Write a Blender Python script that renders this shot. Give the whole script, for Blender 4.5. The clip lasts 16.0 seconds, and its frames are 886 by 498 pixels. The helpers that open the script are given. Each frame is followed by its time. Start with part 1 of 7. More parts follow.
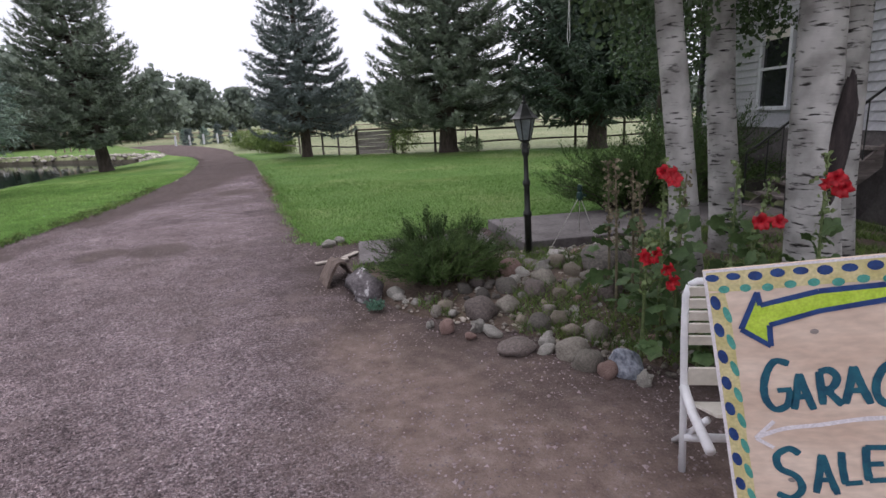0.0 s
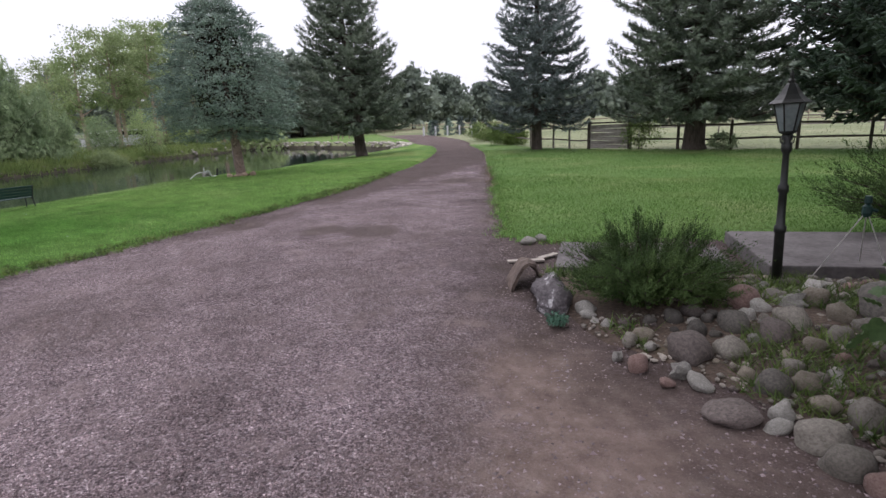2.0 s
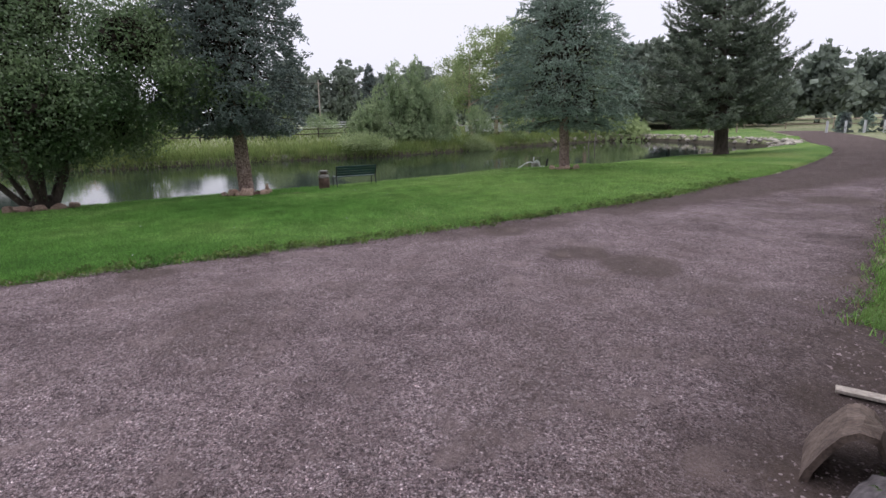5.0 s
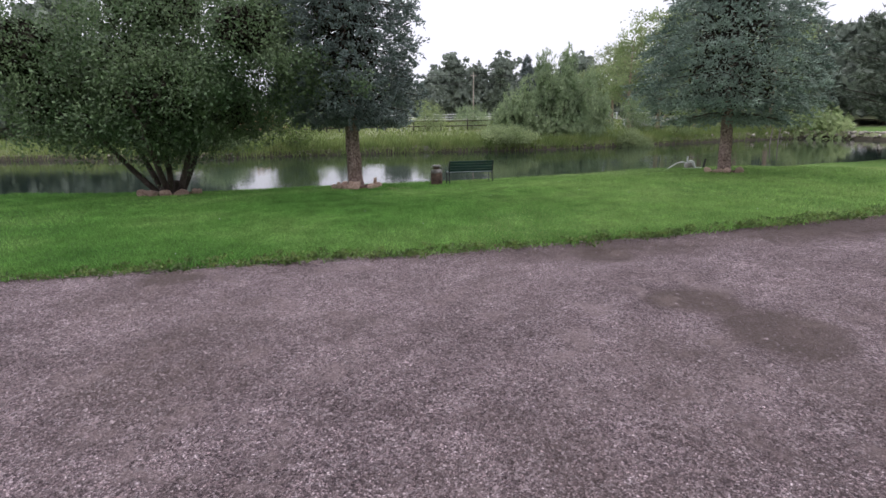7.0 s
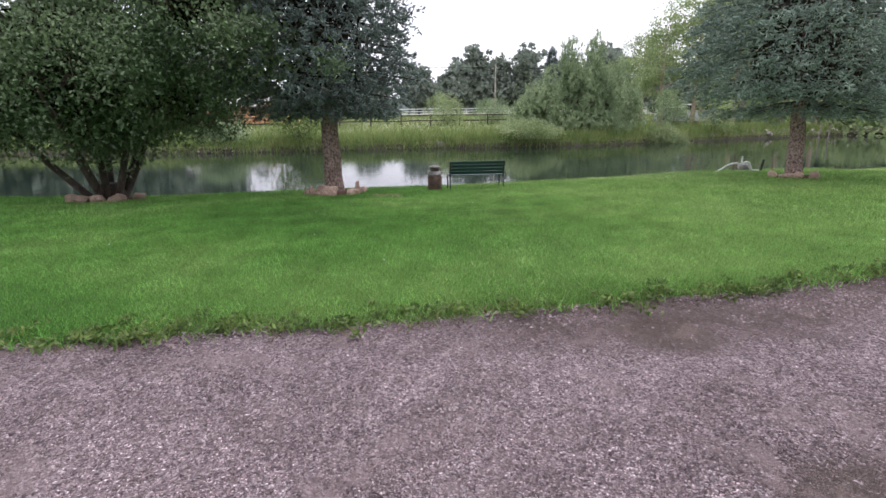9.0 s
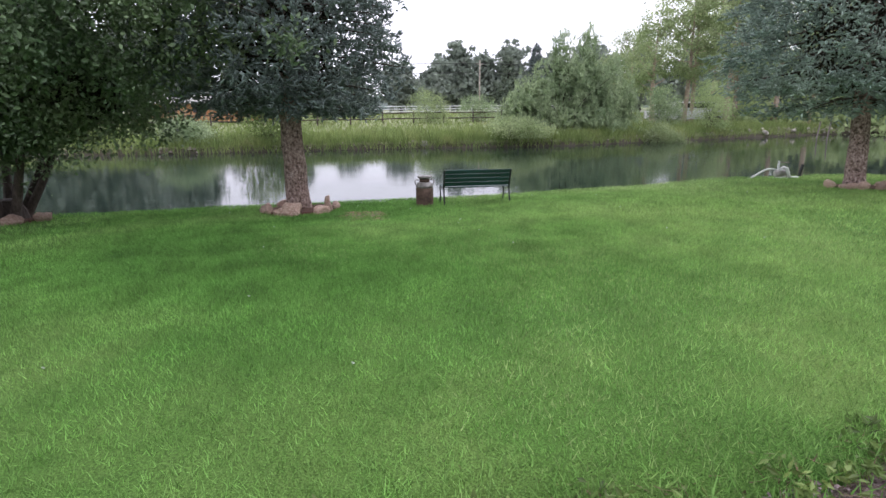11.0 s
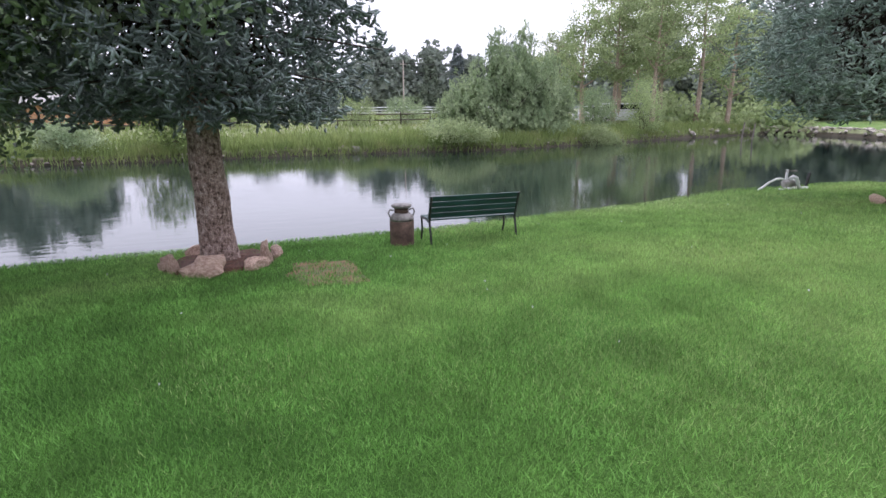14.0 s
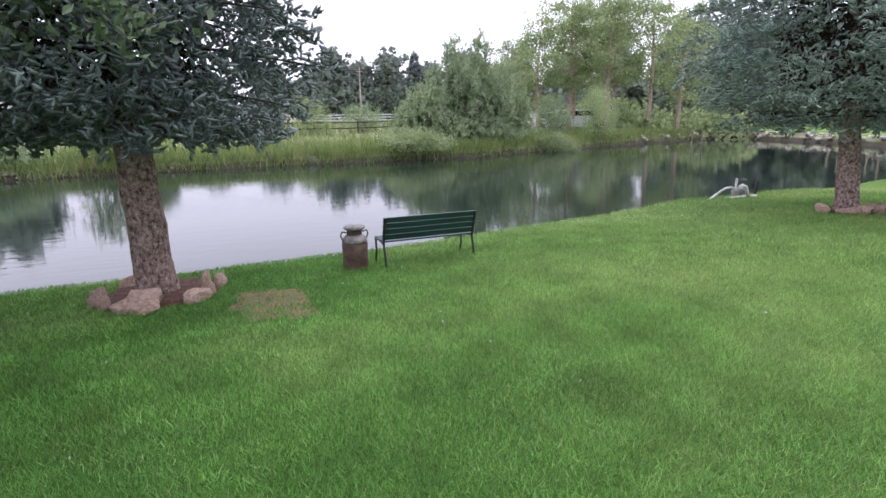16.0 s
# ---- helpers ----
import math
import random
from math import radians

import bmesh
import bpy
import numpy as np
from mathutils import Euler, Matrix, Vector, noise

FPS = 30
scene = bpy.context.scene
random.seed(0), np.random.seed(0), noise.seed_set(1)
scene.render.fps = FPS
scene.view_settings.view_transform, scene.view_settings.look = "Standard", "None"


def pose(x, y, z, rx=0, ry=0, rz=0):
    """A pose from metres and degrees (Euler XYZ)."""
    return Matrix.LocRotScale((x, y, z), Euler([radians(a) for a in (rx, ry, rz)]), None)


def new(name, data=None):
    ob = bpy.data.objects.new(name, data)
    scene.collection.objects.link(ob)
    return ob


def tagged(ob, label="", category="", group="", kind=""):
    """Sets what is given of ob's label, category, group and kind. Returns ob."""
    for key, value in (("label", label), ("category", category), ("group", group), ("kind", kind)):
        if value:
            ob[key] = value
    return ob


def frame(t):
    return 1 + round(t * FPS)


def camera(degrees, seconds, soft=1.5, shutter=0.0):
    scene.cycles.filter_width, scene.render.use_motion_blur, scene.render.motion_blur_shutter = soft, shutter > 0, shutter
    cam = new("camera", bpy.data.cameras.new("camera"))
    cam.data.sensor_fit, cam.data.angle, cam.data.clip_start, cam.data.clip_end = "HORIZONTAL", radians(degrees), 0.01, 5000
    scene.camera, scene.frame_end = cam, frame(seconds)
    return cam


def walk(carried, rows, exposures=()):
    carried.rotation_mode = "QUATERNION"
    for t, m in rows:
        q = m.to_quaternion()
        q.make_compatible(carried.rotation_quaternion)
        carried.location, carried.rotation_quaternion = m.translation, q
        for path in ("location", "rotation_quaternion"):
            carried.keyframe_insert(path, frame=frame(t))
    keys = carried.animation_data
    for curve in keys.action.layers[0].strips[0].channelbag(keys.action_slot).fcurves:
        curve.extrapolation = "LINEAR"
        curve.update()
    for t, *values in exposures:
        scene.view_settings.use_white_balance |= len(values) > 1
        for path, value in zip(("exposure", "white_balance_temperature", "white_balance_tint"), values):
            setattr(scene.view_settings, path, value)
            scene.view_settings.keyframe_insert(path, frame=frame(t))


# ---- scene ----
cam = camera(78.5, 16.0)
METRES, EYE, TILT, LEAN, TURN = 14.0, 1.722, 0.0, -1.5, 0.0
ROWS = [
    (0.0, 0.0, 0.0, 0.0, -1.05, -13.72, 4.31),
    (0.5, 0.0017, 0.0196, -0.0016, 4.0, -13.48, 4.13),
    (1.0, 0.0063, 0.0278, -0.0031, 10.53, -13.17, 3.99),
    (1.5, 0.0118, 0.0372, -0.0056, 17.95, -12.81, 3.77),
    (2.0, 0.0156, 0.0556, -0.0087, 23.35, -12.58, 3.6),
    (2.5, 0.0172, 0.0789, -0.0108, 24.75, -12.56, 3.51),
    (3.0, 0.0153, 0.1066, -0.01, 25.54, -12.58, 3.48),
    (3.5, 0.011, 0.1376, -0.0107, 31.17, -12.38, 3.32),
    (4.0, 0.0046, 0.1717, -0.0103, 39.15, -12.15, 2.89),
    (4.5, -0.0027, 0.2056, -0.0104, 45.24, -12.01, 2.63),
    (5.0, -0.0103, 0.2389, -0.0107, 60.75, -11.73, 1.77),
    (5.2, -0.0138, 0.2522, -0.0107, 64.65, -11.73, 1.6),
    (7.3, -0.1043, 0.3645, -0.011, 77.81, -12.2, 0.83),
    (7.5, -0.12, 0.3736, -0.0112, 78.36, -12.26, 0.79),
    (8.0, -0.1642, 0.3953, -0.0123, 79.29, -12.39, 0.75),
    (8.5, -0.2141, 0.4148, -0.0138, 79.63, -12.52, 0.67),
    (9.0, -0.2686, 0.4312, -0.013, 79.51, -12.62, 0.62),
    (9.2, -0.291, 0.436, -0.013, 79.31, -12.65, 0.6),
    (11.3, -0.4651, 0.4508, -0.009, 77.24, -12.9, 0.56),
    (11.5, -0.4838, 0.4513, -0.0082, 76.94, -12.91, 0.56),
    (12.0, -0.5306, 0.4522, -0.0065, 76.29, -12.92, 0.56),
    (12.5, -0.5779, 0.4518, -0.0052, 75.66, -12.93, 0.53),
    (13.0, -0.6213, 0.4496, -0.0039, 75.06, -12.92, 0.55),
    (13.5, -0.6446, 0.4443, -0.0032, 72.72, -12.9, 0.59),
    (14.0, -0.6498, 0.4369, -0.003, 69.18, -12.82, 0.86),
    (14.5, -0.6479, 0.4328, -0.0007, 67.54, -12.68, 0.9),
    (15.0, -0.6497, 0.4343, 0.001, 66.38, -12.48, 1.1),
    (15.5, -0.654, 0.4395, 0.0041, 65.47, -12.32, 1.23),
    (16.0, -0.6657, 0.4493, 0.0072, 64.93, -12.3, 1.35),
]
walk(cam, [(t, pose(0, 0, EYE, TILT, LEAN, TURN) @ pose(METRES * x, METRES * y, METRES * z, 90 + pitch, roll, yaw)) for t, x, y, z, yaw, pitch, roll in ROWS],
     [(0.0, 0.05, 6400, 17), (4.0, -0.06, 6400, 17), (5.2, -0.12, 6400, 17), (9.0, 0.36, 6400, 17), (11.5, 0.53, 6250, 20), (16.0, 0.58, 6120, 24)])


# ---------------------------------------------------------------- world and light
world = bpy.data.worlds.new("overcast_sky")
scene.world = world
world.use_nodes = True
wn, wl = world.node_tree.nodes, world.node_tree.links
wn.clear()
sky = wn.new("ShaderNodeTexSky")
sky.sky_type, sky.sun_disc = "NISHITA", False
sky.sun_elevation, sky.sun_rotation = radians(66), radians(165)
sky.air_density, sky.dust_density, sky.ozone_density = 1.0, 4.0, 1.0
grey = wn.new("ShaderNodeHueSaturation")
grey.inputs["Saturation"].default_value = 0.12
wl.new(sky.outputs[0], grey.inputs["Color"])
cloud = wn.new("ShaderNodeMix")
cloud.data_type, cloud.blend_type = "RGBA", "MIX"
cloud.inputs["Factor"].default_value = 0.80
cloud.inputs["B"].default_value = (8.75, 9.0, 9.75, 1)
wl.new(grey.outputs[0], cloud.inputs["A"])
sky_out = wn.new("ShaderNodeBackground")
sky_out.inputs["Strength"].default_value = 0.128
wl.new(cloud.outputs["Result"], sky_out.inputs["Color"])
wo = wn.new("ShaderNodeOutputWorld")
wl.new(sky_out.outputs[0], wo.inputs["Surface"])

sun_data = bpy.data.lights.new("sun", "SUN")
sun_data.energy, sun_data.angle, sun_data.color = 1.45, radians(80), (1.0, 0.98, 0.95)
sun = new("sun", sun_data)
sun.matrix_world = pose(0, 0, 40, 24, 0, 195)

# ---------------------------------------------------------------- materials
def surface(name, stops, scale, fine=0.0, fine_scale=60.0, rough=0.8, bump=0.0, bump_scale=40.0, bump_size=0.01,
            metal=0.0, island=0.0, each=0.0, translucent=0.0, spec=0.5, kind="NOISE", stretch=(1, 1, 1)):
    """A node material: a coarse colour ramp over a noise, finer grain on it, a relief, and changes from piece to piece."""
    m = bpy.data.materials.new(name)
    m.use_nodes = True
    n, l = m.node_tree.nodes, m.node_tree.links
    b = n["Principled BSDF"]
    geo = n.new("ShaderNodeNewGeometry")
    tex = n.new("ShaderNodeTexCoord")
    space = n.new("ShaderNodeMapping")
    space.inputs["Scale"].default_value = stretch
    l.new(tex.outputs["Object"], space.inputs["Vector"])
    where = space.outputs["Vector"]
    if kind == "VORONOI":
        t = n.new("ShaderNodeTexVoronoi")
        t.inputs["Scale"].default_value = scale
        value = t.outputs["Distance"]
    else:
        t = n.new("ShaderNodeTexNoise")
        t.inputs["Scale"].default_value, t.inputs["Detail"].default_value, t.inputs["Roughness"].default_value = scale, 5, 0.6
        value = t.outputs["Fac"]
    l.new(where, t.inputs["Vector"])
    ramp = n.new("ShaderNodeValToRGB")
    while len(ramp.color_ramp.elements) < len(stops):
        ramp.color_ramp.elements.new(0.5)
    for k, (place, col) in enumerate(stops):
        ramp.color_ramp.elements[k].position = place
        ramp.color_ramp.elements[k].color = (*col, 1)
    l.new(value, ramp.inputs["Fac"])
    colour = ramp.outputs["Color"]

    def times(colour, source, low, high):
        r = n.new("ShaderNodeMapRange")
        r.inputs["To Min"].default_value, r.inputs["To Max"].default_value = low, high
        l.new(source, r.inputs["Value"])
        h = n.new("ShaderNodeHueSaturation")
        l.new(r.outputs[0], h.inputs["Value"])
        l.new(colour, h.inputs["Color"])
        return h.outputs["Color"]
    if fine:
        f = n.new("ShaderNodeTexNoise")
        f.inputs["Scale"].default_value, f.inputs["Detail"].default_value = fine_scale, 3
        l.new(where, f.inputs["Vector"])
        c = n.new("ShaderNodeMapRange")
        c.inputs["From Min"].default_value, c.inputs["From Max"].default_value = 0.3, 0.7
        l.new(f.outputs["Fac"], c.inputs["Value"])
        colour = times(colour, c.outputs[0], 1 - fine, 1 + fine)
    if island:
        colour = times(colour, geo.outputs["Random Per Island"], 1 - island, 1 + island)
    if each:
        info = n.new("ShaderNodeObjectInfo")
        colour = times(colour, info.outputs["Random"], 1 - each, 1 + each)
    l.new(colour, b.inputs["Base Color"])
    b.inputs["Roughness"].default_value, b.inputs["Metallic"].default_value = rough, metal
    b.inputs["Specular IOR Level"].default_value = spec
    if bump:
        g = n.new("ShaderNodeTexNoise")
        g.inputs["Scale"].default_value, g.inputs["Detail"].default_value = bump_scale, 4
        l.new(where, g.inputs["Vector"])
        u = n.new("ShaderNodeBump")
        u.inputs["Strength"].default_value, u.inputs["Distance"].default_value = bump, bump_size
        l.new(g.outputs["Fac"], u.inputs["Height"])
        l.new(u.outputs[0], b.inputs["Normal"])
    if translucent:
        tr = n.new("ShaderNodeBsdfTranslucent")
        l.new(colour, tr.inputs["Color"])
        mix = n.new("ShaderNodeMixShader")
        mix.inputs["Fac"].default_value = translucent
        l.new(b.outputs[0], mix.inputs[1])
        l.new(tr.outputs[0], mix.inputs[2])
        l.new(mix.outputs[0], n["Material Output"].inputs["Surface"])
    return m


M = {}
M["meadow"] = surface("meadow_grass", [(0.3, (0.135, 0.17, 0.072)), (0.5, (0.21, 0.235, 0.118)), (0.7, (0.285, 0.285, 0.17))], 0.12, 0.3, 3.0, 0.9, 0.8, 12, 0.05)


def muddy(m, top):
    """Dark wet mud on all that lies below the given height."""
    n, l = m.node_tree.nodes, m.node_tree.links
    b = n["Principled BSDF"]
    dry = b.inputs["Base Color"].links[0].from_socket
    geo, sep, r, mix = n.new("ShaderNodeNewGeometry"), n.new("ShaderNodeSeparateXYZ"), n.new("ShaderNodeMapRange"), n.new("ShaderNodeMix")
    l.new(geo.outputs["Position"], sep.inputs[0])
    l.new(sep.outputs["Z"], r.inputs["Value"])
    r.inputs["From Min"].default_value, r.inputs["From Max"].default_value = top - 0.12, top
    mix.data_type = "RGBA"
    mix.inputs["A"].default_value = (0.05, 0.042, 0.026, 1)
    l.new(r.outputs[0], mix.inputs["Factor"])
    l.new(dry, mix.inputs["B"])
    l.new(mix.outputs["Result"], b.inputs["Base Color"])


muddy(M["meadow"], -0.36)
M["lawn"] = surface("mown_lawn", [(0.3, (0.044, 0.122, 0.022)), (0.5, (0.075, 0.175, 0.034)), (0.64, (0.118, 0.212, 0.052))], 0.32, 0.5, 95, 0.85, 1.0, 80, 0.035, spec=0.1)
M["blade_east"] = surface("bright_lawn_blades", [(0.3, (0.085, 0.19, 0.04)), (0.5, (0.135, 0.245, 0.06)), (0.66, (0.21, 0.30, 0.10))], 0.3, 0.15, 5.5, 0.6, island=0.16, translucent=0.25, spec=0.25)
M["blade"] = surface("grass_blades", [(0.3, (0.094, 0.225, 0.050)), (0.5, (0.160, 0.335, 0.080)), (0.66, (0.24, 0.41, 0.122))], 0.32, 0.25, 2.2, 0.6, island=0.5, translucent=0.4, spec=0.15)
M["lawn_pale"] = surface("yellowing_lawn", [(0.3, (0.08, 0.175, 0.038)), (0.5, (0.13, 0.225, 0.058)), (0.64, (0.205, 0.27, 0.095))], 0.25, 0.4, 26, 0.85, 0.9, 90, 0.03, spec=0.2)
M["blade_pale"] = surface("yellowing_blades", [(0.3, (0.155, 0.30, 0.078)), (0.5, (0.25, 0.40, 0.125)), (0.66, (0.37, 0.48, 0.20))], 0.25, 0.2, 2.2, 0.6, island=0.4, translucent=0.4, spec=0.15)
M["gravel"] = None
M["stone_chip"] = surface("gravel_chips", [(0.3, (0.19, 0.144, 0.148)), (0.5, (0.26, 0.205, 0.212)), (0.7, (0.34, 0.28, 0.288))], 3.0, rough=0.9, island=0.5, spec=0.3)
M["soil"] = surface("bed_soil", [(0.3, (0.06, 0.042, 0.032)), (0.6, (0.12, 0.085, 0.065)), (0.75, (0.10, 0.11, 0.045))], 1.6, 0.4, 40, 0.95, 0.9, 30, 0.03)
M["spruce_dark"] = surface("dark_spruce_needles", [(0.35, (0.076, 0.108, 0.074)), (0.65, (0.185, 0.228, 0.16))], 0.9, rough=0.6, island=0.4, translucent=0.12)
M["fir_dark"] = surface("dark_fir_needles", [(0.35, (0.034, 0.060, 0.040)), (0.65, (0.085, 0.125, 0.085))], 0.9, rough=0.65, island=0.45, translucent=0.08, fine=0.25, fine_scale=40)
M["spruce_grey"] = surface("grey_spruce_needles", [(0.35, (0.080, 0.110, 0.102)), (0.65, (0.185, 0.225, 0.215))], 0.9, rough=0.6, island=0.4, translucent=0.12)
M["spruce_blue"] = surface("blue_spruce_needles", [(0.35, (0.14, 0.21, 0.168)), (0.65, (0.335, 0.425, 0.355))], 0.9, rough=0.7, island=0.42, translucent=0.08, fine=0.25, fine_scale=70, bump=0.6, bump_scale=140, bump_size=0.012)
M["spruce_slate"] = surface("slate_spruce_needles", [(0.35, (0.092, 0.130, 0.116)), (0.65, (0.23, 0.295, 0.268))], 0.9, rough=0.7, island=0.42, translucent=0.08, fine=0.25, fine_scale=70, bump=0.6, bump_scale=140, bump_size=0.012)
M["apple_leaf"] = surface("apple_leaves", [(0.35, (0.060, 0.112, 0.046)), (0.65, (0.18, 0.255, 0.125))], 0.8, rough=0.5, island=0.4, translucent=0.25)
M["aspen_leaf"] = surface("aspen_leaves", [(0.35, (0.038, 0.074, 0.028)), (0.65, (0.10, 0.155, 0.068))], 0.8, rough=0.5, island=0.4, translucent=0.25)
# yellow-green leaves, lightened further to carry some haze
M["cotton_leaf"] = surface("cottonwood_leaves", [(0.35, (0.22, 0.30, 0.13)), (0.65, (0.42, 0.50, 0.26))], 0.35, rough=0.5, island=0.22, each=0.18, translucent=0.5)
M["willow_leaf"] = surface("willow_leaves", [(0.35, (0.20, 0.285, 0.15)), (0.65, (0.36, 0.445, 0.255))], 0.5, rough=0.55, island=0.24, translucent=0.42)
# distance haze is mixed into this leaf colour: paler and greyer green
M["hazed_leaf"] = surface("hazed_far_leaves", [(0.35, (0.155, 0.195, 0.158)), (0.65, (0.27, 0.315, 0.255))], 0.2, rough=0.6, island=0.2, translucent=0.35)
M["shrub_leaf"] = surface("shrub_leaves", [(0.35, (0.10, 0.16, 0.04)), (0.65, (0.20, 0.275, 0.075))], 0.6, rough=0.6, island=0.35, translucent=0.2)
M["juniper"] = surface("juniper_sprays", [(0.35, (0.040, 0.076, 0.024)), (0.65, (0.095, 0.150, 0.048))], 2.0, rough=0.75, island=0.4, translucent=0.15, spec=0.15)
M["bark"] = surface("spruce_bark", [(0.36, (0.065, 0.041, 0.032)), (0.44, (0.205, 0.142, 0.118)), (0.54, (0.31, 0.228, 0.196)), (0.66, (0.44, 0.35, 0.31))], 25, 0.45, 90, 0.95, 1.0, 40, 0.03, stretch=(1, 1, 0.75))
# near-black colour standing in for the shade deep inside crowns
M["crown_shade"] = surface("crown_shade_sheets", [(0.3, (0.018, 0.015, 0.012)), (0.7, (0.05, 0.042, 0.032))], 6, rough=0.95, island=0.4, spec=0.1)
M["dark_bark"] = surface("dark_bark", [(0.3, (0.03, 0.022, 0.018)), (0.7, (0.10, 0.078, 0.064))], 10, 0.3, 60, 0.9, 1.0, 25, 0.03, stretch=(1, 1, 0.3))


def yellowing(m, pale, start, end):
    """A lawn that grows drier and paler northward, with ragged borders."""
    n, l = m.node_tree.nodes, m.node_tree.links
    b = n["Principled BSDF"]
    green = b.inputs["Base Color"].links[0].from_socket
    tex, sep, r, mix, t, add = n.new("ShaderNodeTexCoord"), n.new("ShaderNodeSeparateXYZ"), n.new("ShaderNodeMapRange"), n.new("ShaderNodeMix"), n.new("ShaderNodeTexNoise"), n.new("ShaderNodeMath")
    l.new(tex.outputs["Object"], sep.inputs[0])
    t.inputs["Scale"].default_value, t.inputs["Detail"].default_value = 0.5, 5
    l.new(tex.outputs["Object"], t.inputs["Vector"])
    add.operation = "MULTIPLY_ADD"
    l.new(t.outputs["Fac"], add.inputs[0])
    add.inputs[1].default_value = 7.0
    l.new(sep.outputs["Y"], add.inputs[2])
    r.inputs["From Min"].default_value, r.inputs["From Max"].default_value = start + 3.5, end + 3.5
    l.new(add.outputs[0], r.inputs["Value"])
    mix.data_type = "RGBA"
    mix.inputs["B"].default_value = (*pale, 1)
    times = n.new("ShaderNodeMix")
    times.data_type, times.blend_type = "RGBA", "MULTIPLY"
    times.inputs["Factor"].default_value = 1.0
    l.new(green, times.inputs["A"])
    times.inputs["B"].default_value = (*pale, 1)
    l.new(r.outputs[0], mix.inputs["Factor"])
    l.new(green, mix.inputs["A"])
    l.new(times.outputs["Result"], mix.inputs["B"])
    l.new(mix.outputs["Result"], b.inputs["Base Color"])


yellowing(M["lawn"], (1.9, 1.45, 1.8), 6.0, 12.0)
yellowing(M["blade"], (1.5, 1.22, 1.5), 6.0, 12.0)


def water_material():
    m = bpy.data.materials.new("pond_water")
    m.use_nodes = True
    n, l = m.node_tree.nodes, m.node_tree.links
    b = n["Principled BSDF"]
    b.inputs["Base Color"].default_value = (0.014, 0.026, 0.022, 1)
    b.inputs["Roughness"].default_value, b.inputs["IOR"].default_value, b.inputs["Specular IOR Level"].default_value = 0.015, 1.45, 0.75
    tex = n.new("ShaderNodeTexCoord")
    a = n.new("ShaderNodeTexNoise")
    a.inputs["Scale"].default_value, a.inputs["Detail"].default_value, a.inputs["Distortion"].default_value = 2.6, 4, 0.6
    space = n.new("ShaderNodeMapping")
    space.inputs["Scale"].default_value = (1.6, 0.55, 1)
    l.new(tex.outputs["Object"], space.inputs["Vector"])
    l.new(space.outputs[0], a.inputs["Vector"])
    u = n.new("ShaderNodeBump")
    u.inputs["Strength"].default_value, u.inputs["Distance"].default_value = 0.10, 0.03
    l.new(a.outputs["Fac"], u.inputs["Height"])
    l.new(u.outputs[0], b.inputs["Normal"])
    return m


M["water"] = water_material()


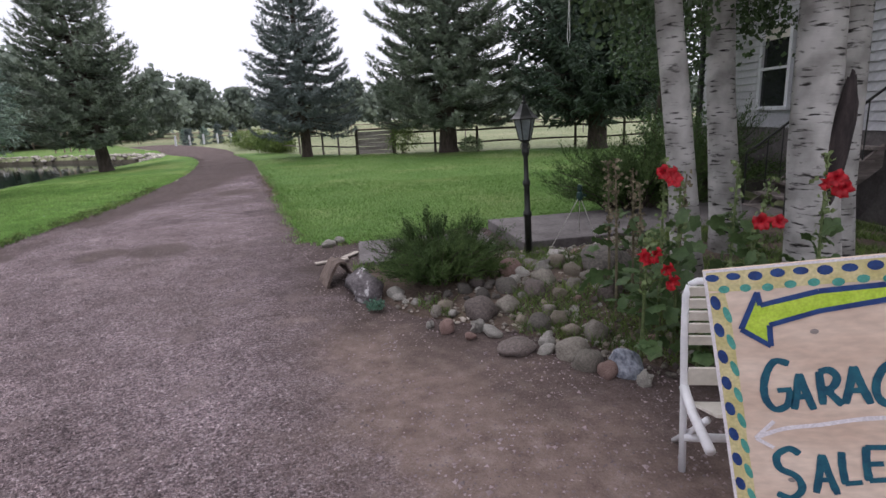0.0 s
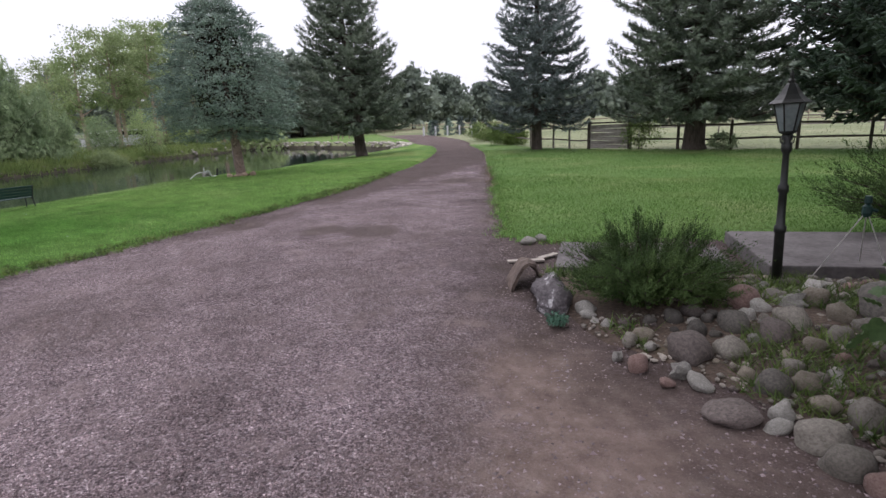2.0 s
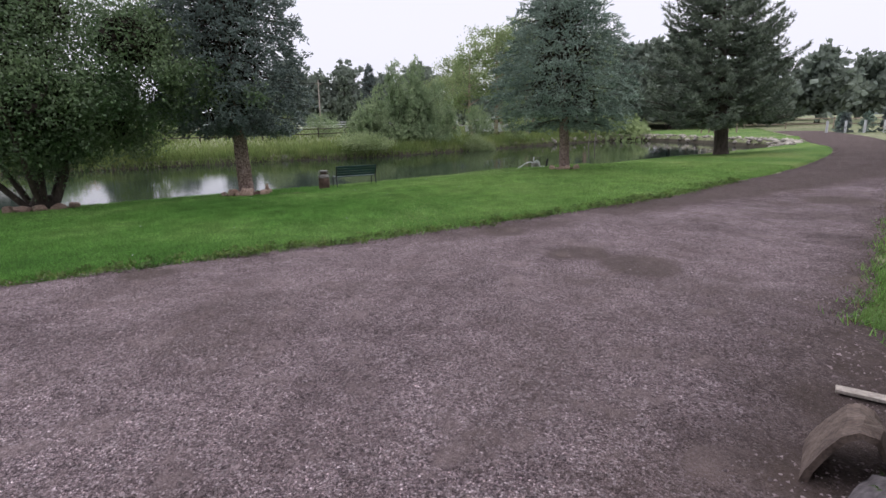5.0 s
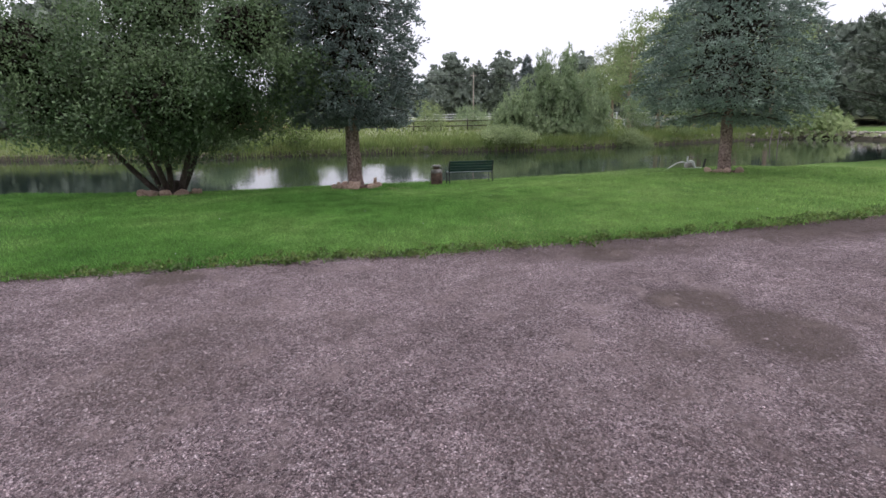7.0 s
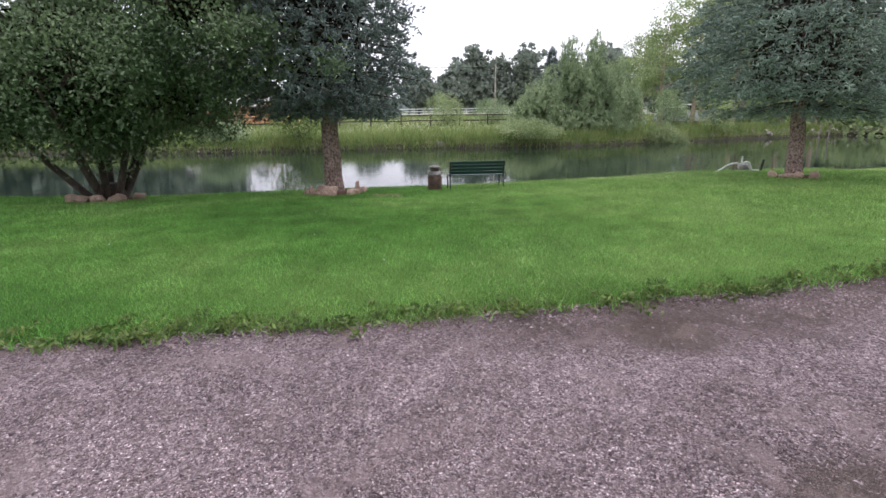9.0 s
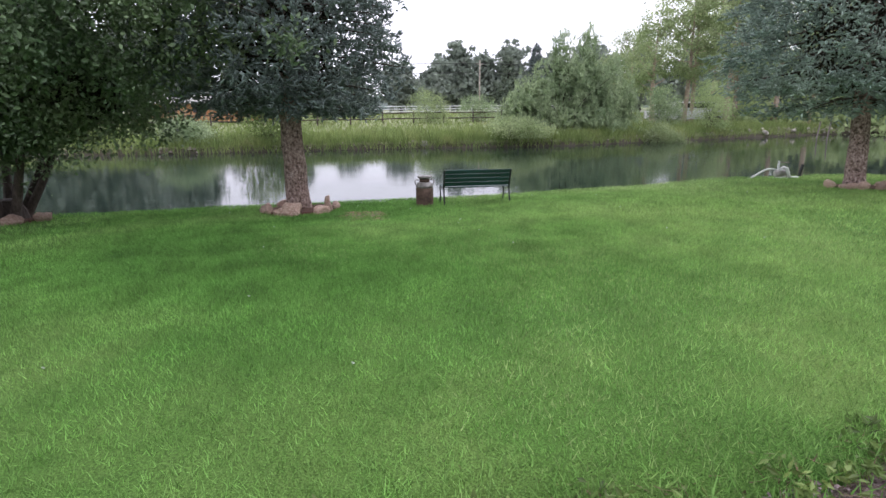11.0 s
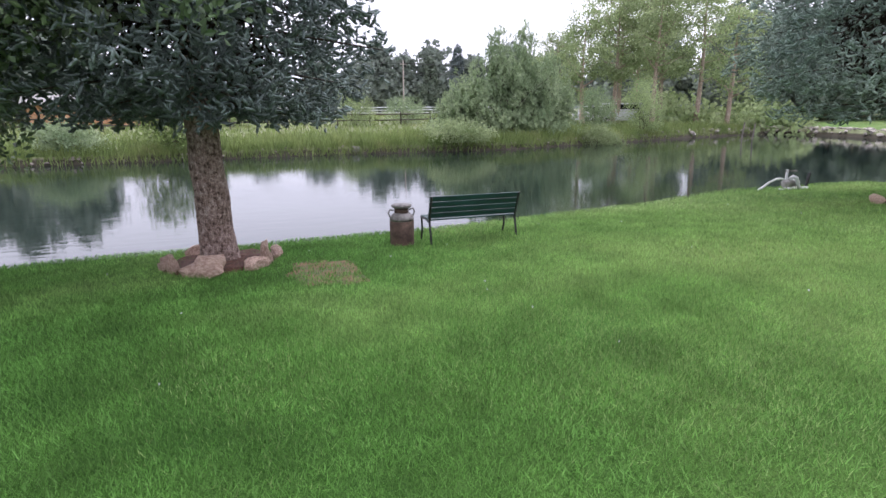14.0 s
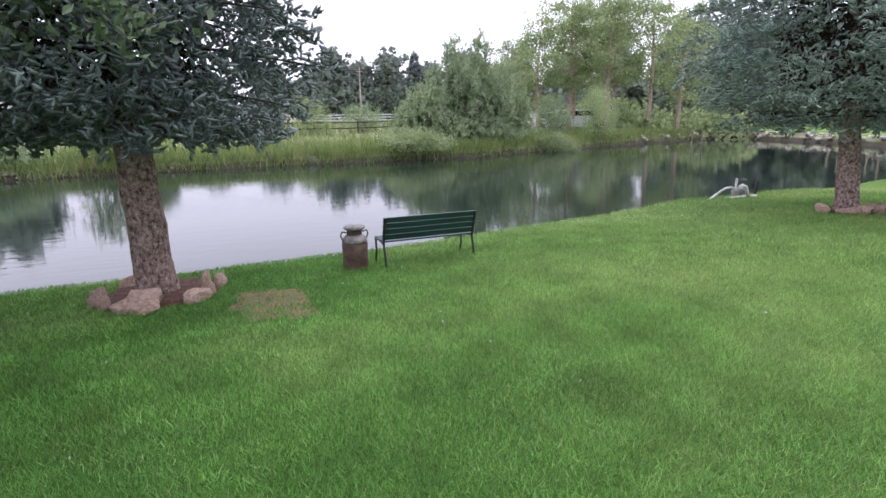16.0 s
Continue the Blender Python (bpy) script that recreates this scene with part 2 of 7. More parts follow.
def gravel_material():
    """Crushed stone: chips of many greys and pinks, worn sandy patches, and brown dirt towards the flower bed."""
    m = bpy.data.materials.new("crushed_gravel")
    m.use_nodes = True
    n, l = m.node_tree.nodes, m.node_tree.links
    b = n["Principled BSDF"]
    b.inputs["Roughness"].default_value, b.inputs["Specular IOR Level"].default_value = 0.9, 0.25
    tex = n.new("ShaderNodeTexCoord")
    where = tex.outputs["Object"]

    def field(scale, detail=4, rough=0.6):
        t = n.new("ShaderNodeTexNoise")
        t.inputs["Scale"].default_value, t.inputs["Detail"].default_value, t.inputs["Roughness"].default_value = scale, detail, rough
        l.new(where, t.inputs["Vector"])
        return t.outputs["Fac"]

    def ramp(source, *stops):
        r = n.new("ShaderNodeValToRGB")
        while len(r.color_ramp.elements) < len(stops):
            r.color_ramp.elements.new(0.5)
        for e, (p, c) in zip(r.color_ramp.elements, stops):
            e.position, e.color = p, (*c, 1) if hasattr(c, "__len__") else (c, c, c, 1)
        l.new(source, r.inputs["Fac"])
        return r.outputs["Color"]

    def blend(a, c, factor, kind="MIX"):
        x = n.new("ShaderNodeMix")
        x.data_type, x.blend_type = "RGBA", kind
        l.new(a, x.inputs["A"])
        l.new(c, x.inputs["B"])
        if hasattr(factor, "links"):
            l.new(factor, x.inputs["Factor"])
        else:
            x.inputs["Factor"].default_value = factor
        return x.outputs["Result"]
    def cells(scale, feature="F1"):
        t = n.new("ShaderNodeTexVoronoi")
        t.feature = feature
        t.inputs["Scale"].default_value, t.inputs["Randomness"].default_value = scale, 1.0
        l.new(crooked, t.inputs["Vector"])
        return t
    bend, less, crook = n.new("ShaderNodeTexNoise"), n.new("ShaderNodeVectorMath"), n.new("ShaderNodeVectorMath")
    bend.inputs["Scale"].default_value, bend.inputs["Detail"].default_value = 90, 3
    l.new(where, bend.inputs["Vector"])
    less.operation, crook.operation = "MULTIPLY_ADD", "ADD"
    l.new(bend.outputs["Color"], less.inputs[0])
    less.inputs[1].default_value, less.inputs[2].default_value = (0.022, 0.022, 0.022), (-0.011, -0.011, -0.011)
    l.new(where, crook.inputs[0])
    l.new(less.outputs[0], crook.inputs[1])
    crooked = crook.outputs[0]
    chips = cells(66)
    split = n.new("ShaderNodeSeparateColor")
    l.new(chips.outputs["Color"], split.inputs[0])
    chip = ramp(split.outputs[0], (0.0, (0.115, 0.087, 0.096)), (0.3, (0.265, 0.203, 0.213)), (0.6, (0.34, 0.262, 0.268)), (0.85, (0.39, 0.318, 0.334)), (1.0, (0.50, 0.42, 0.436)))
    grit = n.new("ShaderNodeSeparateColor")
    l.new(cells(105).outputs["Color"], grit.inputs[0])
    base = blend(chip, ramp(grit.outputs[0], (0.0, (0.50, 0.48, 0.49)), (0.4, (1.0, 1.0, 1.0)), (1.0, (1.28, 1.28, 1.30))), 1.0, "MULTIPLY")
    base = blend(base, ramp(field(0.7), (0.3, (0.62, 0.60, 0.59)), (0.5, (1.06, 1.05, 1.05)), (0.7, (1.36, 1.36, 1.37))), 1.0, "MULTIPLY")
    base = blend(base, ramp(field(5.0, 4, 0.7), (0.32, (0.76, 0.75, 0.75)), (0.62, (1.14, 1.14, 1.15))), 1.0, "MULTIPLY")
    seams, fine_seams = cells(66, "DISTANCE_TO_EDGE"), cells(105, "DISTANCE_TO_EDGE")
    # shadow in the gaps between chips is multiplied into the colour
    base = blend(base, ramp(seams.outputs["Distance"], (0.0, 0.30), (0.075, 1.42)), 1.0, "MULTIPLY")
    base = blend(base, ramp(fine_seams.outputs["Distance"], (0.0, 0.78), (0.10, 1.05)), 1.0, "MULTIPLY")
    # fines pressed between the stones hide them in places
    fines = ramp(field(30, 5, 0.7), (0.3, (0.205, 0.155, 0.154)), (0.7, (0.31, 0.242, 0.244)))
    pressed = ramp(field(2.3, 6, 0.7), (0.54, 0.0), (0.61, 0.7))
    base = blend(base, fines, pressed)
    sand = ramp(field(40), (0.3, (0.145, 0.108, 0.096)), (0.7, (0.225, 0.172, 0.156)))
    base = blend(base, sand, ramp(field(0.45, 6, 0.65), (0.50, 0.0), (0.64, 0.55)))
    # dirt
    sep = n.new("ShaderNodeSeparateXYZ")
    l.new(where, sep.inputs[0])

    def sums(a, ka, c, kc):
        m1, m2 = n.new("ShaderNodeMath"), n.new("ShaderNodeMath")
        m1.operation, m2.operation = "MULTIPLY", "MULTIPLY_ADD"
        l.new(a, m1.inputs[0])
        m1.inputs[1].default_value = ka
        l.new(c, m2.inputs[0])
        m2.inputs[1].default_value = kc
        l.new(m1.outputs[0], m2.inputs[2])
        return m2.outputs[0]
    side = sums(sep.outputs["X"], 1.0, sep.outputs["Y"], 0.333)
    side = sums(side, 0.2, field(1.3, 5), 0.30)
    dry = ramp(field(7, 6, 0.6), (0.3, (0.135, 0.094, 0.078)), (0.55, (0.225, 0.166, 0.142)), (0.75, (0.32, 0.256, 0.226)))
    damp = ramp(field(18, 5, 0.7), (0.3, (0.034, 0.023, 0.020)), (0.55, (0.062, 0.044, 0.038)), (0.75, (0.12, 0.092, 0.082)))
    dirt = blend(dry, damp, ramp(sums(sep.outputs["Y"], 0.12, field(1.1, 5), 0.4), (0.72, 0.0), (0.92, 1.0)))
    edge = sums(sums(sep.outputs["X"], 0.1496, sep.outputs["Y"], 0.1328), 1.0, field(1.7, 5), 0.3)
    dirt = blend(dirt, damp, ramp(edge, (0.62, 0.0), (0.76, 0.9)))
    # small stones trodden into the dirt
    speck = n.new("ShaderNodeSeparateColor")
    small = cells(72)
    l.new(small.outputs["Color"], speck.inputs[0])
    stone = blend(ramp(speck.outputs[0], (0.60, 0.0), (0.68, 0.75)), ramp(small.outputs["Distance"], (0.28, 1.0), (0.42, 0.0)), 1.0, "MULTIPLY")
    stone = blend(stone, ramp(field(1.6, 5), (0.36, 0.35), (0.6, 1.0)), 1.0, "MULTIPLY")
    dirt = blend(dirt, ramp(speck.outputs[1], (0.0, (0.09, 0.068, 0.062)), (0.5, (0.19, 0.148, 0.136)), (1.0, (0.31, 0.26, 0.245))), stone)
    bare = ramp(side, (0.09, 0.0), (0.29, 0.92))
    base = blend(base, dirt, bare)
    # worn sandy hollows
    for place, reach in (((-4.45, 8.35, 0), 0.7), ((-5.2, 8.15, 0), 0.5), ((-7.0, 8.3, 0), 0.5), ((-7.3, 3.3, 0), 0.45), ((-2.6, 9.6, 0), 0.5), ((-5.6, 15.5, 0), 0.9)):
        far = n.new("ShaderNodeVectorMath")
        far.operation = "DISTANCE"
        far.inputs[1].default_value = place
        l.new(where, far.inputs[0])
        base = blend(base, sand, ramp(sums(far.outputs["Value"], 0.5 / reach, field(1.6, 5), 0.5), (0.52, 0.8), (0.68, 0.0)))
    # bare brown strip beside the lawn
    strip = ramp(sums(sums(sep.outputs["X"], -0.1, field(1.1, 5), 0.13), 1.0, field(6.0, 4), 0.04), (0.745, 0.0), (0.80, 0.8))
    along_y = ramp(sums(sep.outputs["Y"], 0.06, field(0.9, 4), 0.2), (0.44, 0.0), (0.60, 1.0))
    both = n.new("ShaderNodeMath")
    both.operation = "MULTIPLY"
    l.new(strip, both.inputs[0])
    l.new(along_y, both.inputs[1])
    base = blend(base, ramp(field(22, 5, 0.7), (0.3, (0.095, 0.066, 0.056)), (0.55, (0.165, 0.122, 0.108)), (0.75, (0.24, 0.19, 0.17))), both.outputs[0])
    l.new(base, b.inputs["Base Color"])
    u = n.new("ShaderNodeBump")
    u.inputs["Strength"].default_value, u.inputs["Distance"].default_value = 1.0, 0.025
    soft = ramp(field(45, 4), (0.3, 0.55), (0.7, 0.85))
    relief = blend(blend(ramp(seams.outputs["Distance"], (0.0, 0.0), (0.25, 1.0)), soft, pressed), blend(soft, stone, 0.45, "ADD"), bare)
    l.new(relief, u.inputs["Height"])
    l.new(u.outputs[0], b.inputs["Normal"])
    return m


M["gravel"] = gravel_material()

# ---------------------------------------------------------------- building helpers
def mesh_of(name, verts, faces, material, smooth=False):
    """A mesh from an array of places and an array of faces with the same number of corners."""
    verts, faces = np.asarray(verts, dtype=np.float32), np.asarray(faces, dtype=np.int32)
    me = bpy.data.meshes.new(name)
    k = faces.shape[1]
    me.vertices.add(len(verts))
    me.vertices.foreach_set("co", verts.ravel())
    me.loops.add(faces.size)
    me.loops.foreach_set("vertex_index", faces.ravel())
    me.polygons.add(len(faces))
    me.polygons.foreach_set("loop_start", np.arange(0, faces.size, k, dtype=np.int32))
    me.polygons.foreach_set("loop_total", np.full(len(faces), k, dtype=np.int32))
    me.polygons.foreach_set("use_smooth", np.full(len(faces), smooth, dtype=bool))
    me.materials.append(material)
    me.update(calc_edges=True)
    return me


def child(name, me, parent, label=""):
    ob = new(name, me)
    ob.parent = parent
    return tagged(ob, label)


def part(name, bm, material, parent, label="", smooth=False):
    me = bpy.data.meshes.new(name)
    for f in bm.faces:
        f.smooth = smooth
    bm.to_mesh(me)
    bm.free()
    me.materials.append(material)
    ob = new(name, me)
    ob.parent = parent
    return tagged(ob, label)


def thing(name, place, label, category, group="", turn=0.0, kind=""):
    ob = new(name)
    ob.empty_display_size = 0.2
    ob.matrix_basis = pose(*place, 0, 0, turn)
    return tagged(ob, label, category, group, kind)


def box(bm, size, at=(0, 0, 0), turn=(0, 0, 0), bevel=0.0):
    made = bmesh.ops.create_cube(bm, size=1.0, matrix=pose(*at, *turn) @ Matrix.Diagonal((*size, 1)))
    if bevel:
        edges = list({e for v in made["verts"] for e in v.link_edges})
        bmesh.ops.bevel(bm, geom=edges, offset=bevel, segments=2, affect="EDGES", profile=0.6)
    return bm


def tube(bm, points, radii, sides=8, cap=True):
    """A round bar through the points."""
    rings = []
    points = [Vector(p) for p in points]
    for i, p in enumerate(points):
        ahead = (points[min(i + 1, len(points) - 1)] - points[max(i - 1, 0)]).normalized()
        side = ahead.cross(Vector((0.13, 0.31, 1)) if abs(ahead.z) < 0.9 else Vector((1, 0.1, 0))).normalized()
        up = side.cross(ahead)
        r = radii[i] if hasattr(radii, "__len__") else radii
        rings.append([bm.verts.new(p + (side * math.cos(a) + up * math.sin(a)) * r) for a in np.linspace(0, 2 * math.pi, sides, endpoint=False)])
    for a, b in zip(rings, rings[1:]):
        for j in range(sides):
            bm.faces.new((a[j], a[(j + 1) % sides], b[(j + 1) % sides], b[j]))
    if cap:
        bm.faces.new(rings[0][::-1])
        bm.faces.new(rings[-1])
    return bm


def lathe(bm, outline, sides=20, at=(0, 0, 0)):
    """A turned body from pairs of radius and height."""
    rings = [[bm.verts.new((at[0] + r * math.cos(a), at[1] + r * math.sin(a), at[2] + z)) for a in np.linspace(0, 2 * math.pi, sides, endpoint=False)] for r, z in outline]
    for a, b in zip(rings, rings[1:]):
        for j in range(sides):
            bm.faces.new((a[j], a[(j + 1) % sides], b[(j + 1) % sides], b[j]))
    bm.faces.new(rings[0][::-1])
    bm.faces.new(rings[-1])
    return bm


# ---------------------------------------------------------------- the lie of the land
POND = [(-19, -16), (-18.2, -6), (-17.4, -1.3), (-17.0, 0.5), (-16.85, 3.5), (-16.75, 5.4), (-16.7, 8.1), (-17.0, 10.2), (-17.3, 12.8), (-17.7, 15.8),
        (-17.8, 18), (-17.5, 21), (-17.8, 25), (-18.3, 29), (-18.8, 34), (-20.5, 40), (-23, 44.5), (-27, 47), (-35, 51), (-42, 53), (-45.5, 50),
        (-45, 46), (-42.5, 37), (-40.5, 31), (-39, 25), (-37.8, 21.5), (-37.5, 16.5), (-38, 12), (-37.6, 7), (-37.2, 2), (-37, -4), (-38, -16)]
WATER = -0.70


def smooth_loop(points, per=4, closed=True):
    """A rounder line through the points."""
    p = [Vector((*q, 0)) for q in points]
    n, out = len(p), []
    for i in range(n if closed else n - 1):
        a, b, c, d = (p[(i + k) % n] if closed else p[min(max(i + k, 0), n - 1)] for k in (-1, 0, 1, 2))
        for k in range(per):
            s = k / per
            q = 0.5 * (2 * b + (c - a) * s + (2 * a - 5 * b + 4 * c - d) * s * s + (3 * b - a - 3 * c + d) * s ** 3)
            out.append((q.x, q.y))
    if not closed:
        out.append(points[-1])
    return out


def inside(poly, x, y):
    """How far each place lies inside the outline (below 0: outside)."""
    x, y = np.asarray(x, float), np.asarray(y, float)
    far, odd = np.full(x.shape, 1e9), np.zeros(x.shape, bool)
    for (ax, ay), (bx, by) in zip(poly, poly[1:] + poly[:1]):
        dx, dy = bx - ax, by - ay
        s = np.clip(((x - ax) * dx + (y - ay) * dy) / (dx * dx + dy * dy + 1e-12), 0, 1)
        far = np.minimum(far, np.hypot(x - ax - s * dx, y - ay - s * dy))
        cross = (ay > y) != (by > y)
        odd ^= cross & (x < ax + (y - ay) * dx / (dy if abs(dy) > 1e-9 else 1e-9))
    return np.where(odd, far, -far)


SHORE = smooth_loop(POND)


def step(a, b, x):
    s = np.clip((x - a) / (b - a), 0, 1)
    return s * s * (3 - 2 * s)


def height(x, y):
    x, y = np.asarray(x, float), np.asarray(y, float)
    z = -0.172 + 0.006 * np.clip(y, 0, 32)
    z = z + 1.0 * step(-46, -85, x) + 0.9 * step(48, 95, y) * step(30, 0, x)
    z = z + 0.02 * np.sin(x * 0.9 + 1.3) * np.sin(y * 0.7) + 0.012 * np.sin(x * 2.1) * np.sin(y * 1.7 + 0.6)
    d = inside(SHORE, x, y)
    z = z - 0.20 * step(-4.0, 0.0, d)
    return z + (-1.4 - z) * step(-0.05, 0.9, d)


def level(x, y):
    return float(height(np.array([x]), np.array([y]))[0])


def spread(start, end, fine_from, fine_to, fine, growth=1.35):
    out = list(np.arange(fine_from, fine_to + fine, fine))
    gap = fine
    while out[-1] < end:
        gap *= growth
        out.append(min(out[-1] + gap, end))
    gap = fine
    while out[0] > start:
        gap *= growth
        out.insert(0, max(out[0] - gap, start))
    return np.array(out)


def sheet(xs, ys, z):
    nx, ny = len(xs), len(ys)
    gx, gy = np.meshgrid(xs, ys, indexing="ij")
    verts = np.stack([gx, gy, z(gx, gy)], -1).reshape(-1, 3)
    i, j = np.meshgrid(np.arange(nx - 1), np.arange(ny - 1), indexing="ij")
    a = (i * ny + j).ravel()
    return verts, np.stack([a, a + ny, a + ny + 1, a + 1], 1)


v, f = sheet(spread(-2500, 2500, -52, 14, 0.5), spread(-2500, 2500, -14, 58, 0.6), height)
ground = tagged(new("ground", mesh_of("ground", v, f, M["meadow"], True)), "dry yellow-green meadow ground sloping to a pond", "ground", kind="structure")

v, f = sheet(np.linspace(-52, -14, 2), np.linspace(-20, 58, 2), lambda x, y: np.full(x.shape, WATER))
water = tagged(new("water", mesh_of("water", v, f, M["water"])), "still dark green pond water reflecting sky and trees", "pond", kind="structure")

from mathutils.geometry import delaunay_2d_cdt


def ragged(points, gap, wobble, seed):
    """The outline in short steps with an uneven edge."""
    rng = np.random.default_rng(seed)
    out = []
    for (ax, ay), (bx, by) in zip(points, points[1:] + points[:1]):
        n = max(1, int(math.hypot(bx - ax, by - ay) / gap))
        for k in range(n):
            s = k / n
            px, py = ax + (bx - ax) * s, ay + (by - ay) * s
            w = wobble * noise.noise((px * 1.3, py * 1.3, seed)) + 0.5 * wobble * noise.noise((px * 4.1, py * 4.1, seed + 3.0))
            out.append((px + w, py + w * 0.7))
    return out


def patch(name, outline, lift, cell, material, label, category, drop=0.12):
    """A sheet that lies on the land inside an outline, with a turned-down edge."""
    xs, ys = [p[0] for p in outline], [p[1] for p in outline]
    gx, gy = np.meshgrid(np.arange(min(xs), max(xs), cell), np.arange(min(ys), max(ys), cell))
    gx, gy = gx.ravel(), gy.ravel()
    ok = inside(outline, gx, gy) > cell * 0.45
    pts = [Vector(p) for p in outline] + [Vector(p) for p in zip(gx[ok], gy[ok])]
    n = len(outline)
    vo, _, fo, *_ = delaunay_2d_cdt(pts, [(i, (i + 1) % n) for i in range(n)], [], 1, 1e-5)
    vx, vy = np.array([p.x for p in vo]), np.array([p.y for p in vo])
    rim = step(0.0, 0.12, inside(outline, vx, vy))
    z = height(vx, vy) + lift(vx, vy) * (0.25 + 0.75 * rim)
    verts = np.stack([vx, vy, z], 1)
    faces = np.array([list(t) for t in fo if len(t) == 3])
    skirt = np.array([(p[0], p[1], level(*p) - drop) for p in outline])
    top = np.arange(n)
    low = len(verts) + top
    side = np.concatenate([np.stack([top, low, np.roll(low, -1)], 1), np.stack([top, np.roll(low, -1), np.roll(top, -1)], 1)])
    return tagged(new(name, mesh_of(name, np.concatenate([verts, skirt]), np.concatenate([faces, side]), material, True)), label, category, kind="structure")


def flat(value):
    return lambda x, y: np.full(np.shape(x), value)


LEFT_EDGE = [(-7.9, -14), (-7.85, -4), (-7.78, 0), (-7.75, 5), (-7.75, 9.5), (-8.15, 13.7), (-8.9, 17), (-9.6, 20.5), (-11.1, 25.5), (-13.2, 30.8), (-15.4, 35), (-18.6, 40), (-25, 50), (-33, 60)]
RIGHT_EDGE = [(-29, 62), (-21, 52), (-14.6, 40), (-12.9, 35.5), (-9.4, 28.3), (-6.35, 20), (-4.35, 14.6), (-2.95, 10.7), (-2.15, 8.4)]
road_outline = ragged(smooth_loop(LEFT_EDGE, 3, False) + smooth_loop(RIGHT_EDGE, 3, False) + [(-1.7, 8.6), (0.9, 9.1), (5.8, 9.9), (5.8, 1.4), (5.5, -14)], 0.35, 0.10, 3)


def ruts(x, y):
    return 0.03 - 0.012 * np.cos(x * 2.1 + 0.3 * y) * step(30, 10, y)


road = patch("road", road_outline, ruts, 0.35, M["gravel"], "pinkish-grey crushed gravel driveway with worn tracks", "driveway")
shore_side = [p for p in SHORE if p[0] > -24 and -16 < p[1] < 44]
lawn_outline = ragged(smooth_loop(LEFT_EDGE[:-1], 3, False) + [(-27, 51), (-27, 48.3)] + [(x + 0.05, y) for x, y in shore_side[::-1]], 0.3, 0.09, 7)
lawn_west = patch("lawn_west", lawn_outline, flat(0.065), 0.45, M["lawn"], "mown green lawn between gravel driveway and pond", "lawn")
east_outline = ragged(smooth_loop(RIGHT_EDGE[3:], 3, False) + [(-1.75, 8.15), (-0.5, 8.3), (0.75, 8.75), (3.0, 9.4), (6.0, 10.2), (6.2, 14), (11, 14), (22, 20), (22, 24), (9, 25.6), (2, 26.6), (-2, 27.9), (-6, 29.8), (-11.5, 36)], 0.3, 0.09, 11)
lawn_east = patch("lawn_east", east_outline, flat(0.065), 0.5, M["lawn_pale"], "mown green lawn between driveway and rail fence", "lawn")


far_outline = ragged([(-27.2, 48.6), (-35, 52.2), (-42, 54.2), (-46.5, 52.5), (-50, 56), (-46, 66), (-38, 66.5), (-33.5, 60.5), (-27.3, 52.6)], 0.5, 0.2, 13)
lawn_north = patch("lawn_north", far_outline, flat(0.05), 1.2, M["lawn_pale"], "mown green lawn beyond the end of the pond", "lawn")


def mound(x, y):
    return 0.05 + 0.13 * step(0.0, 1.5, inside(BED, x, y))


BED = [(-1.25, 6.75), (-0.95, 5.75), (-0.2, 4.85), (0.55, 4.2), (1.25, 3.75), (1.9, 3.2), (3.2, 2.3), (5.6, 1.2), (6.2, 4), (6.2, 9.0), (3.2, 8.1), (1.2, 7.35), (0.2, 7.05)]
bed = patch("garden_bed", ragged(BED, 0.3, 0.06, 5), mound, 0.22, M["soil"], "dark soil garden bed with weeds and stones", "garden bed")


# ---------------------------------------------------------------- trees
def unit(a):
    return a / (np.linalg.norm(a, axis=-1, keepdims=True) + 1e-9)


def needles(rng, base, way, length, count, size, width):
    """Needle tufts along twigs: three-cornered, leaning forward round each twig."""
    n = len(base)
    s = rng.uniform(0, 1, (n, count, 1))
    d = unit(way)[:, None, :]
    r = rng.normal(size=(n, count, 3))
    r = unit(r - (r * d).sum(-1, keepdims=True) * d)
    root = base[:, None, :] + d * length[:, None, None] * s
    tip = root + unit(d * 0.75 + r * 0.9) * size * rng.uniform(0.7, 1.25, (n, count, 1))
    w = unit(np.cross(r, d)) * width * 0.5
    v = np.stack([root - w, root + w, tip], 2).reshape(-1, 3)
    return v, np.arange(len(v)).reshape(-1, 3)


def fingers_of(base, way, length, radius):
    """Plump rounded shoots, a little bent up at the tip."""
    n = len(base)
    d = unit(way)
    a = unit(np.cross(d, np.array([0.31, 0.17, 0.93])))
    b = np.cross(d, a)
    turns = [(math.cos(k * 2.0944), math.sin(k * 2.0944)) for k in range(3)]
    lift = np.array([0, 0, 0.12]) * length[:, None]
    rows = [base, base + d * length[:, None] * 0.6, base + d * length[:, None] + lift]
    low = [rows[0] + (a * c + b * e) * radius * 0.7 for c, e in turns]
    mid = [rows[1] + (a * c + b * e) * radius for c, e in turns]
    v = np.stack(low + mid + [rows[2]], 1).reshape(-1, 3)
    f = []
    for k in range(3):
        j = (k + 1) % 3
        f += [(k, j, 3 + j), (k, 3 + j, 3 + k), (3 + k, 3 + j, 6)]
    f = np.array(f)
    return v, (f[None] + (np.arange(n) * 7)[:, None, None]).reshape(-1, 3)


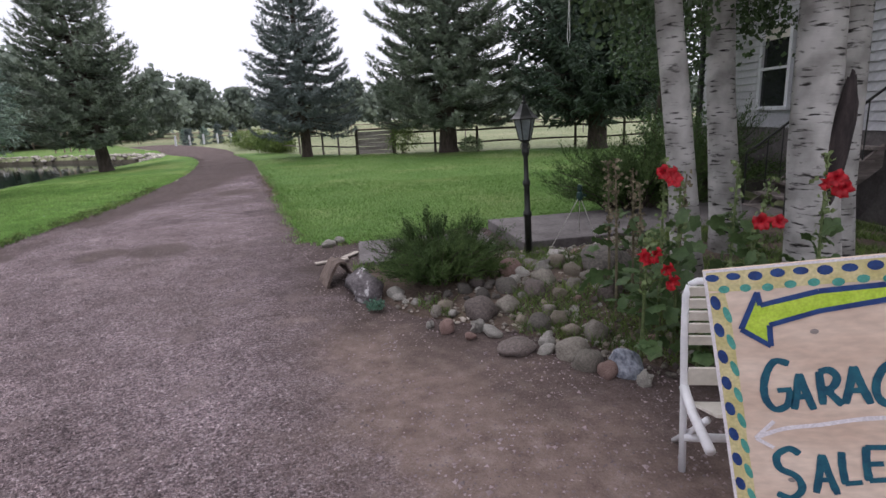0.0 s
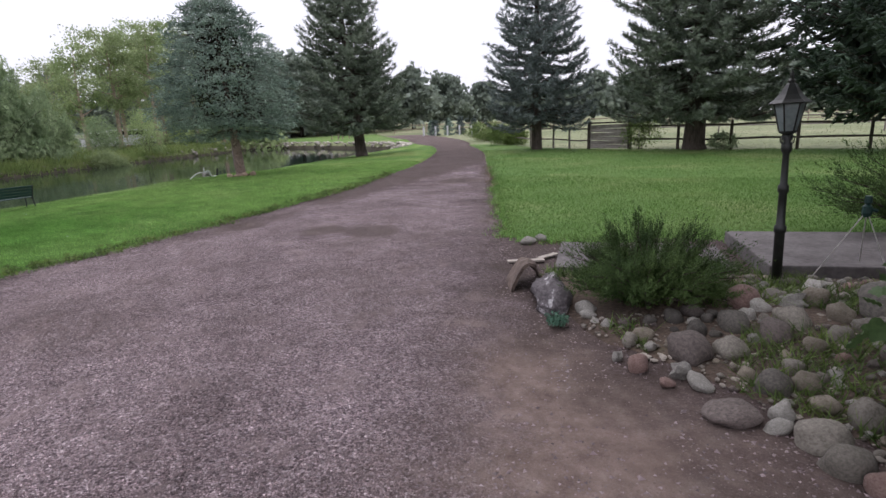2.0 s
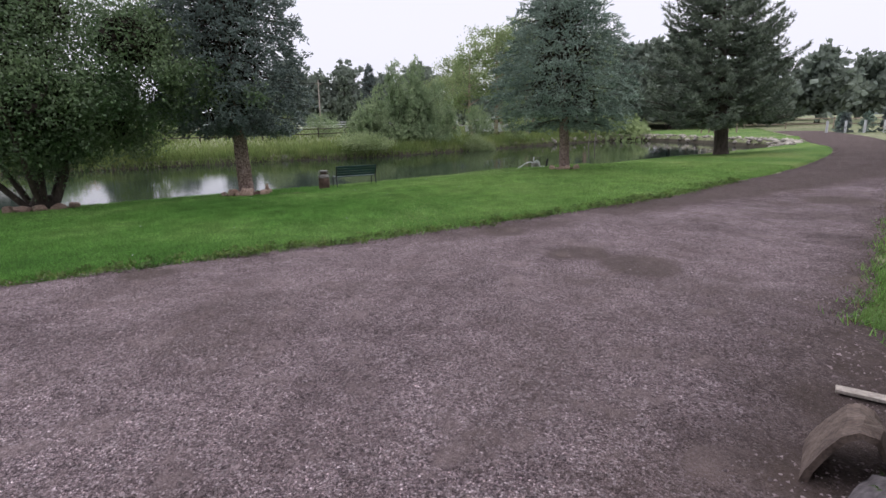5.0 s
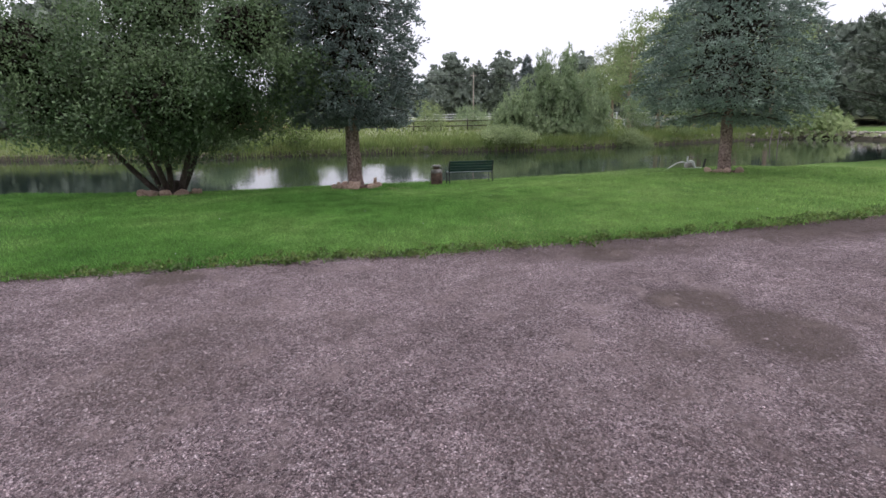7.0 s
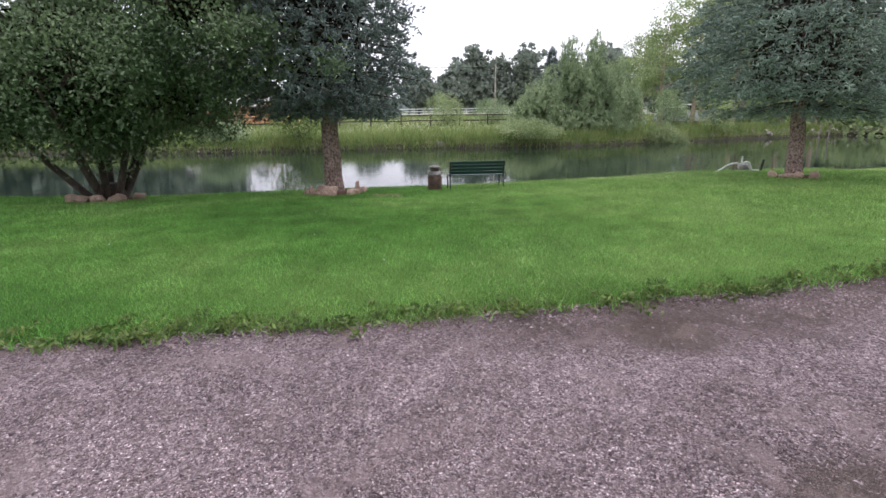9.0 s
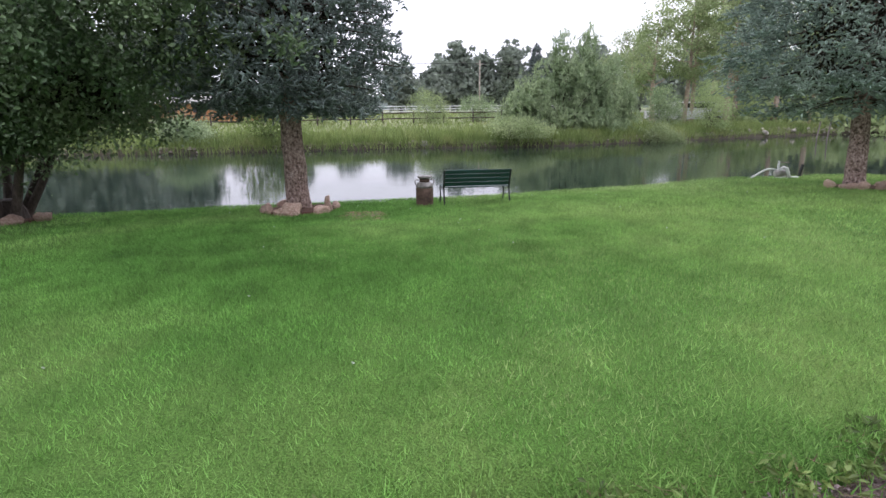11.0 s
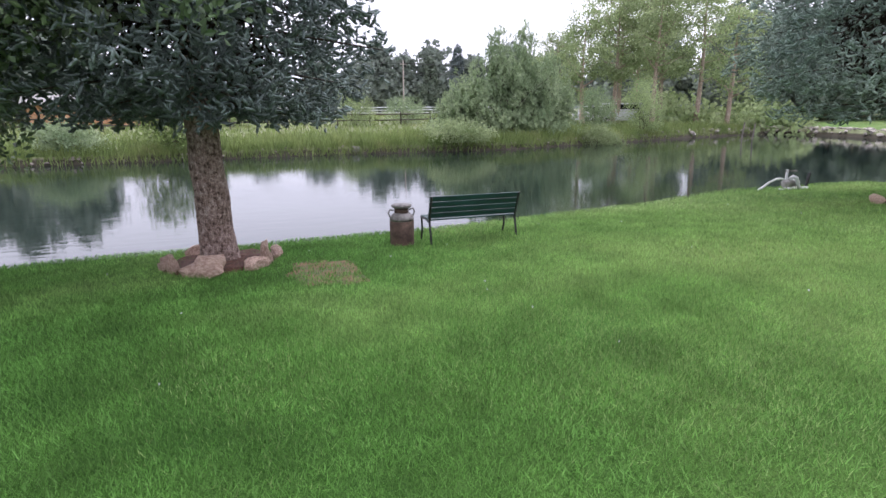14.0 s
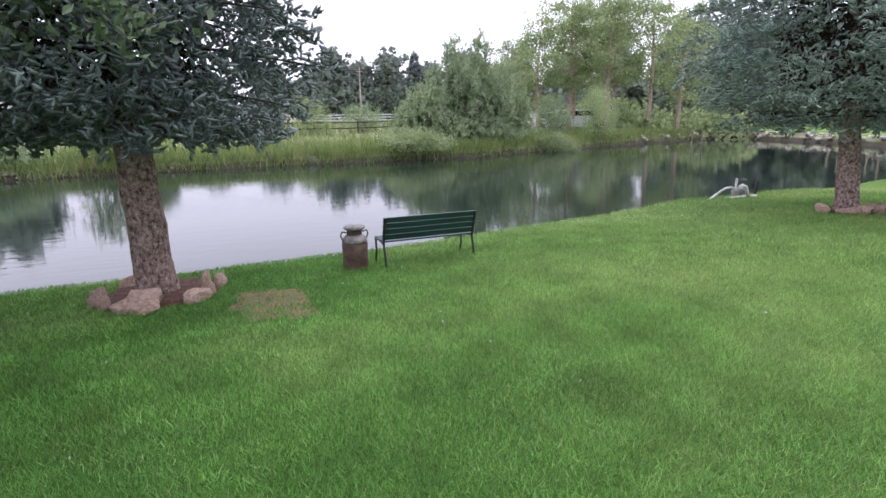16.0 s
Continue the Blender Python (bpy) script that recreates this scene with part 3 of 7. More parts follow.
def leaves(rng, centre, size, shape=0.55, hang=0.0):
    """Four-cornered leaves."""
    n = len(centre)
    a = rng.normal(size=(n, 3))
    a[:, 2] -= hang
    a = unit(a)
    b = unit(np.cross(a, rng.normal(size=(n, 3))))
    c = np.cross(a, b)
    s = size * rng.uniform(0.65, 1.3, (n, 1))
    v = np.stack([centre - a * s * 0.5, centre + b * s * shape * 0.5 + c * s * 0.08, centre + a * s * 0.5, centre - b * s * shape * 0.5 + c * s * 0.08], 1).reshape(-1, 3)
    return v, np.arange(len(v)).reshape(-1, 4)


def trunk_mesh(bm, points, radii, sides=12, seed=0.0, rough=0.08):
    tube(bm, points, radii, sides)
    for q in bm.verts:
        k = 1 + rough * noise.noise((q.co.x * 9 + seed, q.co.y * 9, q.co.z * 3))
        near = min(points, key=lambda p: abs(p[2] - q.co.z))
        q.co.x, q.co.y = near[0] + (q.co.x - near[0]) * k, near[1] + (q.co.y - near[1]) * k


def spruce(place, tall, reach, bare, needle, label, seed, form="cone", trunk=0.22, level_gap=0.28, twig=0.34, tufts=16, size=0.11, width=0.03, droop=0.25, dense=1.0, lean=(0, 0), fingers=1, gap=0.14, fall=0.0, plump=0.0, inner=0.35, seen=99.0, core=0, core_size=0.2):
    rng = np.random.default_rng(seed)
    tree = thing("spruce_tree", (*place, level(*place)), label, "tree")
    bm = bmesh.new()
    zs = [0, 0.12, 0.35, bare * 0.8, bare * 1.3, tall * 0.5, tall * 0.85]
    pts = [(lean[0] * z, lean[1] * z, z - 0.05) for z in zs]
    trunk_mesh(bm, pts, [trunk * k for k in (1.45, 1.18, 1.02, 0.92, 0.82, 0.5, 0.12)], 14, seed, 0.14)
    part("trunk", bm, M["bark"] if trunk < 0.24 else M["dark_bark"], tree, smooth=True)
    base, way, long, bulk = [], [], [], []
    limbs = bmesh.new()
    z = bare
    while z < tall - 0.1:
        s = (z - bare) / (tall - bare)
        if form == "cone":
            r = reach * (1 - s) ** 1.0 * min(1, 0.80 + s * 2.2)
        elif form == "egg":
            r = reach * min(1, 0.70 + s * 2.0) * (1 - max(0, (s - 0.25) / 0.75) ** 1.4) ** 0.9
        else:
            r = reach * min(1, 0.75 + s * 2.0) * (1 - max(0, (s - 0.35) / 0.65) ** 2) ** 0.75
        n = max(5, int((6 + 4.2 * r) * dense))
        turn = rng.uniform(0, 6.28)
        for k in range(n):
            a = turn + 6.283 * k / n + rng.normal() * 0.2
            wild = (0.68, 1.10) if form == "cone" else (0.82, 1.0)
            reach_k = max(0.12, r * rng.uniform(*wild) * (1 + 0.16 * noise.noise((math.cos(a) * 2, math.sin(a) * 2, z * 0.9 + seed))))
            rise = (0.55 * s + 0.05) if form != "cone" else (0.50 * s - 0.02)
            m = max(3, int(reach_k / gap))
            u = np.linspace(0.12, 1, m)
            out = reach_k * u
            up = reach_k * (rise * u - droop * np.sin(u * 2.2) * u + 0.22 * u ** 3)
            line = np.stack([np.cos(a) * out, np.sin(a) * out, z + up + (rng.uniform(-0.7, 0.7) * level_gap if form != "cone" else rng.uniform(-0.4, 0.4) * level_gap)], 1)
            line[:, 0] += lean[0] * z
            line[:, 1] += lean[1] * z
            if reach_k > 0.5:
                bulk.append((z, r, lean[0] * z, lean[1] * z))
                tube(limbs, [line[0], line[m // 2], line[-1]], [0.012 + 0.012 * reach_k, 0.008 + 0.006 * reach_k, 0.004], 4, False)
            ahead = unit(np.gradient(line, axis=0))
            for side in (-1, 1, 0) * (fingers if z < seen else 1):
                keep = u > (inner if side else 0.5)
                if z > seen:
                    keep = keep & (rng.uniform(0, 1, m) < 0.4)
                c = int(keep.sum())
                across = np.stack([-ahead[keep][:, 1], ahead[keep][:, 0], np.zeros(c)], 1)
                far = rng.uniform(0.0, 0.30, (c, 1)) * (1.25 - u[keep])[:, None] * min(1.0, reach_k) if fingers > 1 else 0.0
                q = line[keep] + rng.normal(size=(c, 3)) * 0.03 + across * side * far - np.array([0, 0, 0.25]) * far * (fall > 0)
                w = ahead[keep] * 0.8 + across * side * 0.9 + rng.normal(size=(c, 3)) * 0.18
                w[:, 2] += rng.normal(size=c) * 0.15 + (0.12 if side else 0.2) - 0.15 * droop - fall * (1 if side else 0.4)
                base.append(q)
                way.append(w)
                long.append(np.clip(twig * rng.uniform(0.6, 1.2, c) * (1.25 - 0.55 * u[keep]), 0.08, 1))
        z += level_gap * rng.uniform(0.8, 1.2) * (1.0 - 0.35 * s)
    top = np.array([[lean[0] * tall, lean[1] * tall, tall - 0.3 + 0.1 * k] for k in range(4)])
    base.append(top)
    way.append(np.tile([[0.05, 0, 1.0]], (4, 1)))
    long.append(np.full(4, 0.3))
    tagged(part("branching", limbs, M["dark_bark"], tree), kind="stuff")
    v, f = needles(rng, np.concatenate(base), np.concatenate(way), np.concatenate(long), tufts, size, width)
    if plump:
        k = len(f)
        v2, f2 = fingers_of(np.concatenate(base), np.concatenate(way), np.concatenate(long), plump)
        v, f = np.concatenate([v, v2]), np.concatenate([f, f2 + len(v)])
    if core:
        pick = np.array(bulk)[rng.integers(0, len(bulk), core)]
        a, q = rng.uniform(0, 6.283, core), pick[:, 1] * 0.56 * rng.uniform(0.05, 1, core) ** 0.5
        c = np.column_stack([pick[:, 2] + q * np.cos(a), pick[:, 3] + q * np.sin(a), pick[:, 0] + rng.uniform(0.0, 0.3, core)])
        v2, f2 = leaves(rng, c, core_size, 0.8)
        f2 = np.concatenate([f2[:, :3], f2[:, [0, 2, 3]]])
        v, f = np.concatenate([v, v2]), np.concatenate([f, f2 + len(v)])
    me = mesh_of("crown", v, f, needle)
    if plump:
        me.polygons.foreach_set("use_smooth", np.arange(len(f)) >= k)
    tagged(child("crown", me, tree), kind="stuff")
    return tree


def brush_spruce(place, tall, reach, bare, needle, label, seed, form, trunk, fronds, frond, shoots, shoot, plump, size, width, lean=(0, 0), seen=5.0, fall=0.45, full=0.5, loose=0.28, brush=8, tier=0.0):
    """A dense ornamental spruce: drooping fronds of plump needle shoots all over a lumpy crown."""
    rng = np.random.default_rng(seed)
    tree = thing("spruce_tree", (*place, level(*place)), label, "tree")
    bm = bmesh.new()
    zs = [0, 0.12, 0.35, bare * 0.8, bare * 1.3, tall * 0.5, tall * 0.85]
    fine = [*np.arange(0, bare * 1.3, 0.045), tall * 0.5, tall * 0.85]
    radii = np.interp(fine, zs, [trunk * k for k in (1.45, 1.18, 1.02, 0.92, 0.82, 0.5, 0.12)])
    trunk_mesh(bm, [(lean[0] * z, lean[1] * z, z - 0.05) for z in fine], [r * (1 + 0.05 * noise.noise((z * 9.0, seed, 0.0))) for z, r in zip(fine, radii)], 32, seed, 0.09)
    part("trunk", bm, M["bark"], tree, smooth=True)

    def profile(z):
        s = np.clip((z - bare) / (tall - bare), 0, 1)
        if form == "egg":
            return reach * np.minimum(1, 0.72 + s * 2.0) * (1 - np.maximum(0, (s - 0.25) / 0.75) ** 1.4) ** 0.9
        return reach * np.minimum(1, 0.80 + s * 2.4) * (1 - np.maximum(0, (s - 0.35) / 0.65) ** 2) ** 0.75
    z = rng.uniform(bare + 0.05, tall - 0.1, fronds * 4)
    z = z[rng.uniform(0, 1, len(z)) < profile(z) / reach * np.where(z > seen, 0.45, 1.0)][:fronds]
    n = len(z)
    a = rng.uniform(0, 6.283, n)
    depth = 1 - full * rng.uniform(0, 1, n) ** 1.5
    under = rng.uniform(0, 1, n) < 0.10
    z = np.where(under, bare + rng.uniform(0.05, 0.4, n), z)
    depth = np.where(under, rng.uniform(0.2, 0.9, n), depth)
    if tier:
        z = np.clip(bare + tier * np.round((z - bare) / tier) + rng.normal(size=n) * 0.09 * tier / 0.5, bare + 0.05, tall - 0.1)
    lump = np.array([noise.noise((math.cos(t) * 1.9, math.sin(t) * 1.9, h * 1.5 + seed)) + 0.5 * noise.noise((math.cos(t) * 5, math.sin(t) * 5, h * 3.6 + seed)) for t, h in zip(a, z)])
    r = profile(z) * depth * (1 + 0.15 * lump)
    out = np.column_stack([np.cos(a), np.sin(a), np.zeros(n)])
    top = np.clip((z - bare) / (tall - bare), 0, 1)[:, None]
    axis = unit(out * 0.85 + np.array([0, 0, 1.0]) * (0.9 * top ** 1.5 - fall) + rng.normal(size=(n, 3)) * 0.28)
    root = out * r[:, None] + np.column_stack([lean[0] * z, lean[1] * z, z]) - axis * frond * 0.75
    bm = bmesh.new()
    for k in range(0, n, 6):
        e = root[k] + axis[k] * frond * 0.6
        t = np.array([lean[0] * z[k], lean[1] * z[k], min(e[2] + 0.12 * r[k], tall)])
        tube(bm, [tuple(t), tuple((t + e) / 2 + np.array([0, 0, 0.05])), tuple(e)], [0.022, 0.014, 0.005], 4, False)
    tagged(part("branching", bm, M["dark_bark"], tree), kind="stuff")
    s = rng.uniform(0, 1, (n, shoots, 1))
    side = unit(np.cross(axis, np.array([0, 0, 1.0])))[:, None, :] * rng.choice([-1.0, -0.5, 0.5, 1.0], (n, shoots, 1))
    base = root[:, None, :] + axis[:, None, :] * frond * s + side * frond * 0.22 * (1.15 - s) * rng.uniform(0, 1, (n, shoots, 1)) + rng.normal(size=(n, shoots, 3)) * 0.025
    way = axis[:, None, :] * 0.6 + side * 0.5 * (1.1 - 0.5 * s) + rng.normal(size=(n, shoots, 3)) * loose + np.array([0, 0, 0.22])
    base, way = base.reshape(-1, 3), way.reshape(-1, 3)
    long = shoot * rng.uniform(0.65, 1.3, len(base))
    v, f = needles(rng, base, way, long, brush, size, width)
    k = len(f)
    v2, f2 = fingers_of(base, way, long, plump)
    v, f = np.concatenate([v, v2]), np.concatenate([f, f2 + len(v)])
    # needle sheets, then near-black sheets added to paint the crown's inner shade
    for m, reach_in, inner_material in ((9000, 0.80, needle), (7000, 0.42, M["crown_shade"])):
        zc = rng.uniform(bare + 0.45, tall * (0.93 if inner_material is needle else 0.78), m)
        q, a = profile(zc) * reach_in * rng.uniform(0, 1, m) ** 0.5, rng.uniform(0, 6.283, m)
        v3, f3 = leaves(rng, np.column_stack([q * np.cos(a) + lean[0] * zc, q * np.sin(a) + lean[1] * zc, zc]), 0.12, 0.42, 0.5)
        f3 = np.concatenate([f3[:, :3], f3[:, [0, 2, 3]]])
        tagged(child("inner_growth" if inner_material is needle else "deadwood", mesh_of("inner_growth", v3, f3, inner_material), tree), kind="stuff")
    me = mesh_of("crown", v, f, needle)
    me.polygons.foreach_set("use_smooth", np.arange(len(f)) >= k)
    tagged(child("crown", me, tree), kind="stuff")
    return tree


def leafy(place, blobs, leaf_material, count, size, label, seed, name="tree", trunk=0.2, stems=1, spread_out=0.3, bark=None, clump=0.45, hang=0.2, shape=0.55, tall=None, category="tree", shell=0.55, sprig=None, lumps=0.28, core=0, core_size=0.25, strand=0.0):
    """A broad-leaved tree or bush: stems and limbs, and leaves in clumps on several rounded masses (x, y, z, rx, ry, rz)."""
    rng = np.random.default_rng(seed)
    tree = thing(name, (*place, level(*place)), label, category)
    bm = bmesh.new()
    volume = np.array([b[3] * b[4] * b[5] for b in blobs]) ** 0.67
    main = [b for b in blobs if b[3] * b[4] * b[5] > 1.2] or blobs
    for k in range(stems):
        a = 6.283 * k / stems + rng.uniform(0, 0.8)
        out = spread_out * rng.uniform(0.6, 1.2) if stems > 1 else 0.05
        b = main[k % len(main)]
        end = np.array(b[:3]) * (1.0 if stems == 1 else 0.6) * (1, 1, 1.5 if stems > 6 else 1) + np.array([math.cos(a), math.sin(a), 0]) * out * b[3]
        if stems > 6:
            end = np.array([math.cos(a) * rng.uniform(0.8, 2.2), math.sin(a) * rng.uniform(0.8, 2.2), rng.uniform(1.9, 2.7)])
        root = np.array([math.cos(a) * trunk * 0.9, math.sin(a) * trunk * 0.9, -0.1]) * (stems > 1) + np.array([0, 0, -0.05])
        mid = root + (end - root) * 0.45 + rng.normal(size=3) * 0.06 * trunk * 3
        r = trunk / (1 if stems == 1 else 1.9)
        pts = [tuple(root + (mid - root) * 0), tuple(root * 0.9 + (mid - root) * 0.2 + (0, 0, 0)), tuple(mid), tuple(mid + (end - mid) * 0.6), tuple(end)]
        tube(bm, pts, [r * 1.3, r, r * 0.75, r * 0.45, r * 0.12], 8)
        for _ in range(5 if stems > 6 else 7):
            b2 = blobs[rng.integers(len(blobs))] if stems < 7 else min(main, key=lambda q: np.linalg.norm(np.array(q[:3]) - end * 1.5) + rng.uniform(0, 1.2))
            s = rng.uniform(0.3, 1)
            start = np.array(pts[2]) + (end - np.array(pts[2])) * s
            tip = np.array(b2[:3]) + rng.normal(size=3) * np.array(b2[3:]) * 0.45
            tube(bm, [tuple(start), tuple((start + tip) / 2 + rng.normal(size=3) * 0.1), tuple(tip)], [r * 0.3, r * 0.18, r * 0.05], 5, False)
    if stems > 6:
        tube(bm, [(0, 0, -0.15), (0, 0, 0.05), (0.0, 0, 0.24), (0.0, 0.0, 0.42)], [trunk * 2.5, trunk * 2.1, trunk * 1.9, trunk * 1.2], 12)
    if sprig:
        tube(bm, sprig, [0.014, 0.010, 0.007, 0.005, 0.003], 6, False)
    part("trunk", bm, bark or M["dark_bark"], tree, smooth=True)
    groups = max(20, count // 14)
    pick = rng.choice(len(blobs), groups, p=volume / volume.sum())
    bl = np.array(blobs)[pick]
    d = unit(rng.normal(size=(groups, 3)))
    rad = shell + (1.06 - shell) * rng.uniform(0, 1, (groups, 1)) ** 0.6
    bumps = np.array([noise.noise((q[0] * 2.1 + seed, q[1] * 2.1, q[2] * 2.1)) for q in d * 1.3]).reshape(-1, 1)
    centre = bl[:, :3] + d * bl[:, 3:] * rad * (1 + lumps * bumps)
    where = np.repeat(centre, 14, 0) + rng.normal(size=(groups * 14, 3)) * clump * np.array([1, 1, 0.75])
    if strand:
        s = rng.uniform(0, 1, (groups * 14, 1)) * np.repeat(strand * rng.uniform(0.5, 1.3, (groups, 1)), 14, 0)
        where = np.repeat(centre, 14, 0) + s * (np.repeat(d, 14, 0) * np.array([0.45, 0.45, 0]) - np.array([0, 0, 1.0])) + rng.normal(size=(groups * 14, 3)) * 0.06
    where = where[where[:, 2] > 0.05]
    v, f = leaves(rng, where, size, shape, hang)
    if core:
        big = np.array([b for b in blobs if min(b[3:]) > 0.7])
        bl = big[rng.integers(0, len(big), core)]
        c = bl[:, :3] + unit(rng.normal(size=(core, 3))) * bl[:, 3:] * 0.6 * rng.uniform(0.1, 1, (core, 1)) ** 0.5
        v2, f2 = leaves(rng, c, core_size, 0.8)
        # many-stemmed crown: core sheets are near-black, as painted inner shade
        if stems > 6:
            tagged(child("deadwood", mesh_of("deadwood", v2, f2, M["crown_shade"]), tree, "dark sheets standing in for shade inside the crown"), kind="stuff")
        else:
            v, f = np.concatenate([v, v2]), np.concatenate([f, f2 + len(v)])
    child("crown", mesh_of("crown", v, f, leaf_material), tree)
    return tree


spruce((-16.0, 26.9), 12.7, 3.75, 1.8, M["spruce_dark"], "tall dark green spruce beside the gravel driveway", 21, trunk=0.30, size=0.16, width=0.042, twig=0.44, level_gap=0.60, tufts=15, dense=1.0, gap=0.16, seen=9.3, inner=0.2, lean=(-0.13, 0.06))
spruce((-6.5, 28.2), 11.8, 3.2, 1.5, M["spruce_grey"], "tall grey-green spruce by the rail fence", 22, trunk=0.26, size=0.15, width=0.04, twig=0.42, level_gap=0.58, tufts=15, dense=1.0, gap=0.155, seen=9.5, inner=0.2)
spruce((0.7, 26.7), 16.5, 4.3, 1.75, M["spruce_dark"], "very tall dark spruce in front of the rail fence", 23, trunk=0.42, size=0.16, width=0.042, twig=0.44, level_gap=0.60, tufts=15, dense=1.0, gap=0.16, seen=9.3, inner=0.2)
brush_spruce((-14.62, 16.27), 7.2, 2.6, 1.4, M["spruce_blue"], "pale blue spruce on the lawn at the pond", 24, "egg", 0.17, 1250, 0.56, 14, 0.13, 0.016, 0.036, 0.0095, lean=(-0.14, 0.065), seen=6.6, fall=0.6, full=0.38, brush=10, tier=0.5)
brush_spruce((-15.6, 5.87), 7.6, 1.95, 1.57, M["spruce_slate"], "dense slate-blue spruce with bare trunk on the lawn", 25, "column", 0.19, 1600, 0.32, 15, 0.092, 0.0165, 0.030, 0.0070, lean=(0.0, -0.035), seen=6.0, fall=0.5, loose=0.38, full=0.45, brush=9)
spruce((7.3, 24.6), 11.0, 4.0, 1.9, M["fir_dark"], "broad dark drooping evergreen beyond the lawn", 31, form="egg", trunk=0.42, size=0.13, width=0.04, level_gap=0.46, tufts=5, droop=0.34, twig=0.46, fingers=2, gap=0.31, fall=0.9, plump=0.05, inner=0.2, dense=0.95, seen=7.5, core=7000, core_size=0.45)
leafy((-16.0, 1.3), [(0.2, -0.1, 2.9, 2.4, 2.35, 1.7), (0.1, 1.3, 2.2, 1.4, 1.25, 0.95), (0.4, -1.8, 2.3, 1.6, 1.6, 1.1), (0, 0.1, 4.5, 1.6, 1.8, 1.0), (1.1, 0.2, 2.4, 1.4, 1.6, 1.0), (1.9, 1.5, 2.75, 0.9, 0.85, 0.6), (2.1, 3.1, 3.15, 0.55, 0.6, 0.35), (2.35, 4.7, 2.62, 0.22, 0.27, 0.17), (1.4, 2.2, 3.8, 1.1, 1.0, 0.8), (-0.4, 2.2, 1.75, 0.55, 0.5, 0.5), (0.2, 2.5, 4.1, 1.3, 1.25, 1.0), (0.6, -2.6, 3.4, 1.5, 1.3, 1.1), (0.3, 0.05, 1.75, 1.2, 1.25, 0.75), (0.5, 0.9, 1.7, 0.9, 0.9, 0.6), (0.5, -1.5, 1.75, 1.1, 1.1, 0.65), (0.3, 0.0, 1.25, 0.75, 0.6, 0.4), (1.3, 3.4, 2.85, 0.8, 0.8, 0.5), (1.3, 2.5, 2.25, 0.65, 0.65, 0.4)], M["apple_leaf"], 98000, 0.082, "spreading many-stemmed apple tree on the pond bank", 32, trunk=0.15, stems=8, spread_out=0.8, clump=0.15, name="apple_tree", shell=0.3, lumps=0.6, core=7000, core_size=0.2, sprig=[(1.2, 1.3, 3.3), (1.8, 2.2, 3.55), (2.15, 3.3, 3.3), (2.3, 4.3, 2.95), (2.36, 4.85, 2.6)])

# ---------------------------------------------------------------- more materials
def plain(name, a, b, scale=6.0, rough=0.6, bump=0.3, bump_scale=50, size=0.004, metal=0.0, fine=0.15, each=0.0, spec=0.5, stretch=(1, 1, 1)):
    return surface(name, [(0.35, a), (0.65, b)], scale, fine, scale * 9, rough, bump, bump_scale, size, metal, each=each, spec=spec, stretch=stretch)


M["concrete"] = plain("weathered_concrete", (0.10, 0.088, 0.088), (0.165, 0.15, 0.15), 2.5, 0.9, 0.5, 60, 0.006, fine=0.2)
M["iron"] = plain("black_painted_iron", (0.012, 0.013, 0.012), (0.028, 0.03, 0.028), 8, 0.45, 0.3, 40, 0.004)
M["lamp_glass"] = plain("frosted_lamp_glass", (0.30, 0.36, 0.36), (0.42, 0.48, 0.48), 3, 0.25, 0.1, 20, 0.002)
M["green_slat"] = plain("green_painted_wood", (0.006, 0.030, 0.026), (0.012, 0.055, 0.048), 9, 0.45, 0.3, 60, 0.003, stretch=(1, 0.2, 1))
M["rust"] = plain("rusty_brown_metal", (0.055, 0.032, 0.024), (0.15, 0.095, 0.07), 9, 0.8, 0.5, 60, 0.004)
M["tin"] = plain("worn_pale_tin", (0.28, 0.26, 0.24), (0.52, 0.50, 0.48), 11, 0.5, 0.3, 50, 0.003, metal=0.3)
M["grey_bark"] = plain("dry_red_bark", (0.075, 0.052, 0.044), (0.18, 0.135, 0.115), 7, 0.9, 0.8, 30, 0.015, fine=0.3)
M["dry_board"] = plain("dry_grey_board", (0.33, 0.285, 0.25), (0.50, 0.445, 0.40), 6, 0.85, 0.3, 40, 0.003, fine=0.2)
M["dull_tin"] = plain("dull_stained_tin", (0.09, 0.082, 0.074), (0.28, 0.265, 0.25), 13, 0.5, 0.3, 50, 0.003, metal=0.3)
M["mulch"] = plain("red_brown_mulch", (0.07, 0.035, 0.025), (0.17, 0.085, 0.06), 14, 0.95, 1.0, 45, 0.03, fine=0.5)
M["red_rock"] = plain("red_sandstone", (0.34, 0.21, 0.16), (0.62, 0.47, 0.38), 5, 0.9, 0.8, 18, 0.03, fine=0.25, each=0.25)
M["white_pvc"] = plain("white_plastic_pipe", (0.62, 0.64, 0.63), (0.78, 0.79, 0.78), 4, 0.4, 0.1, 30, 0.002)
M["white_paint"] = plain("white_paint", (0.56, 0.57, 0.60), (0.72, 0.73, 0.76), 3, 0.45, 0.15, 40, 0.002, fine=0.08)
M["resin"] = plain("white_chair_resin", (0.66, 0.66, 0.69), (0.78, 0.78, 0.81), 4, 0.35, 0.1, 60, 0.001, fine=0.06)
M["cream_slat"] = plain("cream_chair_slats", (0.55, 0.52, 0.46), (0.68, 0.64, 0.58), 5, 0.4, 0.1, 60, 0.001, fine=0.06)
M["siding"] = plain("white_clapboard", (0.40, 0.40, 0.43), (0.53, 0.53, 0.56), 1.5, 0.55, 0.2, 30, 0.003, fine=0.08, each=0.05)
M["dark_glass"] = plain("dark_window_glass", (0.010, 0.012, 0.012), (0.02, 0.022, 0.022), 2, 0.06, 0.05, 3, 0.002)
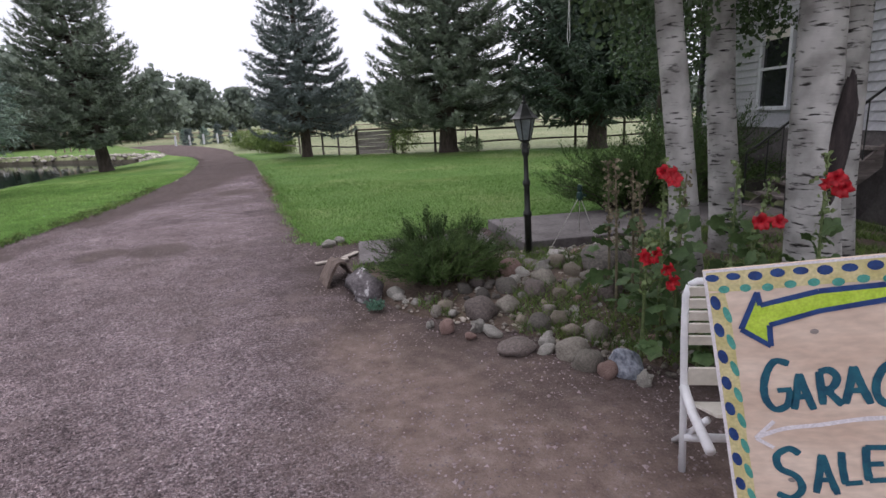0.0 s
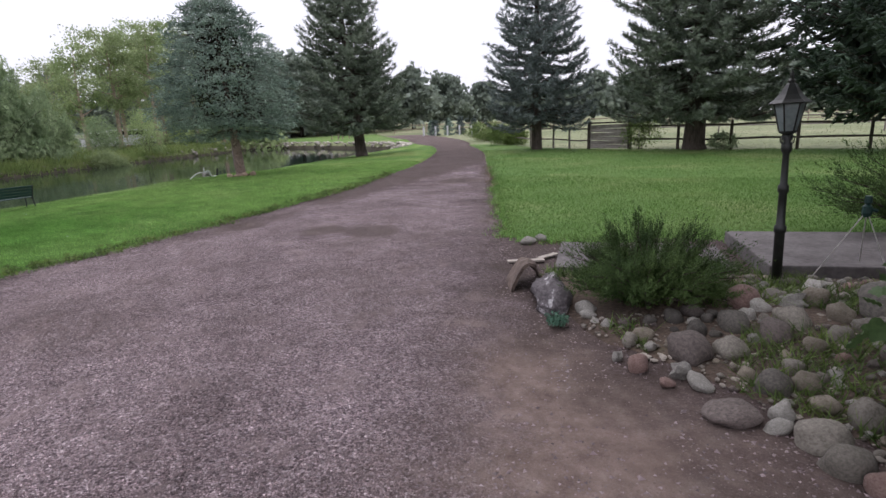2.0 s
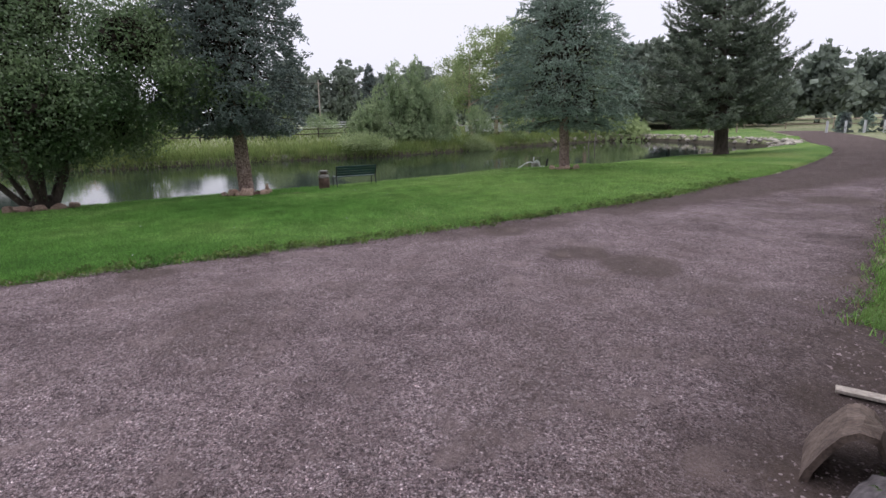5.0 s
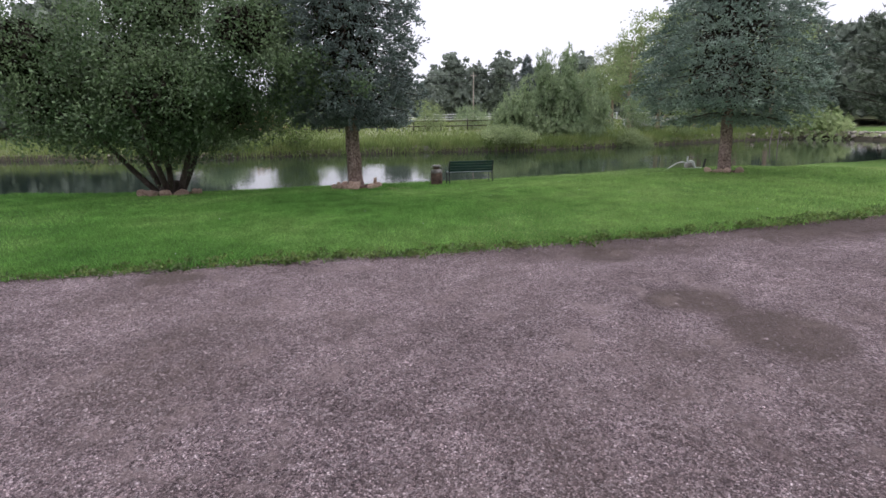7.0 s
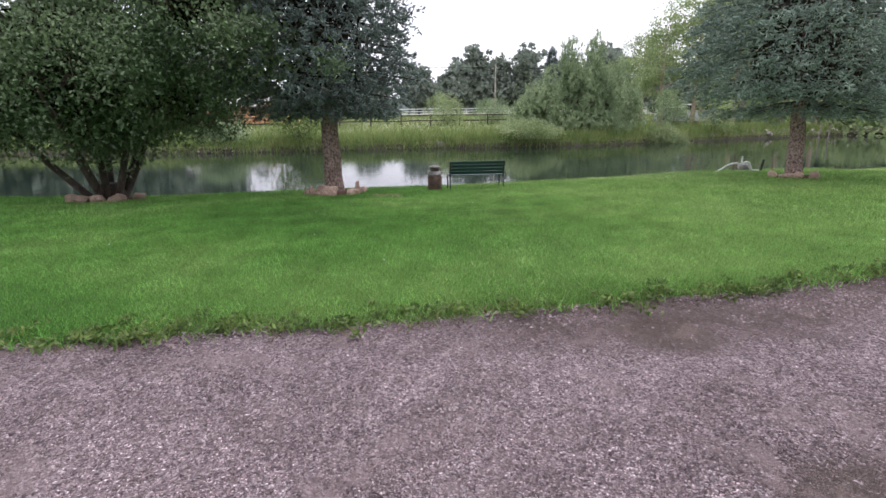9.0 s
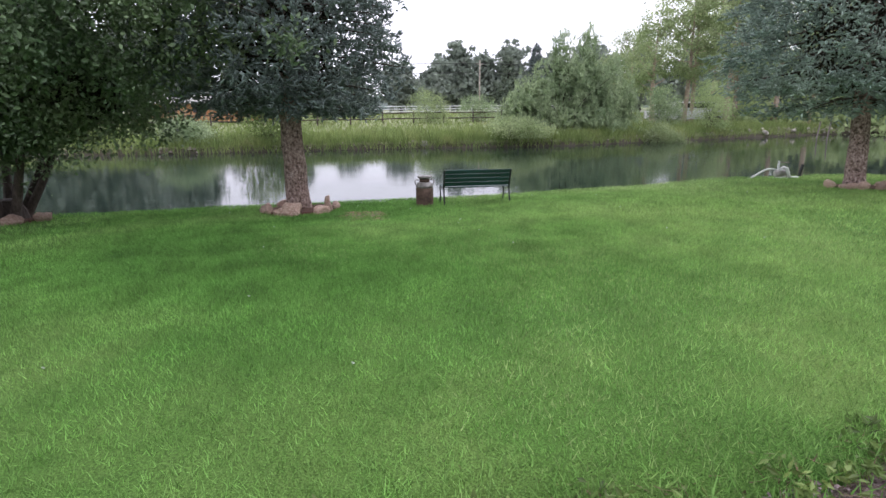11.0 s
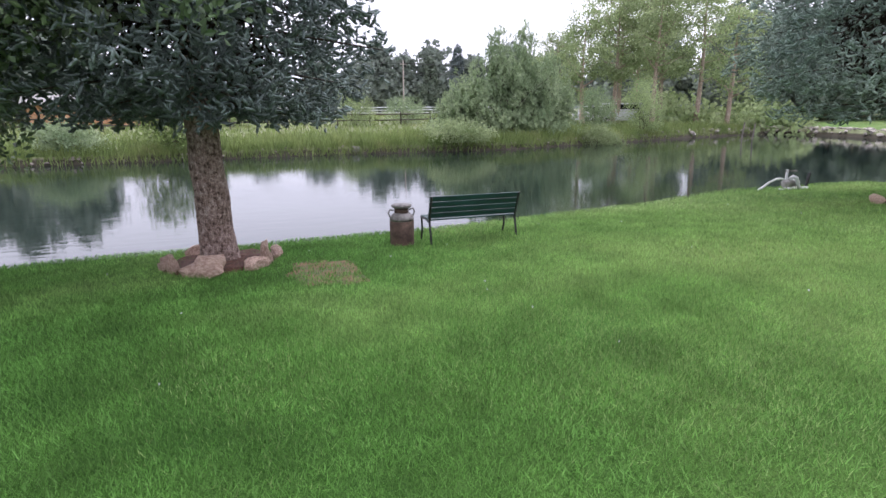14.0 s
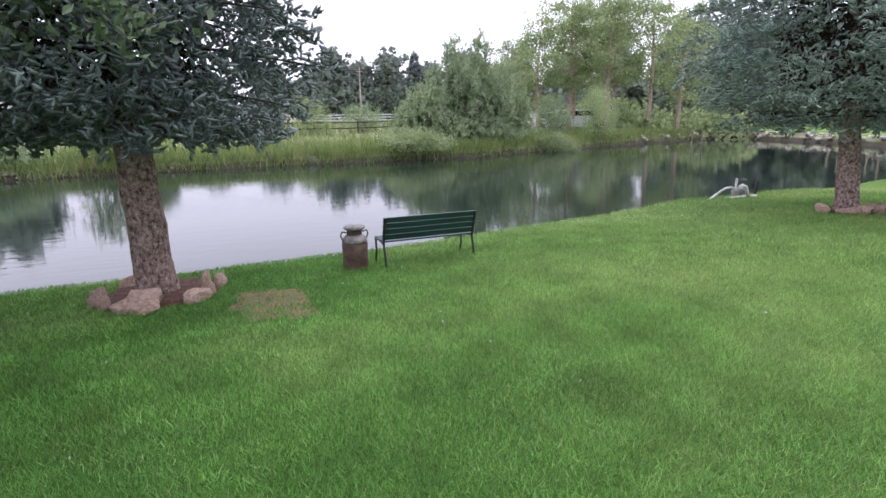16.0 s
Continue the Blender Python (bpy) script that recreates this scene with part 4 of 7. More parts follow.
M["roof"] = plain("grey_shingle_roof", (0.07, 0.07, 0.07), (0.13, 0.125, 0.12), 4, 0.9, 0.6, 30, 0.01)
M["old_wood"] = plain("weathered_grey_wood", (0.14, 0.115, 0.105), (0.30, 0.26, 0.25), 4, 0.85, 0.6, 40, 0.006, fine=0.3, each=0.2, stretch=(0.15, 1, 1))
M["gate_wood"] = plain("bleached_gate_boards", (0.19, 0.165, 0.15), (0.37, 0.335, 0.315), 4, 0.85, 0.6, 40, 0.006, fine=0.3, each=0.2, stretch=(0.15, 1, 1))
M["rail_wood"] = plain("dark_weathered_rail", (0.045, 0.036, 0.03), (0.11, 0.09, 0.075), 5, 0.9, 0.5, 40, 0.006, each=0.25)
M["pale_wood"] = plain("pale_dry_wood", (0.26, 0.20, 0.15), (0.42, 0.34, 0.27), 5, 0.85, 0.4, 40, 0.004, each=0.2)
M["plywood"] = plain("sun_bleached_plywood", (0.60, 0.45, 0.36), (0.76, 0.62, 0.52), 3.0, 0.7, 0.2, 50, 0.002, fine=0.10, stretch=(0.6, 1.6, 1))
M["yellow_paint"] = plain("yellow_paint", (0.52, 0.46, 0.20), (0.68, 0.60, 0.34), 9, 0.6, 0.1, 60, 0.001)
M["lime_paint"] = plain("lime_paint", (0.36, 0.55, 0.03), (0.52, 0.70, 0.08), 12, 0.6, 0.1, 60, 0.001)
M["blue_paint"] = plain("dark_blue_paint", (0.008, 0.03, 0.14), (0.02, 0.07, 0.24), 14, 0.6, 0.1, 60, 0.001)
M["teal_paint"] = plain("teal_paint", (0.002, 0.06, 0.115), (0.012, 0.125, 0.18), 14, 0.6, 0.1, 60, 0.001)
M["sea_paint"] = plain("sea_green_paint", (0.04, 0.26, 0.22), (0.10, 0.38, 0.32), 14, 0.6, 0.1, 60, 0.001)
M["chalk_paint"] = plain("white_brushed_paint", (0.66, 0.62, 0.66), (0.82, 0.78, 0.82), 14, 0.6, 0.1, 60, 0.001)
M["petal"] = surface("red_hollyhock_petals", [(0.35, (0.34, 0.004, 0.014)), (0.65, (0.60, 0.016, 0.03))], 20, 0.2, 60, 0.5, island=0.2, translucent=0.2)
M["stalk"] = surface("green_stalks", [(0.35, (0.10, 0.15, 0.05)), (0.65, (0.20, 0.26, 0.11))], 20, 0.2, 60, 0.6, island=0.3, translucent=0.15)
M["dry_stalk"] = surface("dry_brown_stalks", [(0.35, (0.11, 0.095, 0.055)), (0.65, (0.23, 0.195, 0.13))], 20, 0.2, 60, 0.75, island=0.35, translucent=0.1)
M["hollyhock_leaf"] = surface("hollyhock_leaves", [(0.35, (0.048, 0.092, 0.032)), (0.65, (0.10, 0.155, 0.062))], 4, 0.15, 40, 0.55, island=0.35, translucent=0.3)
M["weed"] = surface("bed_weeds", [(0.35, (0.06, 0.11, 0.025)), (0.65, (0.17, 0.24, 0.06))], 2.5, rough=0.6, island=0.4, translucent=0.25)
M["tall_grass"] = surface("tall_bank_grass", [(0.3, (0.13, 0.20, 0.055)), (0.55, (0.215, 0.28, 0.09)), (0.75, (0.32, 0.33, 0.15))], 0.5, rough=0.7, island=0.35, translucent=0.3)
M["pasture"] = surface("pasture_grass", [(0.35, (0.19, 0.215, 0.115)), (0.65, (0.27, 0.28, 0.165))], 0.4, rough=0.8, island=0.1, translucent=0.25)
M["car_white"] = plain("white_car_paint", (0.60, 0.61, 0.63), (0.70, 0.71, 0.73), 2, 0.25, 0.0, 30, 0.001, fine=0.03)
M["tyre"] = plain("black_tyre_rubber", (0.015, 0.015, 0.015), (0.03, 0.03, 0.03), 8, 0.8)
M["brick_red"] = plain("orange_brown_timber", (0.40, 0.20, 0.10), (0.60, 0.36, 0.20), 3, 0.8, 0.4, 20, 0.01)
# air haze over the ridge, given as surface colour
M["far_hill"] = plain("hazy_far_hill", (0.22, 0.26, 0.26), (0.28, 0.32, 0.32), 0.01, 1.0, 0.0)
M["road_grey"] = plain("pale_country_road", (0.30, 0.29, 0.28), (0.40, 0.39, 0.38), 0.4, 0.9)


M["log_wood"] = surface("weathered_log", [(0.36, (0.05, 0.042, 0.046)), (0.56, (0.135, 0.118, 0.126)), (0.64, (0.50, 0.48, 0.49))], 8, 0.3, 50, 0.9, 1.0, 18, 0.04, stretch=(1, 0.4, 1))


M["scar"] = plain("dark_bark_scar", (0.018, 0.013, 0.014), (0.06, 0.045, 0.045), 12, 0.9, 1.0, 25, 0.02, stretch=(1, 1, 0.3))


def aspen_bark():
    m = bpy.data.materials.new("aspen_bark")
    m.use_nodes = True
    n, l = m.node_tree.nodes, m.node_tree.links
    b = n["Principled BSDF"]
    tex = n.new("ShaderNodeTexCoord")
    space = n.new("ShaderNodeMapping")
    space.inputs["Scale"].default_value = (7, 7, 34)
    l.new(tex.outputs["Object"], space.inputs["Vector"])
    dash = n.new("ShaderNodeTexNoise")
    dash.inputs["Scale"].default_value, dash.inputs["Detail"].default_value = 1.0, 3
    l.new(space.outputs[0], dash.inputs["Vector"])
    marks = n.new("ShaderNodeValToRGB")
    marks.color_ramp.elements[0].position, marks.color_ramp.elements[0].color = 0.33, (0.035, 0.03, 0.028, 1)
    marks.color_ramp.elements[1].position, marks.color_ramp.elements[1].color = 0.43, (1, 1, 1, 1)
    l.new(dash.outputs["Fac"], marks.inputs["Fac"])
    tone = n.new("ShaderNodeTexNoise")
    tone.inputs["Scale"].default_value, tone.inputs["Detail"].default_value = 3.5, 5
    l.new(tex.outputs["Object"], tone.inputs["Vector"])
    skin = n.new("ShaderNodeValToRGB")
    skin.color_ramp.elements[0].position, skin.color_ramp.elements[0].color = 0.35, (0.20, 0.19, 0.18, 1)
    skin.color_ramp.elements[1].position, skin.color_ramp.elements[1].color = 0.65, (0.52, 0.505, 0.49, 1)
    l.new(tone.outputs["Fac"], skin.inputs["Fac"])
    mix = n.new("ShaderNodeMix")
    mix.data_type, mix.blend_type = "RGBA", "MULTIPLY"
    mix.inputs["Factor"].default_value = 1.0
    l.new(skin.outputs[0], mix.inputs["A"])
    l.new(marks.outputs[0], mix.inputs["B"])
    l.new(mix.outputs["Result"], b.inputs["Base Color"])
    b.inputs["Roughness"].default_value = 0.75
    u = n.new("ShaderNodeBump")
    u.inputs["Strength"].default_value, u.inputs["Distance"].default_value = 0.5, 0.012
    l.new(dash.outputs["Fac"], u.inputs["Height"])
    l.new(u.outputs[0], b.inputs["Normal"])
    return m


M["aspen"] = aspen_bark()
ROCK = [plain("pale_river_stone", (0.22, 0.205, 0.185), (0.38, 0.36, 0.33), 7, 0.85, 0.5, 30, 0.01, fine=0.22, each=0.32),
        plain("pink_river_stone", (0.17, 0.10, 0.088), (0.29, 0.20, 0.175), 7, 0.85, 0.5, 30, 0.01, fine=0.22, each=0.32),
        plain("tan_river_stone", (0.15, 0.125, 0.095), (0.26, 0.225, 0.18), 7, 0.85, 0.5, 30, 0.01, fine=0.22, each=0.32),
        plain("brown_river_stone", (0.075, 0.06, 0.055), (0.16, 0.13, 0.12), 7, 0.85, 0.5, 30, 0.01, fine=0.22, each=0.32),
        plain("grey_river_stone", (0.135, 0.12, 0.10), (0.25, 0.225, 0.195), 7, 0.85, 0.5, 30, 0.01, fine=0.22, each=0.32),
        plain("dark_river_stone", (0.065, 0.058, 0.052), (0.14, 0.125, 0.11), 7, 0.85, 0.5, 30, 0.01, fine=0.22, each=0.32),
        plain("slate_blue_stone", (0.07, 0.08, 0.11), (0.33, 0.35, 0.40), 3, 0.7, 0.5, 30, 0.01, fine=0.12)]


def rock_mesh(seed, material, rough=0.22, detail=2, edge=1.0):
    bm = bmesh.new()
    bmesh.ops.create_icosphere(bm, subdivisions=detail, radius=1)
    for q in bm.verts:
        p = q.co * 1.1
        k = 1 + rough * noise.noise((p.x + seed * 7.3, p.y, p.z)) + rough * 0.5 * edge * noise.noise((p.x * 2.3, p.y * 2.3 + seed, p.z * 2.3))
        q.co *= k
    me = bpy.data.meshes.new("stone")
    for f in bm.faces:
        f.smooth = edge < 1.5
    bm.to_mesh(me)
    bm.free()
    me.materials.append(material)
    return me


def blades(rng, x, y, z, tall, wide, material, name, label, lean=0.45, joints=False):
    """Upright grass blades at the places given."""
    n = len(x)
    root = np.stack([x, y, z], 1)
    a = rng.uniform(0, 6.283, n)
    side = np.stack([np.cos(a), np.sin(a), np.zeros(n)], 1)
    h = tall * rng.uniform(0.55, 1.25, (n, 1))
    w = wide * rng.uniform(0.7, 1.3, (n, 1)) * 0.5
    tip = root + np.concatenate([rng.normal(size=(n, 2)) * lean * h, h], 1)
    v = np.stack([root - side * w, root + side * w, tip], 1).reshape(-1, 3)
    return tagged(new(name, mesh_of(name, v, np.arange(len(v)).reshape(-1, 3), material)), label, "grass", kind="stuff")


# ---------------------------------------------------------------- the far side of the pond
leafy((-41.2, 23.0), [(0.3, -4.4, 1.3, 1.2, 1.0, 1.2), (0.2, -3.4, 1.9, 1.4, 1.0, 1.75), (0, -2.4, 2.3, 1.6, 1.0, 2.05), (-0.2, -0.9, 3.2, 1.5, 0.85, 2.95), (0.3, 0.1, 2.8, 1.7, 1.0, 2.6), (-0.3, 1.05, 3.4, 1.4, 0.75, 3.05), (0.2, 2.0, 2.4, 1.6, 0.9, 2.2), (-0.2, 2.9, 2.6, 1.3, 0.7, 2.4), (0.1, 3.7, 2.0, 1.3, 0.8, 1.9), (0.8, 0.2, 1.0, 1.8, 4.2, 1.0), (-0.2, -0.9, 5.5, 0.7, 0.55, 1.0), (-0.3, 1.05, 5.8, 0.6, 0.5, 1.05), (-0.2, 2.9, 4.5, 0.5, 0.45, 0.8)],
      M["willow_leaf"], 34000, 0.2, "large pale green willow overhanging the pond bank", 41, name="willow_tree", trunk=0.25, stems=5, lumps=0.6, hang=1.6, shape=0.32, shell=0.45, strand=0.42, core=2500, core_size=0.4)
for k, (x, y, w, h) in enumerate([(-37.6, 17.6, 1.7, 1.2), (-37.9, 3.4, 1.6, 2.6), (-39.2, 28.5, 1.2, 1.6), (-38.3, -1.0, 1.3, 1.4), (-42.2, 34.4, 1.3, 3.9), (-44.3, 31.9, 1.2, 3.0), (-59, 16.4, 1.7, 3.2), (-61, 21.8, 1.9, 2.6), (-62, 6.0, 1.8, 2.3)]):
    leafy((x, y), [(0, 0, h * 0.5, w, w, h * 0.5), (0.3, w * 0.4, h * 0.35, w * 0.8, w * 0.8, h * 0.35), (0, -w * 0.3, h * 0.72, w * 0.55, w * 0.55, h * 0.28)], M["shrub_leaf" if k == 1 else "willow_leaf" if k % 2 else "cotton_leaf"], 4600, 0.13,
          "small light green bush on the far pond bank" if k < 5 else "young yellow-green tree in the meadow", 50 + k, name="bush", trunk=0.06, stems=4, clump=0.2, category="bush")


def cottonwood(place, tall, wide, label, seed, fork=0.3, leaf=0.19, clumps=95, each=68, lean=0.0):
    """A tall open tree: a forked pale trunk, rising limbs, and leaf clumps at the limb ends with sky between them."""
    rng = np.random.default_rng(seed)
    tree = thing("cottonwood_tree", (*place, level(*place)), label, "tree")
    bm = bmesh.new()
    sway = rng.normal(size=2) * 0.25
    spine = [np.array([lean * u * tall * 0.4 + sway[0] * math.sin(u * 4), sway[1] * math.sin(u * 3.1), u * tall * 0.92 - 0.1]) for u in np.linspace(0, 1, 9)]
    tube(bm, [tuple(q) for q in spine], [0.26, 0.21, 0.19, 0.17, 0.14, 0.11, 0.08, 0.05, 0.02], 9)
    centres = []
    limbs = 17
    for k in range(limbs):
        u = fork + (0.95 - fork) * (k + rng.uniform(0, 0.8)) / limbs
        at = spine[0] + (spine[-1] - spine[0]) * u
        at[:2] = spine[min(8, int(u * 8))][:2]
        s = (u - fork) / (1 - fork)
        r = wide * (0.55 + 1.3 * s - 1.55 * s * s) * rng.uniform(0.7, 1.2)
        a = k * 2.4 + rng.uniform(-0.5, 0.5)
        end = at + np.array([math.cos(a) * r, math.sin(a) * r, r * rng.uniform(0.25, 0.8)])
        mid = (at + end) / 2 + np.array([0, 0, -0.08 * r])
        tube(bm, [tuple(at), tuple(mid), tuple(end)], [0.075 * (1.2 - s), 0.045 * (1.2 - s), 0.012], 6, False)
        for _ in range(clumps // limbs):
            q = rng.uniform(0.45, 1.08)
            c = at + (end - at) * q + rng.normal(size=3) * np.array([0.42, 0.42, 0.36]) * (0.4 + 0.3 * r)
            centres.append(c)
            if rng.uniform() < 0.4:
                tube(bm, [tuple(at + (end - at) * q * 0.8), tuple(c)], [0.018, 0.005], 4, False)
    part("trunk", bm, M["pale_wood"], tree, smooth=True)
    centres = np.array(centres)
    n = len(centres)
    radius = rng.uniform(0.28, 0.62, (n, 1))
    c = np.repeat(centres, each, 0) + rng.normal(size=(n * each, 3)) * np.repeat(radius, each, 0) * np.array([1, 1, 0.55])
    v, f = leaves(rng, c, leaf, 0.8, 0.5)
    child("crown", mesh_of("crown", v, f, M["cotton_leaf"]), tree)


for k, (x, y, h, w) in enumerate([(-52, 36, 10.2, 2.1), (-51.5, 38.9, 12.6, 2.9), (-50.5, 43.5, 14.0, 3.3), (-57, 46, 13.2, 3.3), (-47.5, 48.5, 12.0, 3.2), (-60, 51, 12.5, 3.4), (-60, 35.5, 6.5, 2.2), (-66, 42, 10, 3.0), (-49, 41.3, 13.0, 2.8), (-54, 41.5, 13.0, 3.0), (-48.5, 45.8, 13.4, 3.0)]):
    cottonwood((x, y), h, w, "tall yellow-green cottonwood with pale trunk" if h > 8 else "small hazy green cottonwood behind the willow", 70 + k, 0.22 if k in (0, 4) else 0.32)
west = [(-58, 62, 12), (-50, 66, 11.5), (-53, 73, 12), (-44, 74, 10.5), (-61, 72, 12), (-40, 82, 9.5), (-108, 28, 9), (-114, 33, 13), (-118, 39, 11.5), (-117, 45, 13.5), (-110, 51, 11), (-116, 22, 9.5), (-104, 56, 12), (-98, 63, 11), (-90, 68, 11), (-82, 72, 12), (-74, 77, 12), (-120, 12, 9), (-118, 2, 8.5), (-125, -10, 9), (-112, 60, 13)]
southwest = [(-60, -17, 13.5), (-56, -25, 14), (-78, -10, 10), (-84, -17, 12), (-72, -24, 12), (-66, -33, 11), (-88, -28, 12), (-60, -42, 12), (-94, 2, 8), (-70, -14, 8)]
north = [(-66, 84, 11), (-58, 93, 10.5), (-51, 104, 10.5), (-45, 108, 10.2), (-39, 113, 8.5), (-32, 118, 8), (-25, 121, 8.5), (-17, 119, 9.5), (-10, 122, 8.5), (-2, 124, 9), (8, 126, 9), (18, 124, 10), (30, 122, 9), (44, 116, 10), (56, 108, 9.5), (66, 96, 9), (74, 82, 10)]
# far trees wear the leaf colour with haze painted in
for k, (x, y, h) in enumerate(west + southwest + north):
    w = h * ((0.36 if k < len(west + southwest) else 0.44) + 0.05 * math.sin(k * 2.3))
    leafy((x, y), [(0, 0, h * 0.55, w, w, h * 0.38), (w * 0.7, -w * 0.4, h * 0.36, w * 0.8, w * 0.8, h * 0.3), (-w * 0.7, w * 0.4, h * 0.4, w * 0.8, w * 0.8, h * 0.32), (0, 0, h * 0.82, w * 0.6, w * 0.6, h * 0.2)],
          M["hazed_leaf"], 2600, 0.86, "distant broad-leaved tree in haze-paled green", 100 + k, name="far_tree", trunk=0.3, lumps=0.45, clump=0.42, hang=0.2, shape=0.8, shell=0.4, core=700, core_size=1.35)
spruce((-110, 47.5), 12.5, 2.4, 1.2, M["spruce_grey"], "distant narrow dark spruce", 140, trunk=0.25, size=0.5, width=0.2, twig=0.8, level_gap=1.0, tufts=8)
spruce((-100, 38.5), 9, 1.9, 0.8, M["spruce_dark"], "distant dark spruce beside the road", 141, trunk=0.25, size=0.5, width=0.2, twig=0.8, level_gap=0.9, tufts=8)

# low brush in front of the distant trees
rng = np.random.default_rng(9)
pts = []
for a, b in zip((west + southwest + north)[:-1], (west + southwest + north)[1:]):
    if math.hypot(a[0] - b[0], a[1] - b[1]) < 26:
        s = rng.uniform(0, 1, (760, 1))
        c = np.array([a[:2]]) * (1 - s) + np.array([b[:2]]) * s + rng.normal(size=(760, 2)) * 2.2
        z = height(c[:, 0], c[:, 1]) + rng.uniform(0.1, 1, 760) ** 0.7 * 5.4
        pts.append(np.column_stack([c, z]))
# brush shares the haze-paled leaf colour
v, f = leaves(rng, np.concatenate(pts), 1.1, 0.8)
tagged(new("far_thicket", mesh_of("far_thicket", v, f, M["hazed_leaf"])), "distant haze-paled green brush under the trees", "thicket", kind="stuff")

pts = []
for x0, y0, rx, ry, top, count in ((-52, 46, 5, 4, 3.2, 1700), (-60, 50, 5, 4, 3.4, 1400), (-46, 52, 4, 3, 2.2, 1000), (-53, 58, 5, 4, 3.0, 1200)):
    d = unit(rng.normal(size=(count, 3))) * rng.uniform(0.5, 1.05, (count, 1))
    c = np.array([x0, y0]) + d[:, :2] * [rx, ry]
    pts.append(np.column_stack([c, height(c[:, 0], c[:, 1]) + 0.1 + np.abs(d[:, 2]) * top * rng.uniform(0.6, 1.1, count)]))
v, f = leaves(rng, np.concatenate(pts), 0.5, 0.75)
tagged(new("undergrowth", mesh_of("undergrowth", v, f, M["cotton_leaf"])), "light green brush under the cottonwoods", "undergrowth", kind="stuff")

# far ridge, its haze painted as a pale blue-grey surface
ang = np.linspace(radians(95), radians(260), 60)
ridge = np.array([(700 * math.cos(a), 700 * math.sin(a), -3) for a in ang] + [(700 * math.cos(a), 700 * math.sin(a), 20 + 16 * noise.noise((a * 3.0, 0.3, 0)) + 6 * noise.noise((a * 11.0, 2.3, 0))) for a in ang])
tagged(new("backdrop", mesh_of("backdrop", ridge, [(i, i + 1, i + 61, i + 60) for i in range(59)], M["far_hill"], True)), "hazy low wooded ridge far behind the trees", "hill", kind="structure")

# country road behind the pond
v, f = sheet(np.linspace(-92, -85.5, 3), np.linspace(-60, 60, 40), lambda x, y: height(x, y) + 0.05)
tagged(new("country_road", mesh_of("country_road", v, f, M["road_grey"], True)), "pale straight road beyond the meadow", "road", kind="structure")


def rail_fence(name, label, posts, wood, rails, post_size, rail_radius, group="", high=1.2, round_posts=True):
    fence = thing(name, (posts[0][0], posts[0][1], 0), label, "fence", group)
    o = fence.location
    rng = random.Random(len(posts))
    mesh = None
    for x, y in posts:
        bm = bmesh.new()
        z = level(x, y)
        if round_posts:
            tube(bm, [(x - o.x, y - o.y, z - 0.1), (x - o.x + rng.uniform(-0.02, 0.02), y - o.y, z + high * rng.uniform(0.96, 1.06))], [post_size, post_size * 0.9], 8)
        else:
            box(bm, (post_size * 2, post_size * 2, high + 0.1), (x - o.x, y - o.y, z + high / 2 - 0.05), bevel=0.008)
        part("post", bm, wood, fence)
    for a, b in zip(posts, posts[1:]):
        for h in rails:
            za, zb = level(*a) + h * high, level(*b) + h * high
            bm = bmesh.new()
            mid = ((a[0] + b[0]) / 2 - o.x, (a[1] + b[1]) / 2 - o.y, (za + zb) / 2 + rng.uniform(-0.03, 0.03))
            d = Vector((b[0] - a[0], b[1] - a[1], zb - za))
            n = Vector((-d.y, d.x, 0)).normalized() * (post_size * 0.5)
            tube(bm, [(a[0] - o.x + n.x - d.x * 0.02, a[1] - o.y + n.y, za), (mid[0] + n.x, mid[1] + n.y, mid[2]), (b[0] - o.x + n.x + d.x * 0.02, b[1] - o.y + n.y, zb)], [rail_radius, rail_radius * 1.1, rail_radius * 0.9], 6)
            part("rail", bm, wood, fence)
    return fence


rail_fence("rail_fence", "dark weathered two-rail wooden fence across the meadow", [(-56 - 0.22 * k, -24 + 3.0 * k) for k in range(22)], M["rail_wood"], (0.45, 0.9), 0.07, 0.055, high=1.15)
rail_fence("white_fence", "white painted rail fence along the road", [(-84, -14 + 3.2 * k) for k in range(22)], M["white_paint"], (0.3, 0.6, 0.92), 0.06, 0.06, high=1.15, round_posts=False)

# utility pole with wires
pole = thing("utility_pole", (-80.0, 27.6, level(-80, 27.6)), "tall wooden utility pole carrying wires by the road", "pole")
bm = bmesh.new()
tube(bm, [(0, 0, -0.2), (0, 0, 3.5), (0.05, 0, 7.0)], [0.11, 0.095, 0.08], 10)
part("post", bm, M["dry_board"], pole)
part("crossarm", box(bmesh.new(), (0.09, 0.9, 0.09), (0, 0, 6.5), bevel=0.01), M["dry_board"], pole)
for y0, h in ((-0.4, 6.6), (0.4, 6.6), (0, 5.4)):
    bm = bmesh.new()
    tube(bm, [(0, y0 - 40, h + 0.3), (0, y0 - 20, h - 0.4), (0, y0, h), (0, y0 + 20, h - 0.4), (0, y0 + 40, h + 0.3)], 0.025, 4)
    part("wire", bm, M["iron"], pole)


